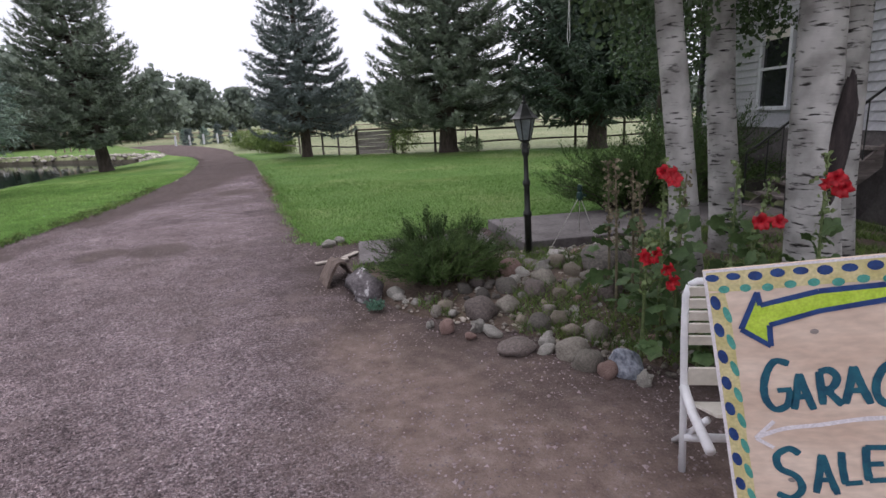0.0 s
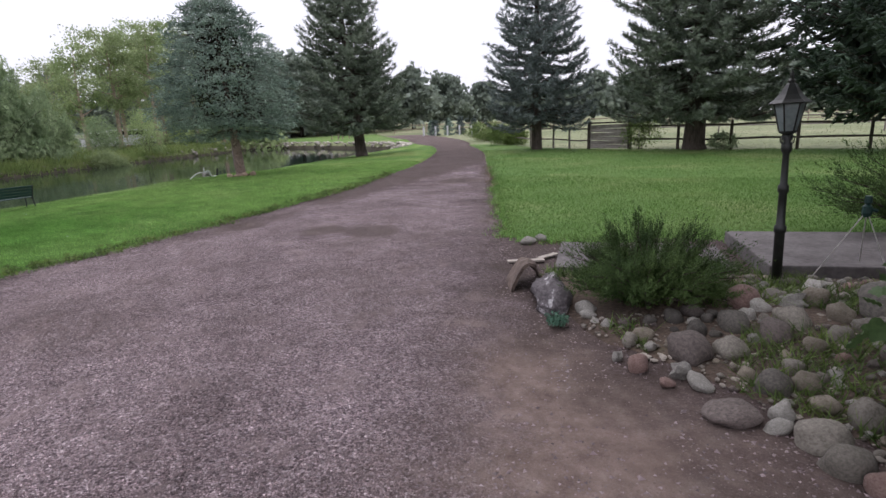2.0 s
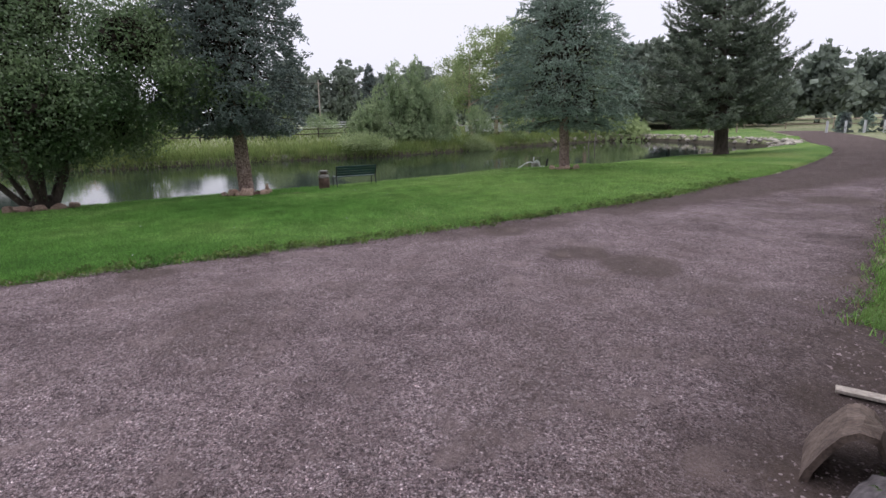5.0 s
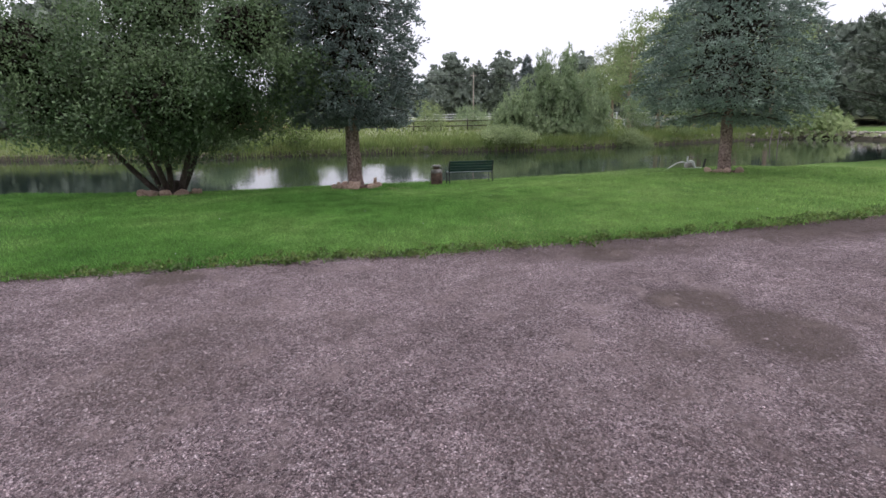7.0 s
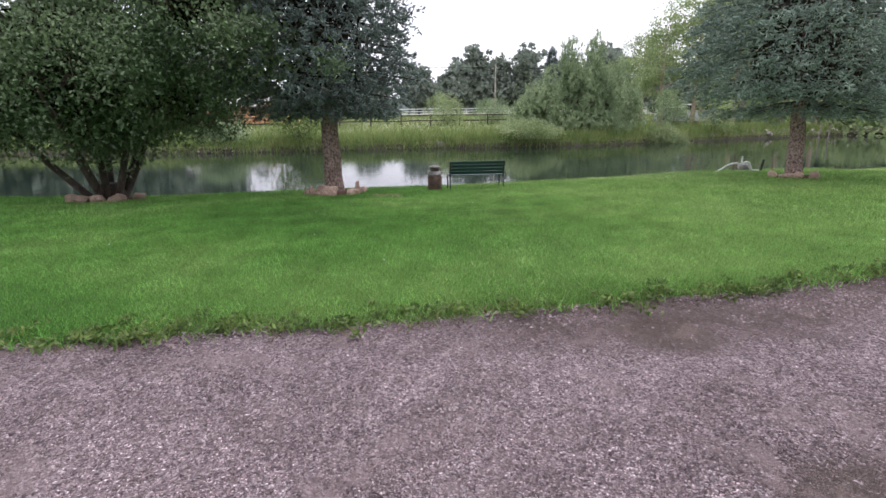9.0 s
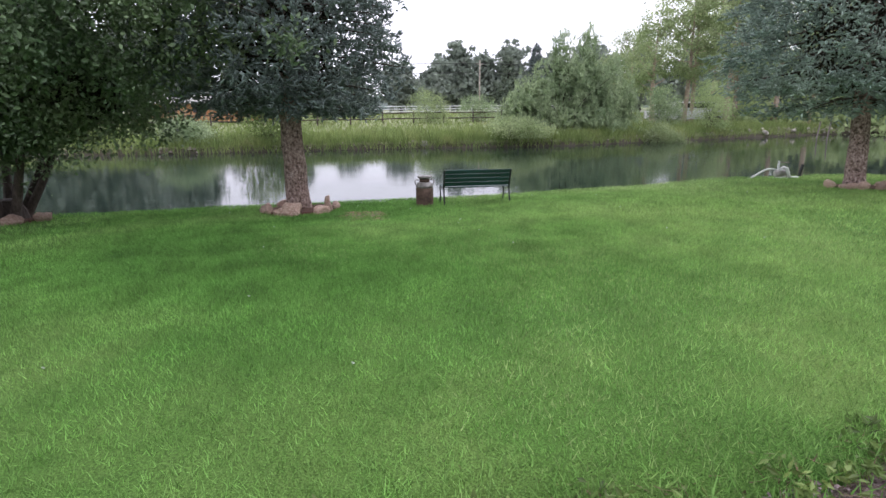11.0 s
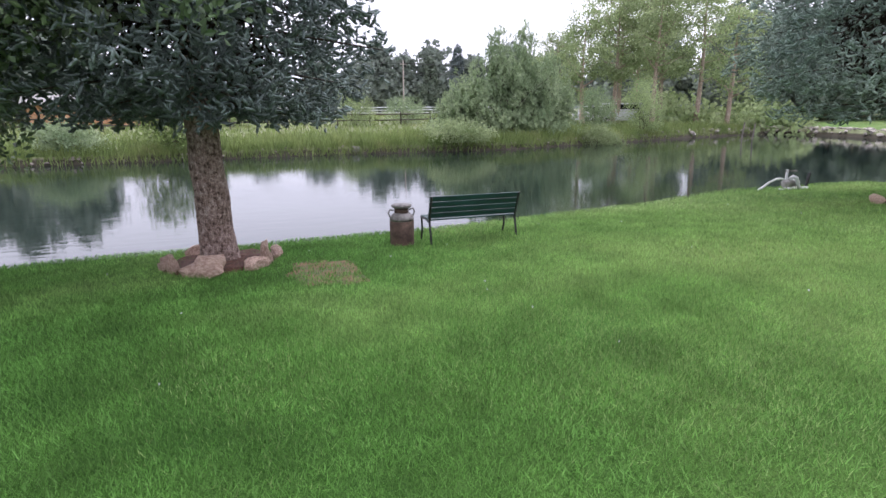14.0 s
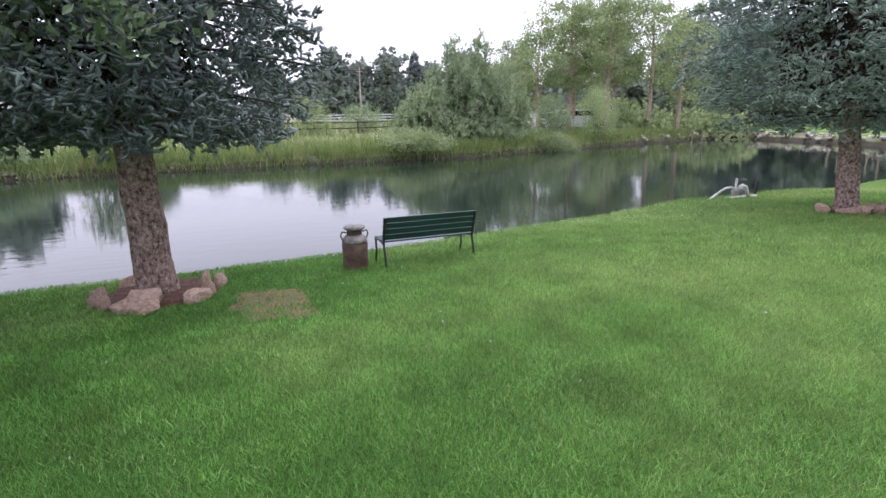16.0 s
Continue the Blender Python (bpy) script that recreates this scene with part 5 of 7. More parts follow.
def vehicle(place, turn, label, long=4.8, high=1.75, cab=0.62):
    car = thing("parked_car", (*place, level(*place)), label, "car", "parked cars", turn)
    bm = bmesh.new()
    box(bm, (long, 1.85, high * 0.42), (0, 0, 0.35 + high * 0.21), bevel=0.12)
    part("body", bm, M["car_white"], car, smooth=True)
    bm = bmesh.new()
    box(bm, (long * cab, 1.65, high * 0.42), (-long * 0.08, 0, 0.33 + high * 0.6), bevel=0.2)
    part("cabin", bm, M["car_white"], car, smooth=True)
    for s in (-1, 1):
        bm = bmesh.new()
        box(bm, (long * cab * 0.82, 0.03, high * 0.22), (-long * 0.08, s * 0.825, 0.36 + high * 0.62), bevel=0.01)
        part("window", bm, M["dark_glass"], car, "dark side window")
        for x in (-long * 0.31, long * 0.32):
            bm = bmesh.new()
            bmesh.ops.create_cone(bm, cap_ends=True, segments=20, radius1=0.34, radius2=0.34, depth=0.22, matrix=pose(x, s * 0.85, 0.34, 90, 0, 0))
            wheel = part("wheel", bm, M["tyre"], car, "black tyre")
            bm = bmesh.new()
            bmesh.ops.create_cone(bm, cap_ends=True, segments=16, radius1=0.19, radius2=0.17, depth=0.24, matrix=pose(x, s * 0.86, 0.34, 90, 0, 0))
            part("rim", bm, M["tin"], wheel)


vehicle((-55.6, 40.3), 65, "white parked car half hidden by bushes")
vehicle((-54.2, 42.4), 58, "white parked van beyond the far pond bank", 5.2, 2.1, 0.8)

# timber yard building
shed = thing("timber_shed", (-70.0, -6.2, level(-70, -6.2)), "low orange-brown timber building beyond the meadow fence", "shed", turn=8)
part("wall", box(bmesh.new(), (5, 9, 1.9), (0, 0, 0.95), bevel=0.02), M["brick_red"], shed)
bm = bmesh.new()
for s in (-1, 1):
    box(bm, (3.2, 9.8, 0.12), (s * 1.4, 0, 2.25), (0, s * 20, 0))
part("roof", bm, M["road_grey"], shed)
for y0 in (-2.8, 0, 2.8):
    part("window", box(bmesh.new(), (0.08, 1.1, 0.8), (2.5, y0, 1.2)), M["dark_glass"], shed)
stack = thing("log_stack", (-66.0, -0.9, level(-66, -0.9)), "long heap of brown logs behind the fence", "logs")
for i in range(5):
    for j in range(11 - 2 * i):
        bm = bmesh.new()
        tube(bm, [(-1.8, 0, 0), (0, 0.04, 0.02), (1.8, 0, 0)], [0.25, 0.23, 0.2], 10)
        bmesh.ops.translate(bm, verts=bm.verts, vec=(0.12 * ((i * 3 + j) % 4), j * 0.5 + 0.5 * i - 2.5, 0.22 + i * 0.43))
        part("log", bm, M["brick_red"], stack)

# ---------------------------------------------------------------- banks
rng = np.random.default_rng(5)
far_line = [p for p in SHORE if (p[0] < -36.5) or p[1] > 44]


def along(line, count, low, high, keep=None):
    """Places beside a line, from low to high metres outward from the water."""
    line = np.array(line)
    seg = rng.integers(0, len(line) - 1, count * 2)
    p = line[seg] + (line[seg + 1] - line[seg]) * rng.uniform(0, 1, (count * 2, 1)) + rng.normal(size=(count * 2, 2)) * (high - low)
    d = -inside(SHORE, p[:, 0], p[:, 1])
    ok = (d > low) & (d < high)
    if keep:
        ok &= keep(p[:, 0], p[:, 1])
    return p[ok][:count]


p = along(far_line, 34000, -0.32, 4.6, lambda x, y: (x < -36) & (y < 48))
blades(rng, p[:, 0], p[:, 1], height(p[:, 0], p[:, 1]) - 0.02, 0.62, 0.055, M["tall_grass"], "bank_grass", "tall unmown yellow-green grass on the pond bank", 0.3)
p = along(far_line, 15000, -0.36, 0.6, lambda x, y: (x < -36) & (y < 50))
blades(rng, p[:, 0], p[:, 1], height(p[:, 0], p[:, 1]) - 0.02, 0.42, 0.05, M["tall_grass"], "shore_grass", "green grass hanging over the far waterline", 0.4)
p = np.column_stack([rng.uniform(-85, -42, 24000), rng.uniform(-25, 50, 24000)])
ok = inside(SHORE, p[:, 0], p[:, 1]) < -3
p = p[ok]
blades(rng, p[:, 0], p[:, 1], height(p[:, 0], p[:, 1]) - 0.02, 0.4, 0.09, M["tall_grass"], "meadow_grass", "rough meadow grass behind the pond", 0.4)
p = np.column_stack([rng.uniform(-40, 40, 22000), rng.uniform(27.5, 90, 22000)])
ok = (inside(SHORE, p[:, 0], p[:, 1]) < -3) & (inside(east_outline, p[:, 0], p[:, 1]) < -0.3) & (inside(road_outline, p[:, 0], p[:, 1]) < -0.3) & (inside(lawn_outline, p[:, 0], p[:, 1]) < -0.3)
p = p[ok]
blades(rng, p[:, 0], p[:, 1], height(p[:, 0], p[:, 1]) - 0.02, 0.12, 0.035, M["pasture"], "pasture_grass", "dry pale pasture grass behind the fence", 1.1)


def heap(name, places, sizes, materials, label, seed, detail=1):
    """Many small stones in one mesh."""
    rng = np.random.default_rng(seed)
    bm = bmesh.new()
    bmesh.ops.create_icosphere(bm, subdivisions=detail, radius=1)
    unit_v, unit_f = np.array([q.co for q in bm.verts]), np.array([[q.index for q in fc.verts] for fc in bm.faces])
    bm.free()
    n, m = len(places), len(unit_v)
    v = unit_v[None] * (1 + rng.normal(size=(n, m, 1)) * 0.14) * np.asarray(sizes)[:, None, None] * rng.uniform(0.7, 1.25, (n, 1, 3)) * np.array([1, 1, 0.65])
    a = rng.uniform(0, 6.283, n)
    c, s = np.cos(a)[:, None], np.sin(a)[:, None]
    v = np.stack([v[..., 0] * c - v[..., 1] * s, v[..., 0] * s + v[..., 1] * c, v[..., 2]], -1) + np.asarray(places)[:, None, :]
    faces = (unit_f[None] + (np.arange(n) * m)[:, None, None]).reshape(-1, 3)
    return tagged(new(name, mesh_of(name, v.reshape(-1, 3), faces, materials)), label, "stones", kind="stuff")


M["bank_rock"] = surface("bank_rocks", [(0.35, (0.16, 0.14, 0.12)), (0.65, (0.34, 0.30, 0.26))], 3, 0.2, 30, 0.9, island=0.5)
M["riprap"] = surface("riprap_rocks", [(0.35, (0.26, 0.235, 0.20)), (0.65, (0.50, 0.46, 0.41))], 3, 0.2, 30, 0.9, island=0.4)
p = along(far_line, 300, -0.3, 0.0)
heap("bank_stones", np.column_stack([p, np.maximum(height(p[:, 0], p[:, 1]), WATER) + 0.03]), rng.uniform(0.03, 0.10, len(p)), M["bank_rock"], "pale stones along the waterline", 4)
end_line = [q for q in SHORE if q[1] > 36]
p = along(end_line, 460, -0.3, 0.9)
heap("riprap_stones", np.column_stack([p, np.maximum(height(p[:, 0], p[:, 1]), WATER) + 0.06]), rng.uniform(0.09, 0.24, len(p)), M["riprap"], "pale riprap boulders at the far end of the pond", 6)

boulder = new("bank_boulder", rock_mesh(91, ROCK[0], 0.3, 2, 1.0))
boulder.matrix_basis = pose(-38.05, 12.1, -0.52, 0, 0, 70) @ Matrix.Diagonal((0.42, 0.3, 0.26, 1))
tagged(boulder, "pale boulder at the waterline of the far bank", "boulder")
for x, y in ((-39.7, 41.5), (-38.3, 40.9)):
    stake = thing("pond_stake", (x, y, -1.4), "thin grey stake standing in the pond", "stake", "stakes in the pond")
    bm = bmesh.new()
    tube(bm, [(0, 0, 0), (0.10, 0.08, 1.95)], 0.04, 6)
    part("pole", bm, M["old_wood"], stake)

# ---------------------------------------------------------------- beyond the lawn
posts = [(-9.4, 33.5), (-7.6, 31.3), (-6.0, 29.8), (-4.95, 28.7), (-3.9, 28.1)]
rail_fence("rail_fence", "thin grey two-rail wooden fence behind the lawn", posts, M["old_wood"], (0.42, 0.9), 0.055, 0.035, high=1.15)
posts = [(-2.05, 27.75), (0.05, 27.05), (2.05, 26.3), (4.4, 26.3), (6.75, 26.3), (8.95, 25.9), (11.3, 25.4), (13.8, 24.8), (16.4, 24.2), (19.2, 23.6)]
rail_fence("rail_fence", "long two-rail wooden fence between lawn and pasture", posts, M["rail_wood"], (0.42, 0.9), 0.065, 0.042, high=1.2)
gate = thing("plank_gate", (-2.95, 27.93, level(-2.95, 27.9)), "weathered grey plank gate panel in the fence", "gate", turn=-10.5)
for k in range(6):
    bm = bmesh.new()
    box(bm, (1.86, 0.04, 0.175), (0, 0.01 * (k % 2), 0.2 + k * 0.185), (0, 0.7 * (-1) ** k, 0), bevel=0.006)
    part("board", bm, M["gate_wood"], gate)
for x in (-0.98, 0.95):
    bm = bmesh.new()
    tube(bm, [(x, 0.02, -0.1), (x, 0.02, 1.36)], 0.09, 8)
    part("post", bm, M["rail_wood"], gate)
part("top_rail", box(bmesh.new(), (1.95, 0.08, 0.07), (0, 0.02, 1.3), bevel=0.01), M["rail_wood"], gate)
# farther pasture fences
rail_fence("pasture_fence", "pale rail fence far across the pasture", [(-60 + 4.2 * k, 66 + 1.2 * math.sin(k)) for k in range(25)], M["pale_wood"], (0.4, 0.85), 0.07, 0.05, high=1.2)
rail_fence("pasture_fence", "thin pale fence in the dry pasture", [(-2 + 4.5 * k, 44 - 0.5 * k) for k in range(9)], M["old_wood"], (0.5, 0.95), 0.05, 0.035, high=1.2)
for x, y, w, h in ((-9.7, 33.4, 1.05, 1.3), (-14.0, 42.3, 1.4, 1.5)):
    leafy((x, y), [(0, 0, h * 0.5, w, w, h * 0.46), (w * 0.5, 0, h * 0.4, w * 0.7, w * 0.7, h * 0.4)], M["shrub_leaf"], 6500, 0.11, "rounded yellow-green shrub at the driveway edge", int(x * -10), name="shrub", trunk=0.05, stems=4, clump=0.14, category="shrub", hang=-0.5)
leafy((-1.55, 27.2), [(0, 0, 0.7, 0.75, 0.6, 0.6), (0.1, 0, 1.2, 0.5, 0.4, 0.4)], M["shrub_leaf"], 1500, 0.1, "open twiggy shrub in front of the plank gate", 61, name="shrub", trunk=0.03, stems=6, clump=0.16, category="shrub", hang=-0.8)
leafy((1.75, 26.4), [(0, 0, 0.4, 0.55, 0.5, 0.36)], M["willow_leaf"], 1500, 0.09, "small grey-green round shrub under the spruce", 62, name="shrub", trunk=0.02, stems=4, clump=0.08, category="shrub")
for k, (x, y) in enumerate(((-25.6, 58.3), (-24.2, 59.0), (-23.0, 59.6), (-27.0, 60.5), (-21.5, 60.0))):
    spruce((x, y), 1.5 + 0.25 * (k % 3), 0.55, 0.12, M["spruce_blue" if k % 2 else "spruce_grey"], "small young spruce behind white posts", 150 + k, trunk=0.06, size=0.2, width=0.08, twig=0.3, level_gap=0.35, tufts=8)
for k in range(5):
    post = thing("white_post", (-26.6 + 1.25 * k, 57.4 + 0.5 * k, level(-26.6 + 1.25 * k, 57.4 + 0.5 * k)), "short white painted post at the driveway bend", "post", "white posts")
    part("post", box(bmesh.new(), (0.16, 0.16, 1.1), (0, 0, 0.5), bevel=0.015), M["white_paint"], post)
rack = thing("play_frame", (-37.5, 55.2, level(-37.5, 55.2)), "pale timber frame of upright poles on far lawn", "frame")
for k in range(6):
    bm = bmesh.new()
    tube(bm, [(k * 0.75, 0.2 * (k % 2), -0.1), (k * 0.75, 0.2 * (k % 2), 1.5 + 0.5 * ((k * 7) % 3))], 0.07, 7)
    part("pole", bm, M["pale_wood"], rack)

# ---------------------------------------------------------------- pond side: bench, milk can, tree rings, pump
bench = thing("garden_bench", (-15.62, 8.97, level(-15.62, 8.97) + 0.035), "dark green slatted bench with black iron ends facing the pond", "bench", turn=-2)
for s in (-1, 1):
    y = s * 0.60
    bm = bmesh.new()
    tube(bm, [(0.22, y, -0.02), (0.17, y, 0.2), (0.13, y, 0.38), (0.19, y, 0.62), (0.24, y, 0.78)], 0.015, 8)
    tube(bm, [(-0.26, y, -0.02), (-0.20, y, 0.2), (-0.22, y, 0.36), (-0.22, y, 0.40)], 0.014, 8)
    tube(bm, [(0.14, y, 0.37), (-0.05, y, 0.40), (-0.23, y, 0.37)], 0.018, 8)
    part("end_frame", bm, M["iron"], bench, "black cast iron end")
for k in range(4):
    bm = bmesh.new()
    box(bm, (0.022, 1.24, 0.083), (0.145 + 0.022 * k, 0, 0.475 + 0.088 * k), (0, 14, 0), bevel=0.006)
    part("back_slat", bm, M["green_slat"], bench)
for k in range(4):
    bm = bmesh.new()
    box(bm, (0.08, 1.22, 0.022), (0.10 - 0.095 * k, 0, 0.405), bevel=0.006)
    part("seat_slat", bm, M["green_slat"], bench)

can = thing("milk_can", (-15.72, 8.06, level(-15.72, 8.06) + 0.05), "old milk can with rusty body and pale tin top", "milk can")
part("body", lathe(bmesh.new(), [(0.150, -0.02), (0.157, 0.0), (0.157, 0.33), (0.152, 0.34)], 24), M["rust"], can, smooth=True)
part("neck", lathe(bmesh.new(), [(0.093, 0.42), (0.091, 0.50)], 24), M["rust"], can, "dark rusty neck", True)
part("shoulder", lathe(bmesh.new(), [(0.155, 0.34), (0.156, 0.365), (0.150, 0.385), (0.115, 0.428), (0.092, 0.442)], 24), M["dull_tin"], can, "pale worn tin shoulder", True)
part("lid", lathe(bmesh.new(), [(0.10, 0.50), (0.128, 0.515), (0.130, 0.54), (0.10, 0.55), (0.03, 0.555)], 24), M["dull_tin"], can, "mushroom lid of pale tin", True)
for s in (-1, 1):
    bm = bmesh.new()
    tube(bm, [(0, s * 0.10, 0.47), (0, s * 0.155, 0.485), (0, s * 0.175, 0.44), (0, s * 0.15, 0.385)], 0.011, 6)
    part("handle", bm, M["dull_tin"], can)


def ring(name, place, stones, radius, label, seed):
    """Mulch round a trunk, edged with rocks."""
    x0, y0 = place
    bm = bmesh.new()
    rng = random.Random(seed)
    rings = []
    for r, h in ((0.02, 0.11), (0.45, 0.10), (0.85, 0.09), (1.0, 0.03)):
        rings.append([])
        for k in range(28):
            a = 6.283 * k / 28
            rr = radius * r * (1 + 0.1 * noise.noise((math.cos(a) * 1.5, math.sin(a) * 1.5, seed)))
            px, py = x0 + rr * math.cos(a), y0 + rr * math.sin(a)
            rings[-1].append(bm.verts.new((px, py, level(px, py) + h + 0.02 * rng.random())))
    for a, b in zip(rings, rings[1:]):
        for k in range(28):
            bm.faces.new((a[k], a[(k + 1) % 28], b[(k + 1) % 28], b[k]))
    me = bpy.data.meshes.new(name)
    bm.to_mesh(me)
    bm.free()
    me.materials.append(M["mulch"])
    tagged(new(name, me), label, "mulch", kind="stuff")
    for k, (a, out, w, d, h) in enumerate(stones):
        px, py = x0 + out * math.cos(radians(a)), y0 + out * math.sin(radians(a))
        ob = new("edging_rock", rock_mesh(seed + k, M["red_rock"], 0.42, 2, 1.8))
        ob.matrix_basis = pose(px, py, level(px, py) + 0.07 + h * 0.28, rng.uniform(-12, 12), rng.uniform(-12, 12), a + 90) @ Matrix.Diagonal((w / 2, d / 2, h / 2, 1))
        tagged(ob, "reddish sandstone rock edging the mulch round a trunk", "rock", "rocks round the tree")


ring("mulch_ring", (-15.6, 5.87), [(-17, 0.58, 0.52, 0.28, 0.25), (-55, 0.58, 0.15, 0.12, 0.23), (-82, 0.60, 0.22, 0.11, 0.15), (-112, 0.62, 0.24, 0.12, 0.13), (36, 0.60, 0.31, 0.17, 0.18), (54, 0.58, 0.16, 0.11, 0.36), (-150, 0.56, 0.26, 0.12, 0.18), (100, 0.62, 0.28, 0.14, 0.12)], 0.64, "reddish mulch ring round the spruce trunk", 3)
ring("mulch_ring", (-14.62, 16.27), [(-62, 0.42, 0.30, 0.18, 0.13), (-30, 0.40, 0.20, 0.16, 0.20), (-110, 0.46, 0.26, 0.18, 0.22), (20, 0.44, 0.3, 0.2, 0.22), (70, 0.44, 0.2, 0.16, 0.16)], 0.45, "reddish mulch ring round the blue spruce trunk", 13)
ring("mulch_ring", (-16.0, 1.3), [(-30, 0.66, 0.36, 0.24, 0.22), (0, 0.62, 0.3, 0.22, 0.2), (30, 0.68, 0.34, 0.24, 0.2), (-75, 0.7, 0.3, 0.24, 0.22), (70, 0.66, 0.3, 0.22, 0.2)], 0.66, "mulch ring round the apple tree stems", 23)

pump = thing("pond_pump", (-17.3, 17.05, level(-17.3, 17.05) + 0.05), "white plastic pond pump with hoses on the bank", "pump")
bm = bmesh.new()
tube(bm, [(0.05, -0.10, 0.13), (0.05, 0.2, 0.13)], [0.085, 0.085], 14)
part("motor", bm, M["tin"], pump, "grey pump motor", True)
bm = bmesh.new()
tube(bm, [(0, 0, 0.1), (0, 0, 0.26), (0, 0.0, 0.42)], 0.026, 10)
part("riser", bm, M["white_pvc"], pump, smooth=True)
bm = bmesh.new()
tube(bm, [(0, -0.03, 0.39), (0, 0.3, 0.38)], 0.014, 8)
part("valve_arm", bm, M["old_wood"], pump, smooth=True)
bm = bmesh.new()
tube(bm, [(0.06, -0.02, 0.15), (0.09, -0.01, 0.23), (0.12, 0.04, 0.275), (0.15, 0.10, 0.25), (0.17, 0.14, 0.15), (0.18, 0.18, 0.05), (0.18, 0.27, 0.025), (0.18, 0.42, 0.025)], 0.043, 12)
part("elbow", bm, M["white_pvc"], pump, smooth=True)
bm = bmesh.new()
tube(bm, [(0.02, -0.04, 0.20), (0, -0.16, 0.235), (0, -0.3, 0.23), (-0.01, -0.45, 0.175), (-0.03, -0.60, 0.08), (-0.04, -0.78, -0.01), (-0.02, -0.98, -0.05), (0.05, -1.12, -0.06)], 0.024, 10)
part("hose", bm, M["white_pvc"], pump, smooth=True)
bm = bmesh.new()
box(bm, (0.26, 0.6, 0.04), (0.05, 0.1, 0.0), bevel=0.01)
part("base_board", bm, M["white_pvc"], pump)
bm = bmesh.new()
tube(bm, [(0, 0.62, -0.05), (0, 0.7, 0.32)], 0.035, 8)
part("stub_pipe", bm, M["iron"], pump)

bench.scale = (1, 1, 0.84)

# ---------------------------------------------------------------- garden bed: walk, lamp, stones, plants
bm = bmesh.new()
for k, (x0, x1) in enumerate(((-1.16, -0.25), (-0.23, 0.78))):
    box(bm, (x1 - x0, 1.35, 0.18), ((x0 + x1) / 2, 7.55 + 0.18 * ((x0 + x1) / 2 + 1), -0.172), (0, 0, 8), bevel=0.012)
walk_mesh = bpy.data.meshes.new("walkway")
bm.to_mesh(walk_mesh)
bm.free()
walk_mesh.materials.append(M["concrete"])
tagged(new("walkway", walk_mesh), "low grey concrete walkway slabs at lawn edge", "walkway", kind="structure")
slab = thing("concrete_slab", (0.80, 8.66, 0), "raised grey concrete entrance slab beside the lawn", "slab", turn=10)
part("slab", box(bmesh.new(), (4.6, 1.75, 0.34), (2.3, -0.88, -0.10), bevel=0.02), M["concrete"], slab)

lamp = thing("garden_lamp", (1.14, 6.72, level(1.14, 6.72) + 0.1), "black iron lantern on a turned garden post", "lamp post")
lamp.matrix_basis = lamp.matrix_basis @ pose(0, 0, 0, 0, -1.2, 0)
part("post", lathe(bmesh.new(), [(0.044, -0.1), (0.044, 0.5), (0.054, 0.51), (0.054, 0.56), (0.038, 0.58), (0.035, 0.88), (0.047, 0.90), (0.047, 0.95), (0.031, 0.97), (0.028, 1.25), (0.046, 1.28), (0.046, 1.33), (0.03, 1.36), (0.05, 1.40), (0.025, 1.43)], 14), M["iron"], lamp, smooth=True)
lantern = part("lantern", lathe(bmesh.new(), [(0.03, 1.42), (0.07, 1.44), (0.075, 1.455), (0.03, 1.46)], 6), M["iron"], lamp)
for k in range(6):
    a, b = radians(60 * k), radians(60 * k + 60)
    lo, hi = 0.07, 0.125
    bm = bmesh.new()
    q = [bm.verts.new(p) for p in ((lo * math.cos(a), lo * math.sin(a), 1.455), (lo * math.cos(b), lo * math.sin(b), 1.455), (hi * math.cos(b), hi * math.sin(b), 1.70), (hi * math.cos(a), hi * math.sin(a), 1.70))]
    bm.faces.new(q)
    bmesh.ops.solidify(bm, geom=bm.faces[:], thickness=0.004)
    part("pane", bm, M["lamp_glass"], lantern, "frosted pale glass pane")
    bm = bmesh.new()
    tube(bm, [(lo * math.cos(a), lo * math.sin(a), 1.45), (hi * 1.02 * math.cos(a), hi * 1.02 * math.sin(a), 1.71)], 0.008, 5)
    part("bar", bm, M["iron"], lantern)
for k in range(4):
    c, e = math.cos(radians(90 * k + 45)), math.sin(radians(90 * k + 45))
    bm = bmesh.new()
    tube(bm, [(0.03 * c, 0.03 * e, 1.33), (0.065 * c, 0.065 * e, 1.35), (0.07 * c, 0.07 * e, 1.39), (0.045 * c, 0.045 * e, 1.42), (0.066 * c, 0.066 * e, 1.45)], 0.006, 5)
    part("scroll", bm, M["iron"], lamp, "curled iron bracket")
part("cap", lathe(bmesh.new(), [(0.168, 1.695), (0.175, 1.706), (0.135, 1.735), (0.095, 1.78), (0.066, 1.83), (0.046, 1.865), (0.03, 1.88), (0.036, 1.90), (0.013, 1.92), (0.019, 1.95), (0.004, 1.99)], 6), M["iron"], lamp)

trip = thing("tripod_sprinkler", (1.86, 7.0, level(1.86, 7.0) + 0.15), "thin metal tripod sprinkler with dark green head", "sprinkler")
for k, (x, y) in enumerate(((-0.44, -0.12), (0.22, -0.28), (0.1, 0.4))):
    bm = bmesh.new()
    tube(bm, [(x, y, -0.1), (0, 0, 0.62)], 0.006, 6)
    part("leg", bm, M["tin"], trip)
bm = bmesh.new()
lathe(bm, [(0.03, 0.56), (0.045, 0.6), (0.04, 0.66), (0.02, 0.68), (0.035, 0.70), (0.03, 0.76)], 10)
tube(bm, [(0, 0, 0.64), (0.08, -0.02, 0.62)], 0.018, 6)
part("head", bm, M["green_slat"], trip)


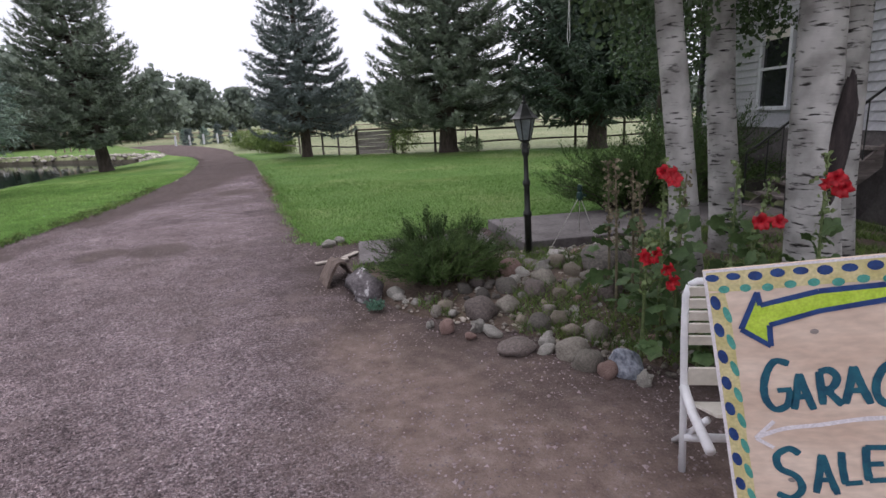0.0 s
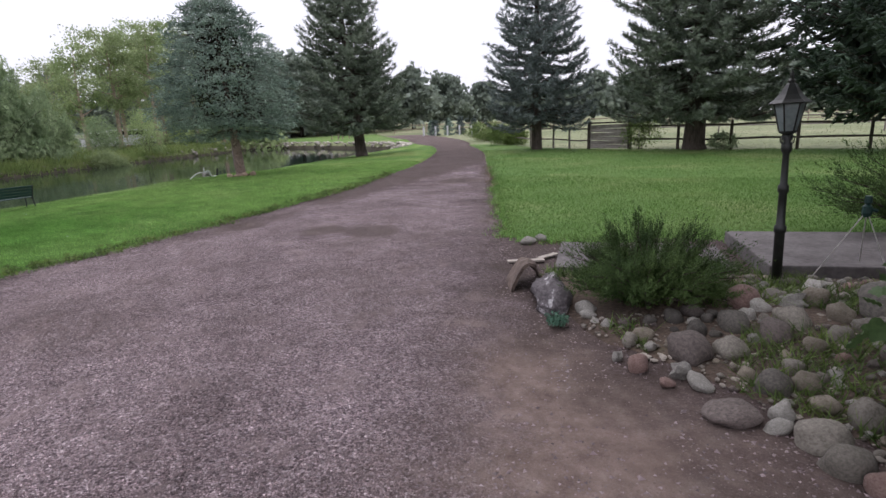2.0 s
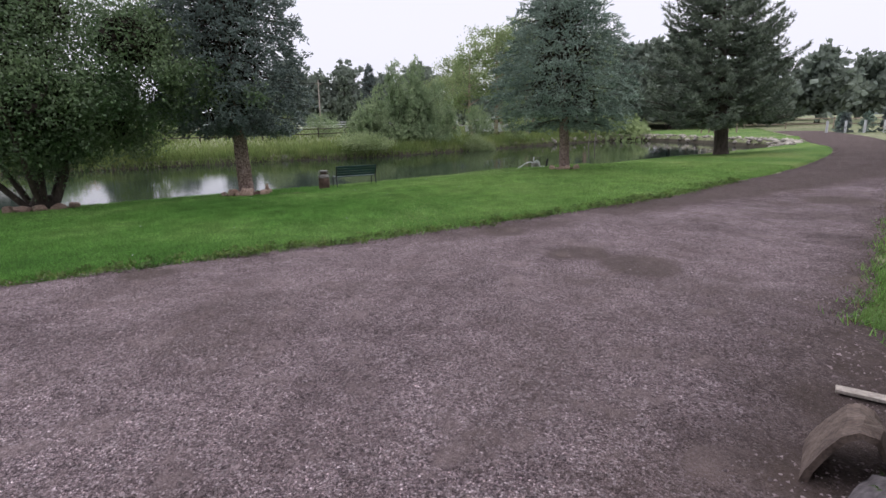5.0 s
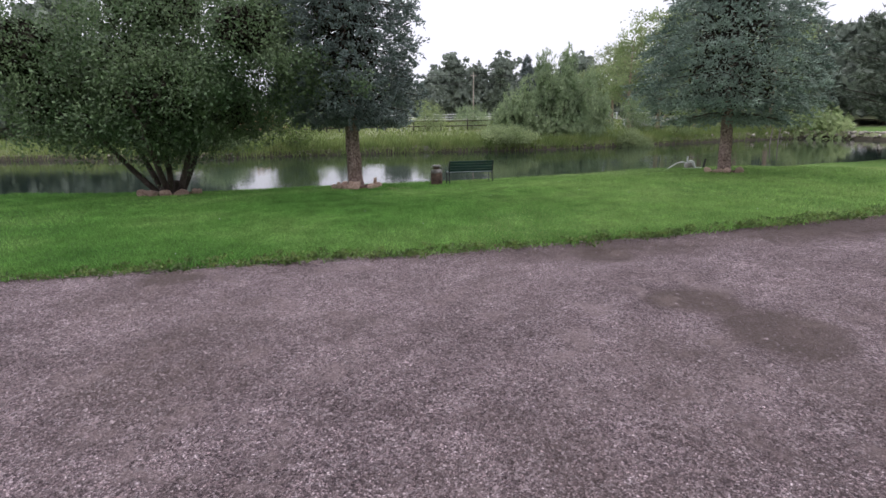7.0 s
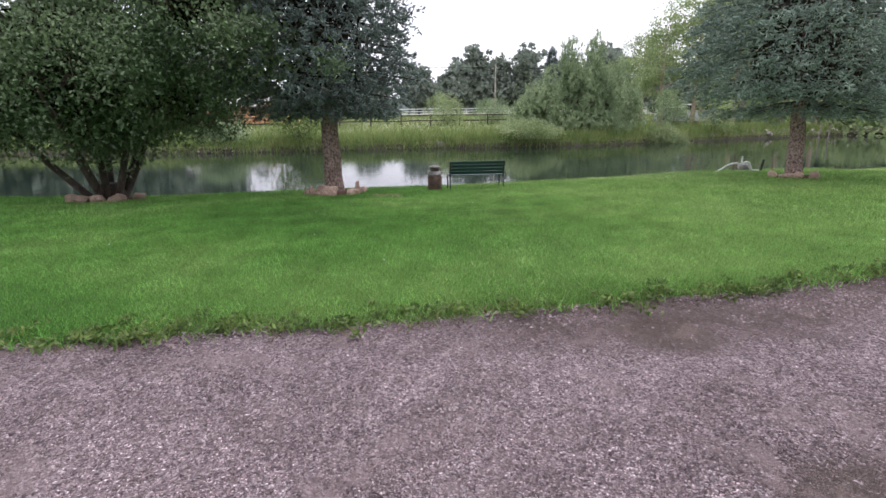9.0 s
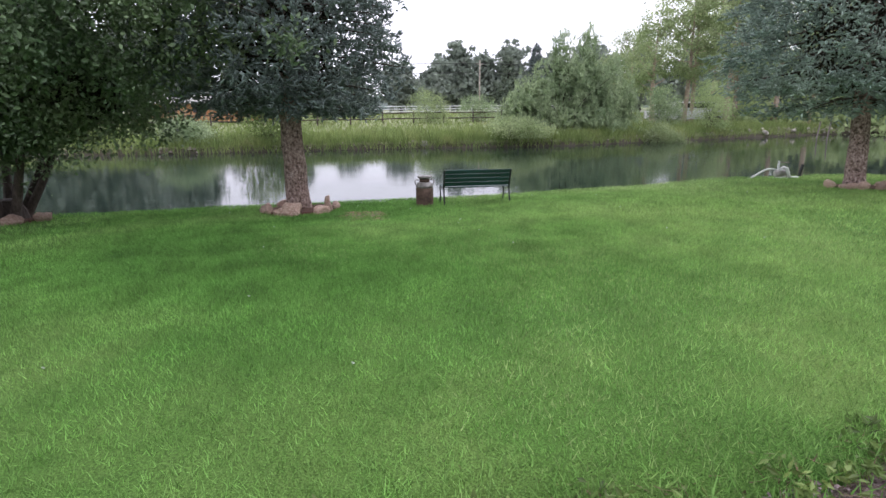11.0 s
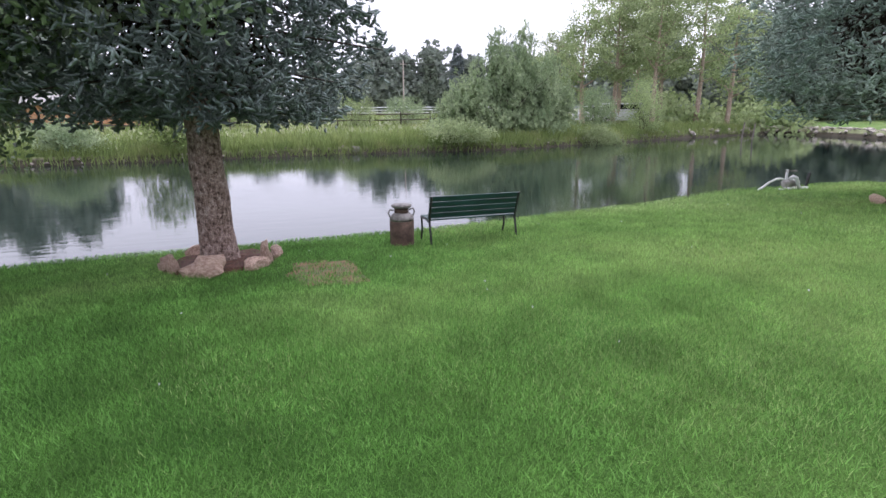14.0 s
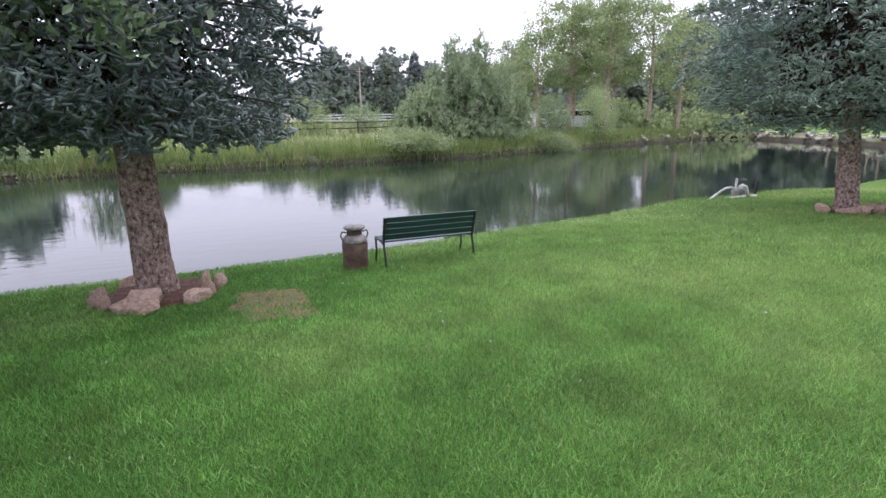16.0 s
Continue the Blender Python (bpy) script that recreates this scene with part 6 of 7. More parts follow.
def spray_bush(name, place, size, plumes, label, seed, lift=0.10, twigs=46, needle=0.052, width=0.010, twig_long=0.16, tufts=12):
    """A low evergreen of arching feathery plumes."""
    rng = np.random.default_rng(seed)
    bush = thing(name, (*place, level(*place) + lift), label, "shrub")
    rx, ry, rz = size
    bm = bmesh.new()
    base, way = [], []
    for k in range(plumes):
        a = rng.uniform(0, 6.283)
        e = rng.uniform(0.08, 1.35)
        d = np.array([math.cos(a) * math.cos(e) * rx, math.sin(a) * math.cos(e) * ry, (0.25 + 0.85 * math.sin(e)) * rz]) * rng.uniform(0.6, 1.28)
        u = np.linspace(0, 1, 7)[:, None]
        line = d * u + np.array([0, 0, 0.16 * rz]) * np.sin(u * 3.14) + rng.normal(size=3) * 0.06 * np.array([1, 1, 0]) * (1 - u) + np.array([0.12 * rx * math.cos(a), 0.12 * ry * math.sin(a), -0.08])
        tube(bm, [tuple(q) for q in line[::2]], [0.014, 0.010, 0.007, 0.003], 4, False)
        s = rng.uniform(0.25, 1.0, (twigs, 1))
        i = np.minimum((s * 6).astype(int)[:, 0], 5)
        q = line[i] + (line[i + 1] - line[i]) * (s * 6 - i[:, None]) + rng.normal(size=(twigs, 3)) * 0.022
        w = unit(d)[None] * 1.0 + rng.normal(size=(twigs, 3)) * 0.27 + np.array([0, 0, 0.35])
        base.append(q)
        way.append(w)
    base, way = np.concatenate(base), np.concatenate(way)
    v, f = needles(rng, base, way, twig_long * rng.uniform(0.6, 1.4, len(base)), tufts, needle, width)
    tagged(child("foliage", mesh_of("foliage", v, f, M["juniper"]), bush), kind="stuff")
    tagged(part("branching", bm, M["dark_bark"], bush), kind="stuff")
    return bush


spray_bush("juniper_bush", (-0.03, 5.9), (0.66, 0.58, 0.56), 120, "dark green feathery juniper at the edge of the bed", 81, twigs=50, needle=0.028, width=0.0062, twig_long=0.17, tufts=20)
spray_bush("juniper_bush", (3.35, 9.2), (1.35, 1.0, 1.0), 100, "large dark spreading juniper beside the slab", 82, twigs=44, twig_long=0.30, needle=0.05, width=0.012, tufts=14)
spray_bush("juniper_bush", (4.7, 9.9), (1.3, 1.1, 1.3), 80, "tall dark evergreen bush near the house", 83, twigs=40, twig_long=0.30, needle=0.05, width=0.013, tufts=13)
leafy((5.3, 11.6), [(0, 0, 1.0, 0.9, 0.9, 0.8), (0.3, -0.6, 0.7, 0.7, 0.7, 0.6)], M["apple_leaf"], 4500, 0.09, "dark leafy shrub against the house wall", 84, name="shrub", trunk=0.04, stems=5, clump=0.14, category="shrub")

# weathered log with bark, and loose boards
log = thing("weathered_log", (-1.0, 5.82, level(-1.0, 5.82) - 0.02), "weathered grey split log lying at the bed's corner", "log")
log.scale = (1.0, 1.0, 0.86)
bm = bmesh.new()
tube(bm, [(0.27, -0.44, 0.06), (0.24, -0.36, 0.09), (0.20, -0.24, 0.11), (0.14, -0.08, 0.13), (0.08, 0.08, 0.13), (0.03, 0.22, 0.10), (-0.02, 0.34, 0.06)], [0.09, 0.14, 0.165, 0.175, 0.165, 0.13, 0.07], 22)
for q in bm.verts:
    q.co += Vector((q.co.x - 0.14, 0, q.co.z - 0.1)).normalized() * (0.06 * noise.noise(q.co * 7) + 0.035 * noise.noise(q.co * 19) + 0.015 * noise.noise(q.co * 47))
part("trunk", bm, M["log_wood"], log, "grey weathered wood", True)
bark = thing("bark_slab", (-1.31, 5.86, level(-1.28, 5.89)), "curved hollow slab of brown bark standing on edge", "bark")
bark.scale = (1.2, 1.2, 1.08)
bm = bmesh.new()
arch = [(0.0, -0.04), (0.045, 0.09), (0.10, 0.19), (0.165, 0.275), (0.225, 0.30), (0.285, 0.255), (0.34, 0.17), (0.40, 0.06), (0.44, -0.05)]
rows = []
for depth in np.linspace(0, 0.34, 6):
    row = []
    for k, (u, z) in enumerate(arch):
        for skin in (1.0, 0.84):
            p = Vector((0.62 * (0.22 + (u - 0.22) * skin) - 0.42 * depth, 0.78 * (0.22 + (u - 0.22) * skin) + 0.9 * depth, z * skin * (1 - 0.55 * depth)))
            row.append(bm.verts.new(p + Vector((0.5, 0.3, 1)) * (0.035 * noise.noise(p * 8) + 0.02 * noise.noise(p * 27))))
    rows.append(row)
for a, b in zip(rows, rows[1:]):
    for k in range(len(arch) - 1):
        bm.faces.new((a[2 * k], a[2 * k + 2], b[2 * k + 2], b[2 * k]))
        bm.faces.new((a[2 * k + 1], b[2 * k + 1], b[2 * k + 3], a[2 * k + 3]))
for row in (rows[0], rows[-1]):
    for k in range(len(arch) - 1):
        bm.faces.new((row[2 * k], row[2 * k + 1], row[2 * k + 3], row[2 * k + 2]))
bmesh.ops.recalc_face_normals(bm, faces=bm.faces)
part("bark", bm, M["grey_bark"], bark)
for x, y, a, w in ((-1.45, 7.05, 25, 0.45), (-1.25, 7.36, 64, 0.34)):
    bm = bmesh.new()
    box(bm, (w, 0.085, 0.022), bevel=0.005)
    me = bpy.data.meshes.new("loose_board")
    bm.to_mesh(me)
    bm.free()
    me.materials.append(M["dry_board"])
    ob = new("loose_board", me)
    ob.matrix_basis = pose(x, y, level(x, y) + 0.05, 0, 0, a)
    tagged(ob, "short pale wooden board lying on the gravel edge", "board", "loose boards")

M["sage"] = surface("blue_green_weed", [(0.35, (0.07, 0.16, 0.11)), (0.65, (0.14, 0.27, 0.19))], 9, rough=0.6, island=0.3, translucent=0.2)
leafy((-0.66, 5.13), [(0, 0, 0.07, 0.075, 0.075, 0.055)], M["sage"], 420, 0.035, "small blue-green weed growing beside the log", 87, name="weed_plant", trunk=0.006, stems=3, clump=0.02, category="weed")

# aspens
def aspen(place, lean, r, label, seed, crown=True, scar=False, hanging=(), cord=None):
    tree = thing("aspen_tree", (*place, level(*place) + 0.08), label, "tree", "aspens")
    bm = bmesh.new()
    zs = np.linspace(0, 7.5, 16)
    pts = [(lean[0] * z + 0.03 * math.sin(z * 1.3 + seed), lean[1] * z + 0.03 * math.cos(z * 1.1 + seed), z - 0.1) for z in zs]
    trunk_mesh(bm, pts, [r * (1.2 if i == 0 else 1.04 if i == 1 else 1 - 0.04 * i) for i in range(16)], 18, seed, 0.10)
    trunk = part("trunk", bm, M["aspen"], tree, smooth=True)
    if scar:
        bm = bmesh.new()
        bmesh.ops.create_icosphere(bm, subdivisions=3, radius=1)
        for q in bm.verts:
            q.co *= 1 + 0.25 * noise.noise(q.co * 3)
            q.co = Vector((q.co.x * 0.075 + 0.03 * math.sin(q.co.z * 2.0), q.co.y * 0.05, q.co.z * 0.48))
        bmesh.ops.translate(bm, verts=bm.verts, vec=(lean[0] * 1.5 + r * 0.22, lean[1] * 1.5 - r * 0.86, 1.47))
        part("bark_scar", bm, M["scar"], trunk, "dark healed bark scar", True)
    if cord:
        x, y = cord[0] - place[0], cord[1] - place[1]
        bm = bmesh.new()
        tube(bm, [(x + 0.06, y, 3.5), (x + 0.02, y, 2.75), (x + 0.005, y, 2.40), (x + 0.015, y, 2.33), (x + 0.028, y, 2.40), (x + 0.022, y, 2.8)], 0.003, 5)
        part("cord", bm, M["white_pvc"], tree, "pale looped cord hanging from a twig")
    rng = np.random.default_rng(int(seed))
    bm = bmesh.new()
    for k in range(7):
        z = 3.0 + 0.55 * k
        a = rng.uniform(0, 6.28)
        tube(bm, [(lean[0] * z, lean[1] * z, z), (lean[0] * z + math.cos(a) * 0.8, lean[1] * z + math.sin(a) * 0.8, z + 0.3), (lean[0] * z + math.cos(a) * 1.7, lean[1] * z + math.sin(a) * 1.7, z + 0.2)], [0.05, 0.03, 0.008], 6, False)
    for x, y, z, spread_out, count in hanging:
        x, y = x - place[0], y - place[1]
        tube(bm, [(lean[0] * 4, lean[1] * 4, 4.0), (x * 0.8, y * 0.8, 3.7), (x, y, z + 0.3), (x + 0.02, y, z - spread_out)], [0.03, 0.016, 0.008, 0.003], 5, False)
    part("limb", bm, M["aspen"], tree)
    c = rng.normal(size=(6200, 3)) * [1.5, 1.5, 1.0] + [lean[0] * 5, lean[1] * 5, 5.3]
    c = c[c[:, 2] > 3.25]
    v, f = leaves(rng, c, 0.15, 0.85, 0.6)
    for x, y, z, spread_out, count in hanging:
        q = rng.normal(size=(count, 3)) * [spread_out, spread_out, spread_out * 1.3] + [x - place[0], y - place[1], z]
        v2, f2 = leaves(rng, q, 0.062, 0.85, 0.6)
        v, f = np.concatenate([v, v2]), np.concatenate([f, f2 + len(v)])
    child("crown", mesh_of("crown", v, f, M["aspen_leaf"]), tree)


aspen((2.36, 4.95), (-0.11, -0.015), 0.138, "white-barked aspen with dark dashes in the flower bed", 1.0, hanging=((1.5, 5.0, 2.70, 0.12, 260), (1.82, 5.2, 2.78, 0.12, 170), (1.2, 5.0, 3.05, 0.1, 90)), cord=(1.2, 5.0))
aspen((3.32, 6.1), (-0.07, 0.0), 0.17, "shaded grey-white aspen trunk near the house", 2.0, hanging=((3.44, 6.2, 2.66, 0.14, 230), (3.68, 6.2, 2.75, 0.17, 330), (2.68, 5.7, 2.70, 0.13, 220), (3.9, 6.4, 2.95, 0.16, 230)))
aspen((3.07, 4.25), (-0.06, -0.01), 0.20, "thick white aspen trunk with a dark bark scar", 3.0, scar=True)
aspen((3.78, 4.95), (-0.04, 0.0), 0.165, "grey-white aspen standing behind a thicker trunk", 4.0)
leafy((4.9, 12.4), [(0, -0.6, 3.2, 1.0, 1.0, 1.1), (0.2, -0.5, 5.0, 1.4, 1.4, 1.3)], M["aspen_leaf"], 9000, 0.1, "dark leafy tree at the corner of the house", 85, name="yard_tree", trunk=0.1, clump=0.2)


# hollyhocks
def hollyhock(place, high, blooms, label, seed, leafy_low=26, stem="stalk"):
    rng = np.random.default_rng(seed)
    plant = thing("hollyhock", (*place, level(*place) + 0.14), label, "flower", "hollyhocks")
    bend = rng.normal(size=2) * 0.05
    bm = bmesh.new()
    tube(bm, [(0, 0, -0.1), (bend[0] * 0.4, bend[1] * 0.4, high * 0.5), (bend[0], bend[1], high)], [0.014, 0.011, 0.006], 6)
    part("stalk", bm, M[stem], plant)
    c = [(bend[0] * s + rng.normal() * 0.022, bend[1] * s + rng.normal() * 0.022, high * s) for s in rng.uniform(0.5, 1.02, 90)]
    v, f = leaves(rng, np.array(c), 0.04, 0.8)
    tagged(child("bud_spike", mesh_of("bud_spike", v, f, M[stem]), plant), kind="stuff")
    for k, (dx, dz) in enumerate(blooms):
        bm = bmesh.new()
        size = rng.uniform(0.045, 0.06)
        rows = []
        for i in range(4):
            rr = (0.1, 0.5, 0.85, 1.0)[i] * size
            rows.append([bm.verts.new((rr * math.cos(a) * (1 + 0.13 * math.sin(5 * a + k) + 0.06 * math.sin(11 * a)), -0.035 * (0.2, 0.6, 0.8, 0.7)[i] - 0.011 * math.sin(7 * a + k) * (i > 1) * (i - 1), rr * math.sin(a) * (1 + 0.13 * math.sin(5 * a + k) + 0.06 * math.sin(11 * a)))) for a in np.linspace(0, 6.283, 20, endpoint=False)])
        for a, b in zip(rows, rows[1:]):
            for j in range(20):
                bm.faces.new((a[j], a[(j + 1) % 20], b[(j + 1) % 20], b[j]))
        bm.faces.new(rows[0])
        bmesh.ops.rotate(bm, verts=bm.verts, matrix=Euler((rng.uniform(-0.4, 0.3), 0, rng.uniform(-0.5, 0.9))).to_matrix())
        bmesh.ops.translate(bm, verts=bm.verts, vec=(bend[0] + dx, -0.03 + bend[1], high * 0 + dz))
        part("bloom", bm, M["petal"], plant, "red open hollyhock bloom", True)
    for k in range(leafy_low):
        s = rng.uniform(0.06, 0.75) ** 1.1
        a = rng.uniform(0, 6.283)
        out = rng.uniform(0.08, 0.30) * (1.15 - s)
        size = rng.uniform(0.04, 0.085) * (1.2 - 0.6 * s)
        bm = bmesh.new()
        centre = bm.verts.new((0, 0, 0.01))
        edge = [bm.verts.new((size * (1 + 0.16 * math.cos(5 * b)) * math.cos(b), size * (1 + 0.16 * math.cos(5 * b)) * math.sin(b), -0.02 * (1 + math.cos(10 * b)) * size * 10 * 0.5)) for b in np.linspace(0, 6.283, 20, endpoint=False)]
        for j in range(20):
            bm.faces.new((centre, edge[j], edge[(j + 1) % 20]))
        bmesh.ops.rotate(bm, verts=bm.verts, matrix=Euler((rng.normal() * 0.5 + 0.5, rng.normal() * 0.5, a)).to_matrix())
        bmesh.ops.translate(bm, verts=bm.verts, vec=(bend[0] * s + out * math.cos(a), bend[1] * s + out * math.sin(a), high * s))
        part("leaf", bm, M["hollyhock_leaf"], plant, smooth=True)


hollyhock((1.60, 3.78), 1.35, [(-0.03, 1.28), (0.05, 1.22), (0.02, 1.26)], "tall hollyhock with red blooms and budded stalk", 1, 12)
hollyhock((1.42, 3.62), 0.9, [(-0.05, 0.72), (0.02, 0.74), (0.12, 0.64), (0.15, 0.54)], "hollyhock with several low red blooms", 2, 18)
hollyhock((2.05, 3.58), 1.25, [(-0.06, 0.98), (0.05, 0.97)], "hollyhock with a pair of red blooms", 3, 40)
hollyhock((2.42, 3.3), 1.4, [(-0.04, 1.24), (0.04, 1.26), (0.08, 1.2)], "tall hollyhock with bright red blooms", 4, 40)
hollyhock((1.78, 3.9), 1.25, [], "budded hollyhock stalk without blooms", 5)
hollyhock((2.15, 3.85), 1.3, [], "slender budded hollyhock stalk", 6)
hollyhock((1.7, 3.35), 0.6, [], "low leafy hollyhock with broad leaves", 7, 22)
hollyhock((2.1, 3.05), 0.62, [], "low hollyhock with broad green leaves", 8, 44)
hollyhock((1.9, 3.35), 0.7, [], "broad-leaved low hollyhock by the chair", 11, 30)
hollyhock((2.5, 3.6), 0.6, [], "low leafy hollyhock in front of the aspen", 12, 40)
hollyhock((2.75, 3.3), 0.7, [], "leafy hollyhock behind the sign board", 14, 40)
hollyhock((1.5, 4.4), 1.3, [], "dry brownish hollyhock stalk", 9, 14, "dry_stalk")
hollyhock((1.75, 4.7), 1.2, [], "dry seeding hollyhock stalk by the aspen", 10, 14, "dry_stalk")
hollyhock((1.62, 4.15), 1.15, [], "short dry hollyhock stalk with brown seed heads", 15, 10, "dry_stalk")
hollyhock((1.58, 4.85), 1.25, [], "dry brown hollyhock stalk among others", 16, 10, "dry_stalk")
hollyhock((1.95, 4.3), 1.2, [], "leaning dry hollyhock stalk before the aspen", 17, 12, "dry_stalk")

# white folding chair
chair = thing("folding_chair", (1.43, 2.42, -0.16), "white plastic folding chair with cream slats on dirt", "chair", turn=-8)
for s in (-1, 1):
    x = s * 0.24
    bm = bmesh.new()
    tube(bm, [(x, -0.03, 0.0), (x, 0.0, 0.35), (x, 0.06, 0.75), (x * 0.98, 0.09, 0.96), (x * 0.9, 0.10, 1.01)], 0.019, 8)
    part("back_leg", bm, M["resin"], chair, smooth=True)
    bm = bmesh.new()
    tube(bm, [(x * 0.85, 0.30, 0.0), (x * 0.85, -0.05, 0.30), (x * 0.85, -0.22, 0.46)], 0.017, 8)
    part("front_leg", bm, M["resin"], chair, smooth=True)
    bm = bmesh.new()
    tube(bm, [(x, 0.02, 0.50), (x, -0.12, 0.44), (x, -0.38, 0.40)], 0.024, 8)
    part("seat_rail", bm, M["resin"], chair, smooth=True)
bm = bmesh.new()
tube(bm, [(-0.216, 0.10, 1.01), (-0.18, 0.105, 1.03), (0.18, 0.105, 1.03), (0.216, 0.10, 1.01)], 0.019, 8)
part("top_rail", bm, M["resin"], chair, smooth=True)
for k in range(5):
    bm = bmesh.new()
    box(bm, (0.45, 0.016, 0.052), (0, 0.085 - 0.011 * k, 0.985 - 0.06 * k), (10, 0, 0), bevel=0.004)
    part("back_slat", bm, M["cream_slat"], chair)
bm = bmesh.new()
box(bm, (0.45, 0.016, 0.10), (0, 0.02, 0.56), (8, 0, 0), bevel=0.004)
part("lower_panel", bm, M["cream_slat"], chair)
for k in range(6):
    bm = bmesh.new()
    box(bm, (0.44, 0.055, 0.016), (0, -0.05 - 0.058 * k, 0.445 + 0.022 * k), (-20, 0, 0), bevel=0.004)
    part("seat_slat", bm, M["cream_slat"], chair)
bm = bmesh.new()
tube(bm, [(-0.24, -0.02, 0.24), (0.24, -0.02, 0.24)], 0.022, 8)
part("stretcher", bm, M["resin"], chair, smooth=True)

# painted plywood board
across, upward = Vector((0.8870, -0.4254, 0.1794)), Vector((-0.164, 0.073, 0.984))
across = (across - upward * across.dot(upward)).normalized()
upward.normalize()
facing = across.cross(upward)
sign = thing("garage_sale_sign", (0, 0, 0), "painted plywood sign board leaning on a white chair", "sign")
sign.matrix_basis = Matrix.Translation((0.992, 1.964, 1.105)) @ Matrix((across, upward, facing)).transposed().to_4x4()
SIDE = 1.215
part("board", box(bmesh.new(), (SIDE, SIDE, 0.016), (SIDE / 2, -SIDE / 2, -0.009), bevel=0.002), M["plywood"], sign)


def ribbon(points, wide, lift, taper=False):
    """A brush stroke on the board (across, down)."""
    bm = bmesh.new()
    pts = [Vector((x, -y, lift)) for x, y in smooth_loop(points, 5, False)] if len(points) > 2 else [Vector((x, -y, lift)) for x, y in points]
    sides = []
    for i, p in enumerate(pts):
        d = (pts[min(i + 1, len(pts) - 1)] - pts[max(i - 1, 0)]).normalized()
        w = wide * 0.5 * (1 + 0.18 * noise.noise((p.x * 40, p.y * 40, 0))) * (0.8 if i in (0, len(pts) - 1) else 1)
        n = Vector((-d.y, d.x, 0)) * w
        sides.append((bm.verts.new(p + n), bm.verts.new(p - n)))
    for a, b in zip(sides, sides[1:]):
        bm.faces.new((a[0], b[0], b[1], a[1]))
    bmesh.ops.recalc_face_normals(bm, faces=bm.faces)
    return bm


def letter(glyph, x, y, w, h, wide, lift, material, parent):
    """Brush letters of a few strokes."""
    strokes = {"G": [[(1, 0.05), (0.5, 0.0), (0.12, 0.35), (0.05, 0.75), (0.35, 1.0), (0.8, 0.9), (0.95, 0.6)], [(0.5, 0.6), (1.0, 0.58)]],
               "A": [[(0, 1), (0.25, 0.5), (0.45, 0)], [(0.45, 0), (0.7, 0.5), (1, 1)], [(0.2, 0.65), (0.85, 0.62)]],
               "R": [[(0.05, 1), (0.02, 0.5), (0.0, 0.02)], [(0, 0.04), (0.5, -0.02), (0.85, 0.2), (0.55, 0.5), (0.08, 0.55)], [(0.3, 0.55), (0.6, 0.75), (1, 1)]],
               "E": [[(0.05, 0), (0.0, 0.5), (0.05, 1)], [(0.02, 0.02), (0.95, 0)], [(0.0, 0.5), (0.75, 0.47)], [(0.05, 0.98), (1, 0.92)]],
               "S": [[(0.95, 0.1), (0.6, 0.0), (0.15, 0.15), (0.2, 0.4), (0.75, 0.55), (0.9, 0.8), (0.5, 1.0), (0.0, 0.92)]],
               "L": [[(0.05, 0), (0.02, 0.5), (0.1, 1)], [(0.06, 0.98), (0.95, 0.9)]]}
    bm = bmesh.new()
    for k, s in enumerate(strokes[glyph]):
        piece = ribbon([(x + a * w, y + b * h) for a, b in s], wide, lift + 0.0006 * k)
        tmp = bpy.data.meshes.new("tmp")
        piece.to_mesh(tmp)
        piece.free()
        bm.from_mesh(tmp)
        bpy.data.meshes.remove(tmp)
    part("letter", bm, material, parent, "painted letter " + glyph)


part("yellow_border", ribbon([(0.0, 0.045), (0.6, 0.045), (SIDE, 0.045)], 0.088, 0.0006), M["yellow_paint"], sign, "yellow painted border")
part("yellow_border", ribbon([(0.038, 0.09), (0.04, 0.6), (0.038, SIDE)], 0.072, 0.0006), M["yellow_paint"], sign, "yellow painted border")
part("white_edge", ribbon([(0.006, 0.0), (0.006, 0.6), (0.006, SIDE)], 0.012, 0.0011), M["chalk_paint"], sign, "white painted board edge")
part("white_edge", ribbon([(0.012, 0.005), (0.6, 0.005), (SIDE, 0.005)], 0.010, 0.0011), M["chalk_paint"], sign, "white painted board edge")
for kx, ky in ((0.335, 0.262), (0.80, 0.47), (0.21, 0.87)):
    bm = bmesh.new()
    bmesh.ops.create_circle(bm, cap_ends=True, segments=14, radius=0.011, matrix=pose(kx, -ky, 0.0008) @ Matrix.Diagonal((1.25, 0.9, 1, 1)))
    part("knot", bm, M["old_wood"], sign, "dark knot in the plywood")
rnd = random.Random(4)


def dot(x, y, rx, ry, material, turn=0.0):
    bm = bmesh.new()
    ring_v = [bm.verts.new((x + rx * math.cos(a) * math.cos(turn) - ry * math.sin(a) * math.sin(turn), -y + rx * math.cos(a) * math.sin(turn) + ry * math.sin(a) * math.cos(turn), 0.0016)) for a in np.linspace(0, 6.283, 12, endpoint=False)]
    bm.faces.new(ring_v)
    part("dot", bm, material, sign, "painted dot")


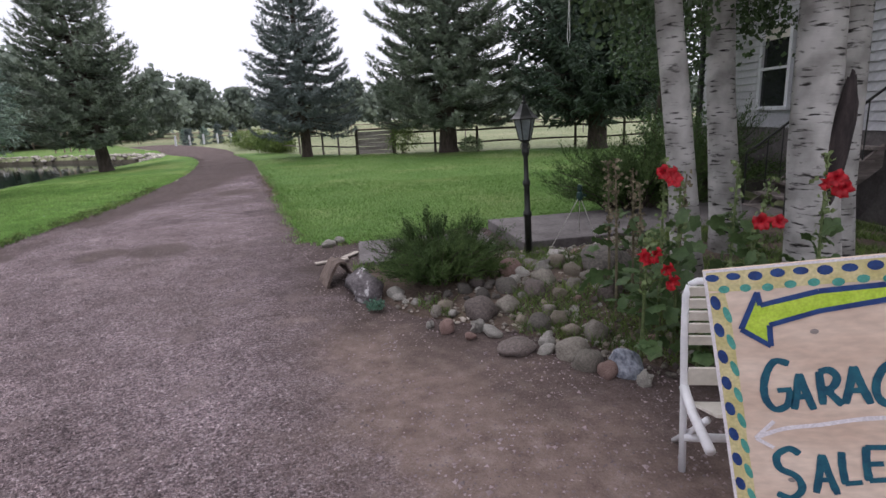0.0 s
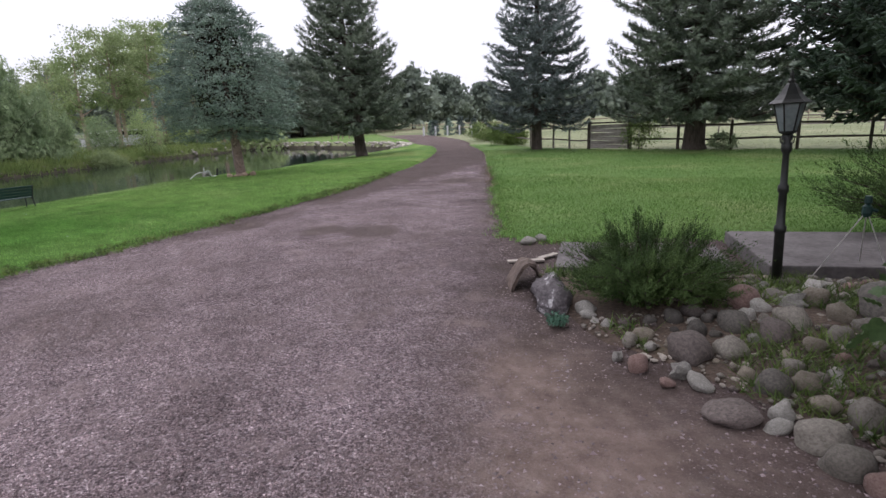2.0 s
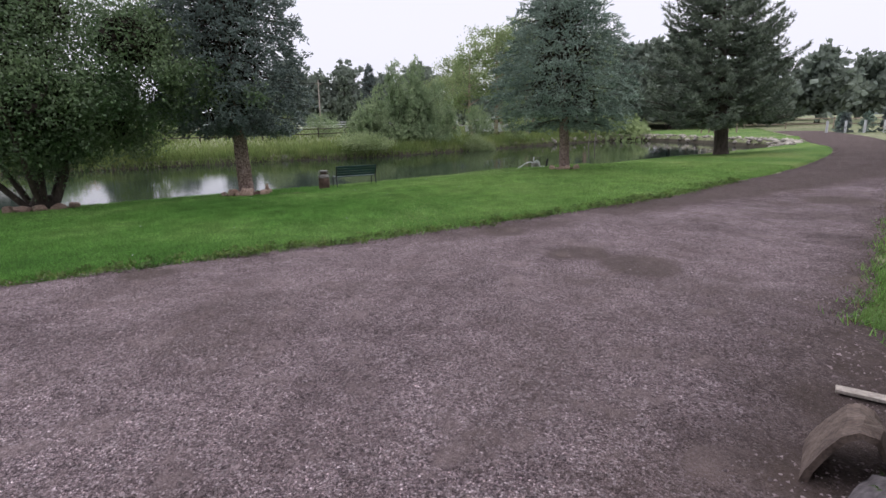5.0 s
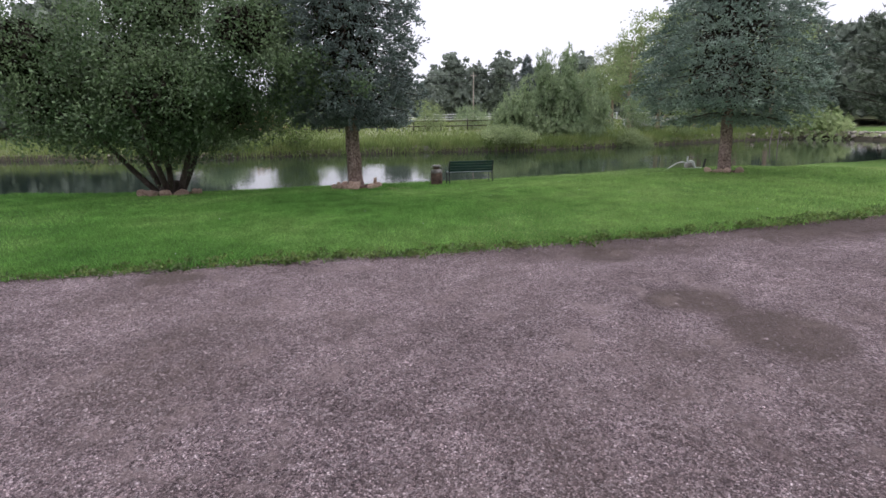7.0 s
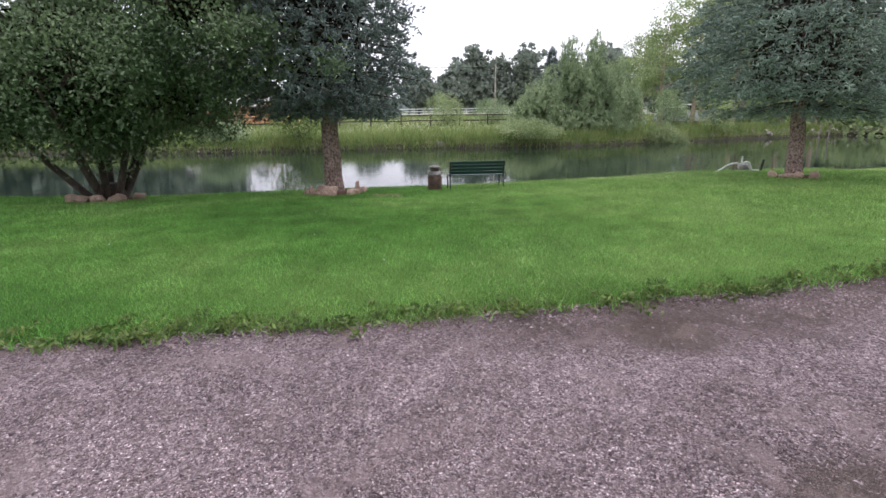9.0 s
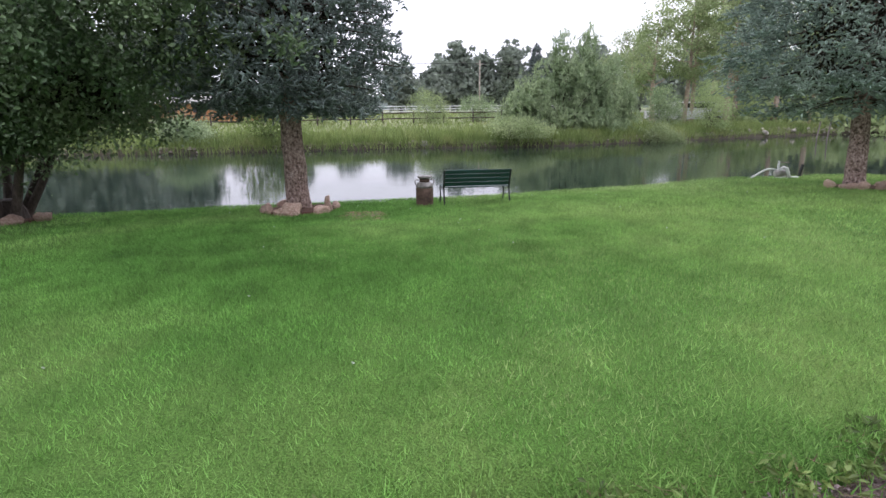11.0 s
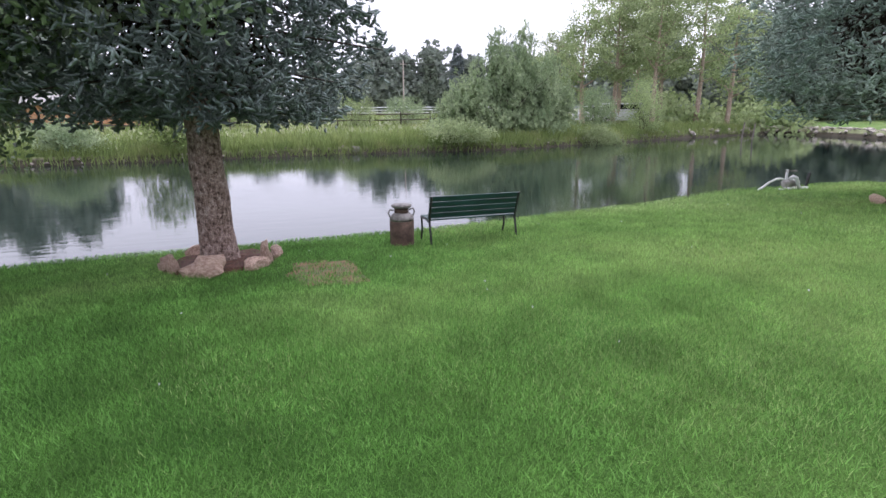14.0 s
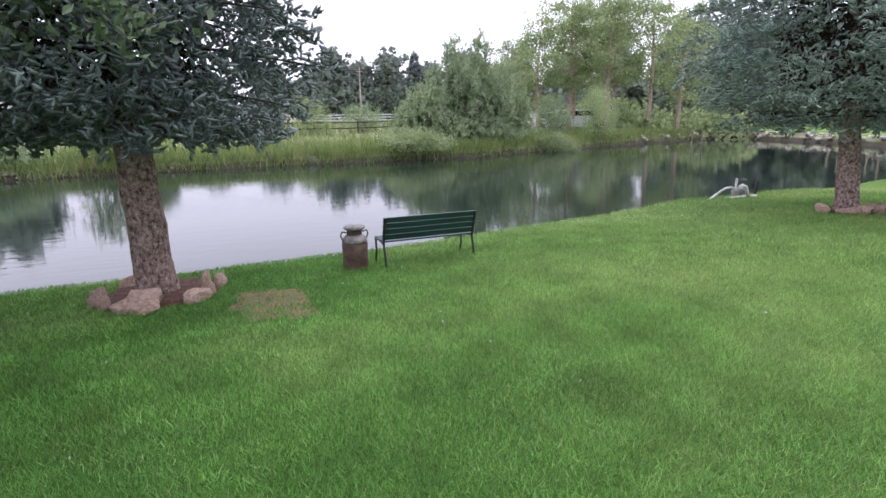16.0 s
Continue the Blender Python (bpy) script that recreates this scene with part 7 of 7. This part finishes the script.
for k in range(17):
    dot(0.03 + 0.071 * k, 0.03 + 0.006 * rnd.random(), 0.024, 0.014 + 0.005 * rnd.random(), M["blue_paint"], -0.1)
    dot(0.065 + 0.071 * k, 0.075 + 0.01 * rnd.random(), 0.019, 0.015, M["sea_paint"])
for k in range(10):
    dot(0.03, 0.13 + 0.11 * k, 0.017, 0.030, M["blue_paint"], 0.2)
    dot(0.065, 0.18 + 0.11 * k, 0.012, 0.034, M["sea_paint"], 0.25)
arrow_edge = [(0.104, 0.241), (0.171, 0.099), (0.176, 0.150), (0.36, 0.111), (0.55, 0.104), (1.0, 0.16), (1.0, 0.215), (0.55, 0.158), (0.356, 0.185), (0.198, 0.229), (0.195, 0.312)]
bm = bmesh.new()
bm.faces.new([bm.verts.new((x, -y, 0.002)) for x, y in arrow_edge])
bmesh.ops.triangulate(bm, faces=bm.faces[:])
bmesh.ops.recalc_face_normals(bm, faces=bm.faces)
part("arrow", bm, M["lime_paint"], sign, "lime green arrow outlined in blue")
for a, b in zip(arrow_edge, arrow_edge[1:] + arrow_edge[:1]):
    part("arrow_outline", ribbon([a, b], 0.024, 0.0028), M["blue_paint"], sign, "blue arrow outline")
for g, x, y, w, h in (("G", 0.150, 0.375, 0.095, 0.195), ("A", 0.245, 0.425, 0.062, 0.145), ("R", 0.335, 0.415, 0.062, 0.135), ("A", 0.405, 0.40, 0.075, 0.145), ("G", 0.495, 0.395, 0.085, 0.15), ("E", 0.61, 0.39, 0.075, 0.15)):
    letter(g, x, y, w, h, 0.026, 0.0014, M["teal_paint"], sign)
for g, x, y, w, h in (("S", 0.155, 0.735, 0.095, 0.215), ("A", 0.285, 0.755, 0.068, 0.165), ("L", 0.375, 0.74, 0.062, 0.135), ("E", 0.45, 0.715, 0.068, 0.14)):
    letter(g, x, y, w, h, 0.026, 0.0014, M["teal_paint"], sign)
part("white_arrow", ribbon([(0.106, 0.694), (0.20, 0.652), (0.318, 0.632), (0.52, 0.598), (0.9, 0.60)], 0.017, 0.0014), M["chalk_paint"], sign, "white brushed arrow")
part("white_arrow", ribbon([(0.174, 0.620), (0.106, 0.694)], 0.02, 0.0020), M["chalk_paint"], sign, "white brushed arrow head")
part("white_arrow", ribbon([(0.106, 0.694), (0.163, 0.733)], 0.02, 0.0026), M["chalk_paint"], sign, "white brushed arrow head")

# ---------------------------------------------------------------- the house
house = thing("house", (6.45, 8.0, 0), "white clapboard house with sash window and porch steps", "house")
part("wall", box(bmesh.new(), (0.2, 10.5, 4.4), (0.12, 0.05, 2.1)), M["siding"], house)
part("gable_wall", box(bmesh.new(), (8, 0.2, 4.4), (4.02, 5.2, 2.1)), M["siding"], house)
part("foundation", box(bmesh.new(), (0.26, 10.6, 1.4), (0.13, 0.05, 0.55), bevel=0.01), M["concrete"], house)
bm = bmesh.new()
box(bm, (5.2, 11.4, 0.12), (1.9, 0.05, 5.55), (0, -26, 0))
part("roof", bm, M["roof"], house)
part("eave", box(bmesh.new(), (0.5, 11.3, 0.14), (-0.15, 0.05, 4.32), bevel=0.01), M["white_paint"], house)
bm = bmesh.new()
box(bm, (0.022, 10.5, 0.165), (0, 0, 0), (0, 11, 0), bevel=0.003)
clap = bpy.data.meshes.new("clapboard")
bm.to_mesh(clap)
bm.free()
clap.materials.append(M["siding"])
for k in range(22):
    ob = new("clapboard", clap)
    ob.parent = house
    ob.location = (-0.0, 0.05, 1.30 + 0.14 * k)
part("corner_board", box(bmesh.new(), (0.14, 0.14, 3.2), (-0.02, 5.32, 2.75), bevel=0.006), M["iron"], house, "dark corner downpipe")
for yw in (2.45, -1.4):
    win = new("window")
    win.parent = house
    win.location = (-0.06, yw, 0)
    frame_bm = bmesh.new()
    for size, at in (((0.07, 0.09, 1.5), (0, -0.44, 2.33)), ((0.07, 0.09, 1.5), (0, 0.44, 2.33)), ((0.07, 0.97, 0.10), (0, 0, 3.07)), ((0.10, 1.0, 0.07), (-0.01, 0, 1.58)), ((0.05, 0.8, 0.05), (0.0, 0, 2.3))):
        box(frame_bm, size, at, bevel=0.006)
    part("frame", frame_bm, M["white_paint"], win)
    part("pane", box(bmesh.new(), (0.012, 0.8, 0.68), (0.01, 0, 1.95)), M["dark_glass"], win)
    part("pane", box(bmesh.new(), (0.012, 0.8, 0.72), (0.022, 0, 2.67)), M["dark_glass"], win)
    part("blind", box(bmesh.new(), (0.01, 0.78, 0.22), (0.004, 0, 2.92)), M["cream_slat"], win, "half-raised pale blind")
steps = thing("porch_steps", (5.95, 8.35, level(5.95, 8.35)), "wooden porch steps with a black iron handrail", "steps")
for k in range(6):
    bm = bmesh.new()
    box(bm, (0.30, 1.2, 0.045), (-0.75 + 0.24 * k, 0, 0.18 + 0.185 * k), bevel=0.006)
    part("tread", bm, M["old_wood"], steps)
for y in (-0.55, 0.55):
    bm = bmesh.new()
    box(bm, (1.85, 0.05, 0.26), (-0.12, y, 0.52), (0, -37.5, 0))
    part("stringer", bm, M["old_wood"], steps)
    bm = bmesh.new()
    tube(bm, [(-0.85, y, 0.1), (-0.85, y, 1.05), (-0.7, y, 1.13), (0.5, y, 2.0)], 0.02, 8)
    for k in range(1, 5):
        tube(bm, [(-0.75 + 0.24 * k, y, 0.2 + 0.185 * k), (-0.75 + 0.24 * k, y, 1.10 + 0.173 * k)], 0.01, 6)
    part("handrail", bm, M["iron"], steps, "black iron handrail")

# ---------------------------------------------------------------- stones of the bed
rocks = [[rock_mesh(10 * c + k, ROCK[c], 0.30, 3, 0.6) if c or k % 2 else rock_mesh(10 * c + k, ROCK[c], 0.5, 2, 2.0) for k in range(4)] for c in range(7)]
BIG = [(-0.12, 4.59, 0.11, 0.07, 0), (0.03, 4.45, 0.15, 0.15, 1), (0.03, 5.01, 0.19, 0.11, 2), (0.09, 4.82, 0.13, 0.07, 0), (0.35, 4.74, 0.36, 0.22, 3), (0.62, 4.82, 0.26, 0.16, 4), (0.3, 4.42, 0.2, 0.13, 0), (0.41, 4.3, 0.24, 0.09, 0), (0.22, 4.25, 0.12, 0.06, 1),
       (0.87, 5.65, 0.23, 0.12, 0), (0.76, 5.76, 0.36, 0.24, 1), (1.01, 5.98, 0.25, 0.11, 4), (1.3, 5.9, 0.28, 0.18, 2), (1.07, 5.38, 0.32, 0.15, 4), (0.93, 5.12, 0.34, 0.15, 3), (0.67, 5.27, 0.32, 0.17, 5), (1.41, 6.3, 0.33, 0.16, 0), (0.78, 5.03, 0.11, 0.08, 0)]
BIG += [(0.96, 3.81, 0.31, 0.19, 4), (1.03, 3.61, 0.26, 0.17, 4), (1.27, 3.5, 0.27, 0.25, 6), (1.14, 3.49, 0.18, 0.14, 1), (1.34, 3.34, 0.15, 0.11, 0), (1.23, 4.1, 0.24, 0.18, 4), (1.05, 4.2, 0.24, 0.11, 2), (0.82, 4.03, 0.14, 0.14, 0), (0.82, 4.35, 0.26, 0.18, 5), (0.69, 4.46, 0.13, 0.12, 2),
        (1.0, 4.4, 0.19, 0.15, 2), (0.78, 3.89, 0.18, 0.07, 0), (0.56, 3.95, 0.34, 0.12, 3), (1.79, 5.61, 0.64, 0.35, 5), (1.56, 5.27, 0.32, 0.17, 4), (1.59, 4.84, 0.35, 0.2, 3), (2.01, 5.18, 0.28, 0.18, 4), (1.39, 5.51, 0.23, 0.18, 2), (1.12, 5.82, 0.25, 0.12, 0)]
rnd = random.Random(12)
placed = [(x, y, w) for x, y, w, h, c in BIG]
SPREAD = [(-0.55, 5.3), (0.0, 4.75), (0.6, 4.25), (1.2, 3.75), (1.75, 3.3), (2.2, 3.6), (2.4, 5.5), (2.7, 7.2), (1.6, 7.0), (0.6, 6.9), (0.6, 5.6)]
tries = 0
while len(placed) < 250 and tries < 14000:
    tries += 1
    x, y = rnd.uniform(-0.6, 2.9), rnd.uniform(3.2, 7.3)
    w = rnd.choice((0.06, 0.08, 0.1, 0.12, 0.16, 0.2) if y > 4.6 else (0.05, 0.06, 0.07, 0.09, 0.11))
    if inside(SPREAD, np.array([x]), np.array([y]))[0] < 0.02:
        continue
    if any(math.hypot(x - a, y - b) < 0.42 * (w + c) for a, b, c in placed):
        continue
    placed.append((x, y, w))
    BIG.append((x, y, w, w * rnd.uniform(0.5, 0.75), rnd.choice((0, 0, 1, 2, 3, 3, 4, 4, 4, 5))))
for k, (x, y, w, h, c) in enumerate(BIG):
    ob = new("stone", rocks[c][k % 4])
    ob.parent = bed
    z = level(x, y) + float(mound(np.array([x]), np.array([y]))[0])
    ob.matrix_basis = pose(x, y, z + h * 0.16, rnd.uniform(-28, 28), rnd.uniform(-28, 28), rnd.uniform(0, 360)) @ Matrix.Diagonal((w * 0.44, w * 0.44 * rnd.uniform(0.68, 0.95), h * 0.56, 1))
for x, y, w, c in ((-1.67, 8.0, 0.2, 0), (-1.55, 8.25, 0.17, 0), (-0.49, 5.52, 0.22, 0), (-0.45, 5.38, 0.12, 0)):
    ob = new("edge_stone", rocks[c][1])
    ob.matrix_basis = pose(x, y, level(x, y) + 0.07, 0, 0, 30 * w * 100) @ Matrix.Diagonal((w * 0.6, w * 0.4, w * 0.3, 1))
    tagged(ob, "loose pale stone at the edge of the drive", "stone", "loose edge stones")

# ---------------------------------------------------------------- grass, weeds and gravel
rng = np.random.default_rng(77)


def scatter(outline, low, high, count, margin=0.0):
    p = rng.uniform(low, high, (count, 2))
    return p[inside(outline, p[:, 0], p[:, 1]) > margin]


bare_outline = ragged(smooth_loop([(-15.35, 6.9), (-15.0, 6.5), (-14.3, 6.38), (-13.9, 6.78), (-14.15, 7.3), (-14.9, 7.45)], 4), 0.16, 0.3, 2)


def lawn_blades(outline, low, high, count, tall, wide, name, blade="blade", fade=0.0):
    p = scatter(outline, low, high, count)
    if fade:
        rim = np.minimum(np.minimum(p[:, 0] - low[0], high[0] - p[:, 0]), np.minimum(p[:, 1] - low[1], high[1] - p[:, 1]))
        p = p[rng.uniform(0, 1, len(p)) < step(0, fade, rim)]
    worn = np.hypot((p[:, 0] + 14.6) / 0.98, (p[:, 1] - 6.92) / 0.68)
    thin = worn < 1.6
    worn[thin] += 0.9 * np.array([noise.noise((a * 3.1, b * 3.1, 8.0)) for a, b in p[thin]])
    p = p[rng.uniform(0, 1, len(p)) < 0.12 + 0.88 * step(0.1, 0.95, worn)]
    z = height(p[:, 0], p[:, 1]) + 0.065 * np.clip(0.25 + 0.75 * step(0, 0.12, inside(outline, p[:, 0], p[:, 1])), 0, 1) - 0.006
    dry = np.array([noise.noise((a * 0.45, b * 0.45, 2.0)) for a, b in p]) * 3.0 + p[:, 1]
    pale = (rng.uniform(0, 1, len(p)) < 0.8 * step(6.5, 11.5, dry)) & (p[:, 0] < -7)
    if pale.sum() > 500:
        blades(rng, p[pale, 0], p[pale, 1], z[pale], tall, wide, M["blade_pale"], name, "short mown yellowing lawn grass", 0.5)
        p, z = p[~pale], z[~pale]
    blades(rng, p[:, 0], p[:, 1], z, tall, wide, M[blade], name, "short mown green lawn grass", 0.5)


lawn_blades(lawn_outline, (-13.0, 1.0), (-7.6, 12.5), 170000, 0.045, 0.007, "lawn_grass")
lawn_blades(lawn_outline, (-14.6, 2.8), (-9.4, 11.2), 330000, 0.042, 0.0065, "lawn_grass", fade=2.2)
lawn_blades(lawn_outline, (-17.6, 2.0), (-12.4, 14.0), 130000, 0.045, 0.009, "lawn_grass", fade=1.8)
lawn_blades(lawn_outline, (-17.6, -3.0), (-13.0, 20.0), 90000, 0.05, 0.011, "lawn_grass")
lawn_blades(lawn_outline, (-13.0, 12.5), (-7.6, 22.0), 45000, 0.05, 0.014, "lawn_grass")
lawn_blades(lawn_outline, (-17.0, -6.0), (-7.6, 1.0), 40000, 0.05, 0.014, "lawn_grass")
lawn_blades(east_outline, (-5.0, 8.0), (6.0, 16.0), 90000, 0.045, 0.010, "lawn_grass", "blade_east")
lawn_blades(east_outline, (-10.0, 16.0), (9.0, 28.5), 60000, 0.04, 0.016, "lawn_grass", "blade_east")
M["straw"] = surface("dead_straw", [(0.35, (0.06, 0.045, 0.025)), (0.65, (0.20, 0.15, 0.085))], 3.0, rough=0.9, island=0.4)
M["thatch"] = plain("dry_thatch", (0.235, 0.135, 0.078), (0.09, 0.135, 0.042), 7.0, 0.95, 0.8, 60, 0.02, fine=0.4)
patch("bare_patch", bare_outline, flat(0.069), 0.12, M["thatch"], "worn reddish bare patch in the lawn", "bare patch", 0.0)
# longer tufts at the edges of the lawns
edge = np.array([q for q in lawn_outline if -9.5 < q[0] < -7.3 and -4 < q[1] < 18] + [q for q in east_outline if q[1] < 14 and q[0] < 4])
p = np.repeat(edge, 60, 0) + rng.normal(size=(len(edge) * 60, 2)) * 0.09
blades(rng, p[:, 0], p[:, 1], height(p[:, 0], p[:, 1]) + 0.02, 0.085, 0.011, M["blade"], "edge_grass", "longer ragged grass along the lawn edge", 0.6)
# low broad-leaved weeds and dead grass on the lip between lawn and gravel
lip = np.array([q for q in lawn_outline if -9.5 < q[0] < -7.3 and -2 < q[1] < 17])
lip_east = np.array([q for q in east_outline if q[1] < 20 and q[0] < -1.0])
pick = lip[rng.integers(0, len(lip), 260)] + rng.normal(size=(260, 2)) * 0.13
c = np.repeat(pick, 22, 0) + rng.normal(size=(260 * 22, 2)) * np.repeat(rng.uniform(0.02, 0.07, 260), 22)[:, None]
v, f = leaves(rng, np.column_stack([c, height(c[:, 0], c[:, 1]) + 0.05 + rng.uniform(0, 0.05, len(c))]), 0.055, 0.4, -0.3)
tagged(new("edge_weeds", mesh_of("edge_weeds", v, f, M["weed"])), "dandelion-like weeds along the lawn edge", "weeds", kind="stuff")
both_lips = np.concatenate([lip, lip_east])
p = np.repeat(both_lips, 46, 0) + rng.normal(size=(len(both_lips) * 46, 2)) * 0.12
blades(rng, p[:, 0], p[:, 1], height(p[:, 0], p[:, 1]) + 0.02, 0.05, 0.012, M["straw"], "dead_grass", "brown dead grass on the lawn's lip", 1.3)
p = scatter(lawn_outline, (-16, 2), (-8, 16), 26, 0.3)
v, f = leaves(rng, np.repeat(np.column_stack([p, height(p[:, 0], p[:, 1]) + 0.115]), 7, 0) + rng.normal(size=(len(p) * 7, 3)) * 0.004, 0.012, 0.7)
tagged(new("clover_flowers", mesh_of("clover_flowers", v, f, M["white_paint"])), "tiny white clover flowers in the lawn", "flowers", kind="stuff")
p = scatter(SPREAD, (-0.7, 3.1), (2.9, 7.3), 2600, -0.05)
heap("bed_pebbles", np.column_stack([p, height(p[:, 0], p[:, 1]) + mound(p[:, 0], p[:, 1])]), rng.uniform(0.008, 0.032, len(p)) * rng.uniform(0.6, 1.0, len(p)), M["bank_rock"], "small loose pebbles between the bed stones", 8)
# weeds among the stones
p = scatter(BED, (-1.2, 2.0), (6.2, 9.0), 70000, 0.10)
patchy = np.array([noise.noise((a * 1.4, b * 1.4, 4.0)) for a, b in p]) > -0.12
p = p[patchy]
z = height(p[:, 0], p[:, 1]) + mound(p[:, 0], p[:, 1])
blades(rng, p[:, 0], p[:, 1], z - 0.01, 0.105, 0.014, M["weed"], "bed_weeds", "low green weeds between the bed stones", 0.8)
# gravel chips
p = np.concatenate([scatter(road_outline, (-7.9, 0.2), (2.0, 11.0), 60000), scatter(road_outline, (-7.8, 2.5), (-2.6, 10.5), 56000)])
p = p[(p[:, 0] + 0.333 * p[:, 1] < 0.15) | (rng.uniform(0, 1, len(p)) < 0.8)]
bald = np.array([noise.noise((a * 0.9, b * 0.9, 6.0)) + 0.5 * noise.noise((a * 2.7, b * 2.7, 1.0)) for a, b in p])
for x, y, reach in ((-4.45, 8.35, 0.8), (-5.2, 8.15, 0.6), (-7.0, 8.3, 0.6)):
    bald -= 1.2 * step(reach * 1.3, reach * 0.5, np.hypot(p[:, 0] - x, p[:, 1] - y))
p = p[rng.uniform(0, 1, len(p)) < 0.12 + 0.88 * step(-0.45, 0.1, bald)]
n = len(p)
s = rng.uniform(0.0045, 0.0125, (n, 1)) * (1 + 0.6 * (rng.uniform(0, 1, (n, 1)) > 0.93))
spike = np.array([(1, 0, 0), (-0.5, 0.87, 0), (-0.5, -0.87, 0), (0.1, 0.1, 0.85)], float)
tri = np.array([(0, 1, 3), (1, 2, 3), (2, 0, 3)])
a = rng.uniform(0, 6.283, n)
v = spike[None] * s[:, None, :] * rng.uniform(0.6, 1.4, (n, 4, 1)) * np.array([1.15, 0.95, 0.8])
v = np.stack([v[..., 0] * np.cos(a)[:, None] - v[..., 1] * np.sin(a)[:, None], v[..., 0] * np.sin(a)[:, None] + v[..., 1] * np.cos(a)[:, None], v[..., 2]], -1)
v += np.column_stack([p, height(p[:, 0], p[:, 1]) + ruts(p[:, 0], p[:, 1])])[:, None, :]
tagged(new("gravel_chips", mesh_of("gravel_chips", v.reshape(-1, 3), (tri[None] + (np.arange(n) * 4)[:, None, None]).reshape(-1, 3), M["stone_chip"])), "loose angular pink and grey gravel chips", "gravel", kind="stuff")
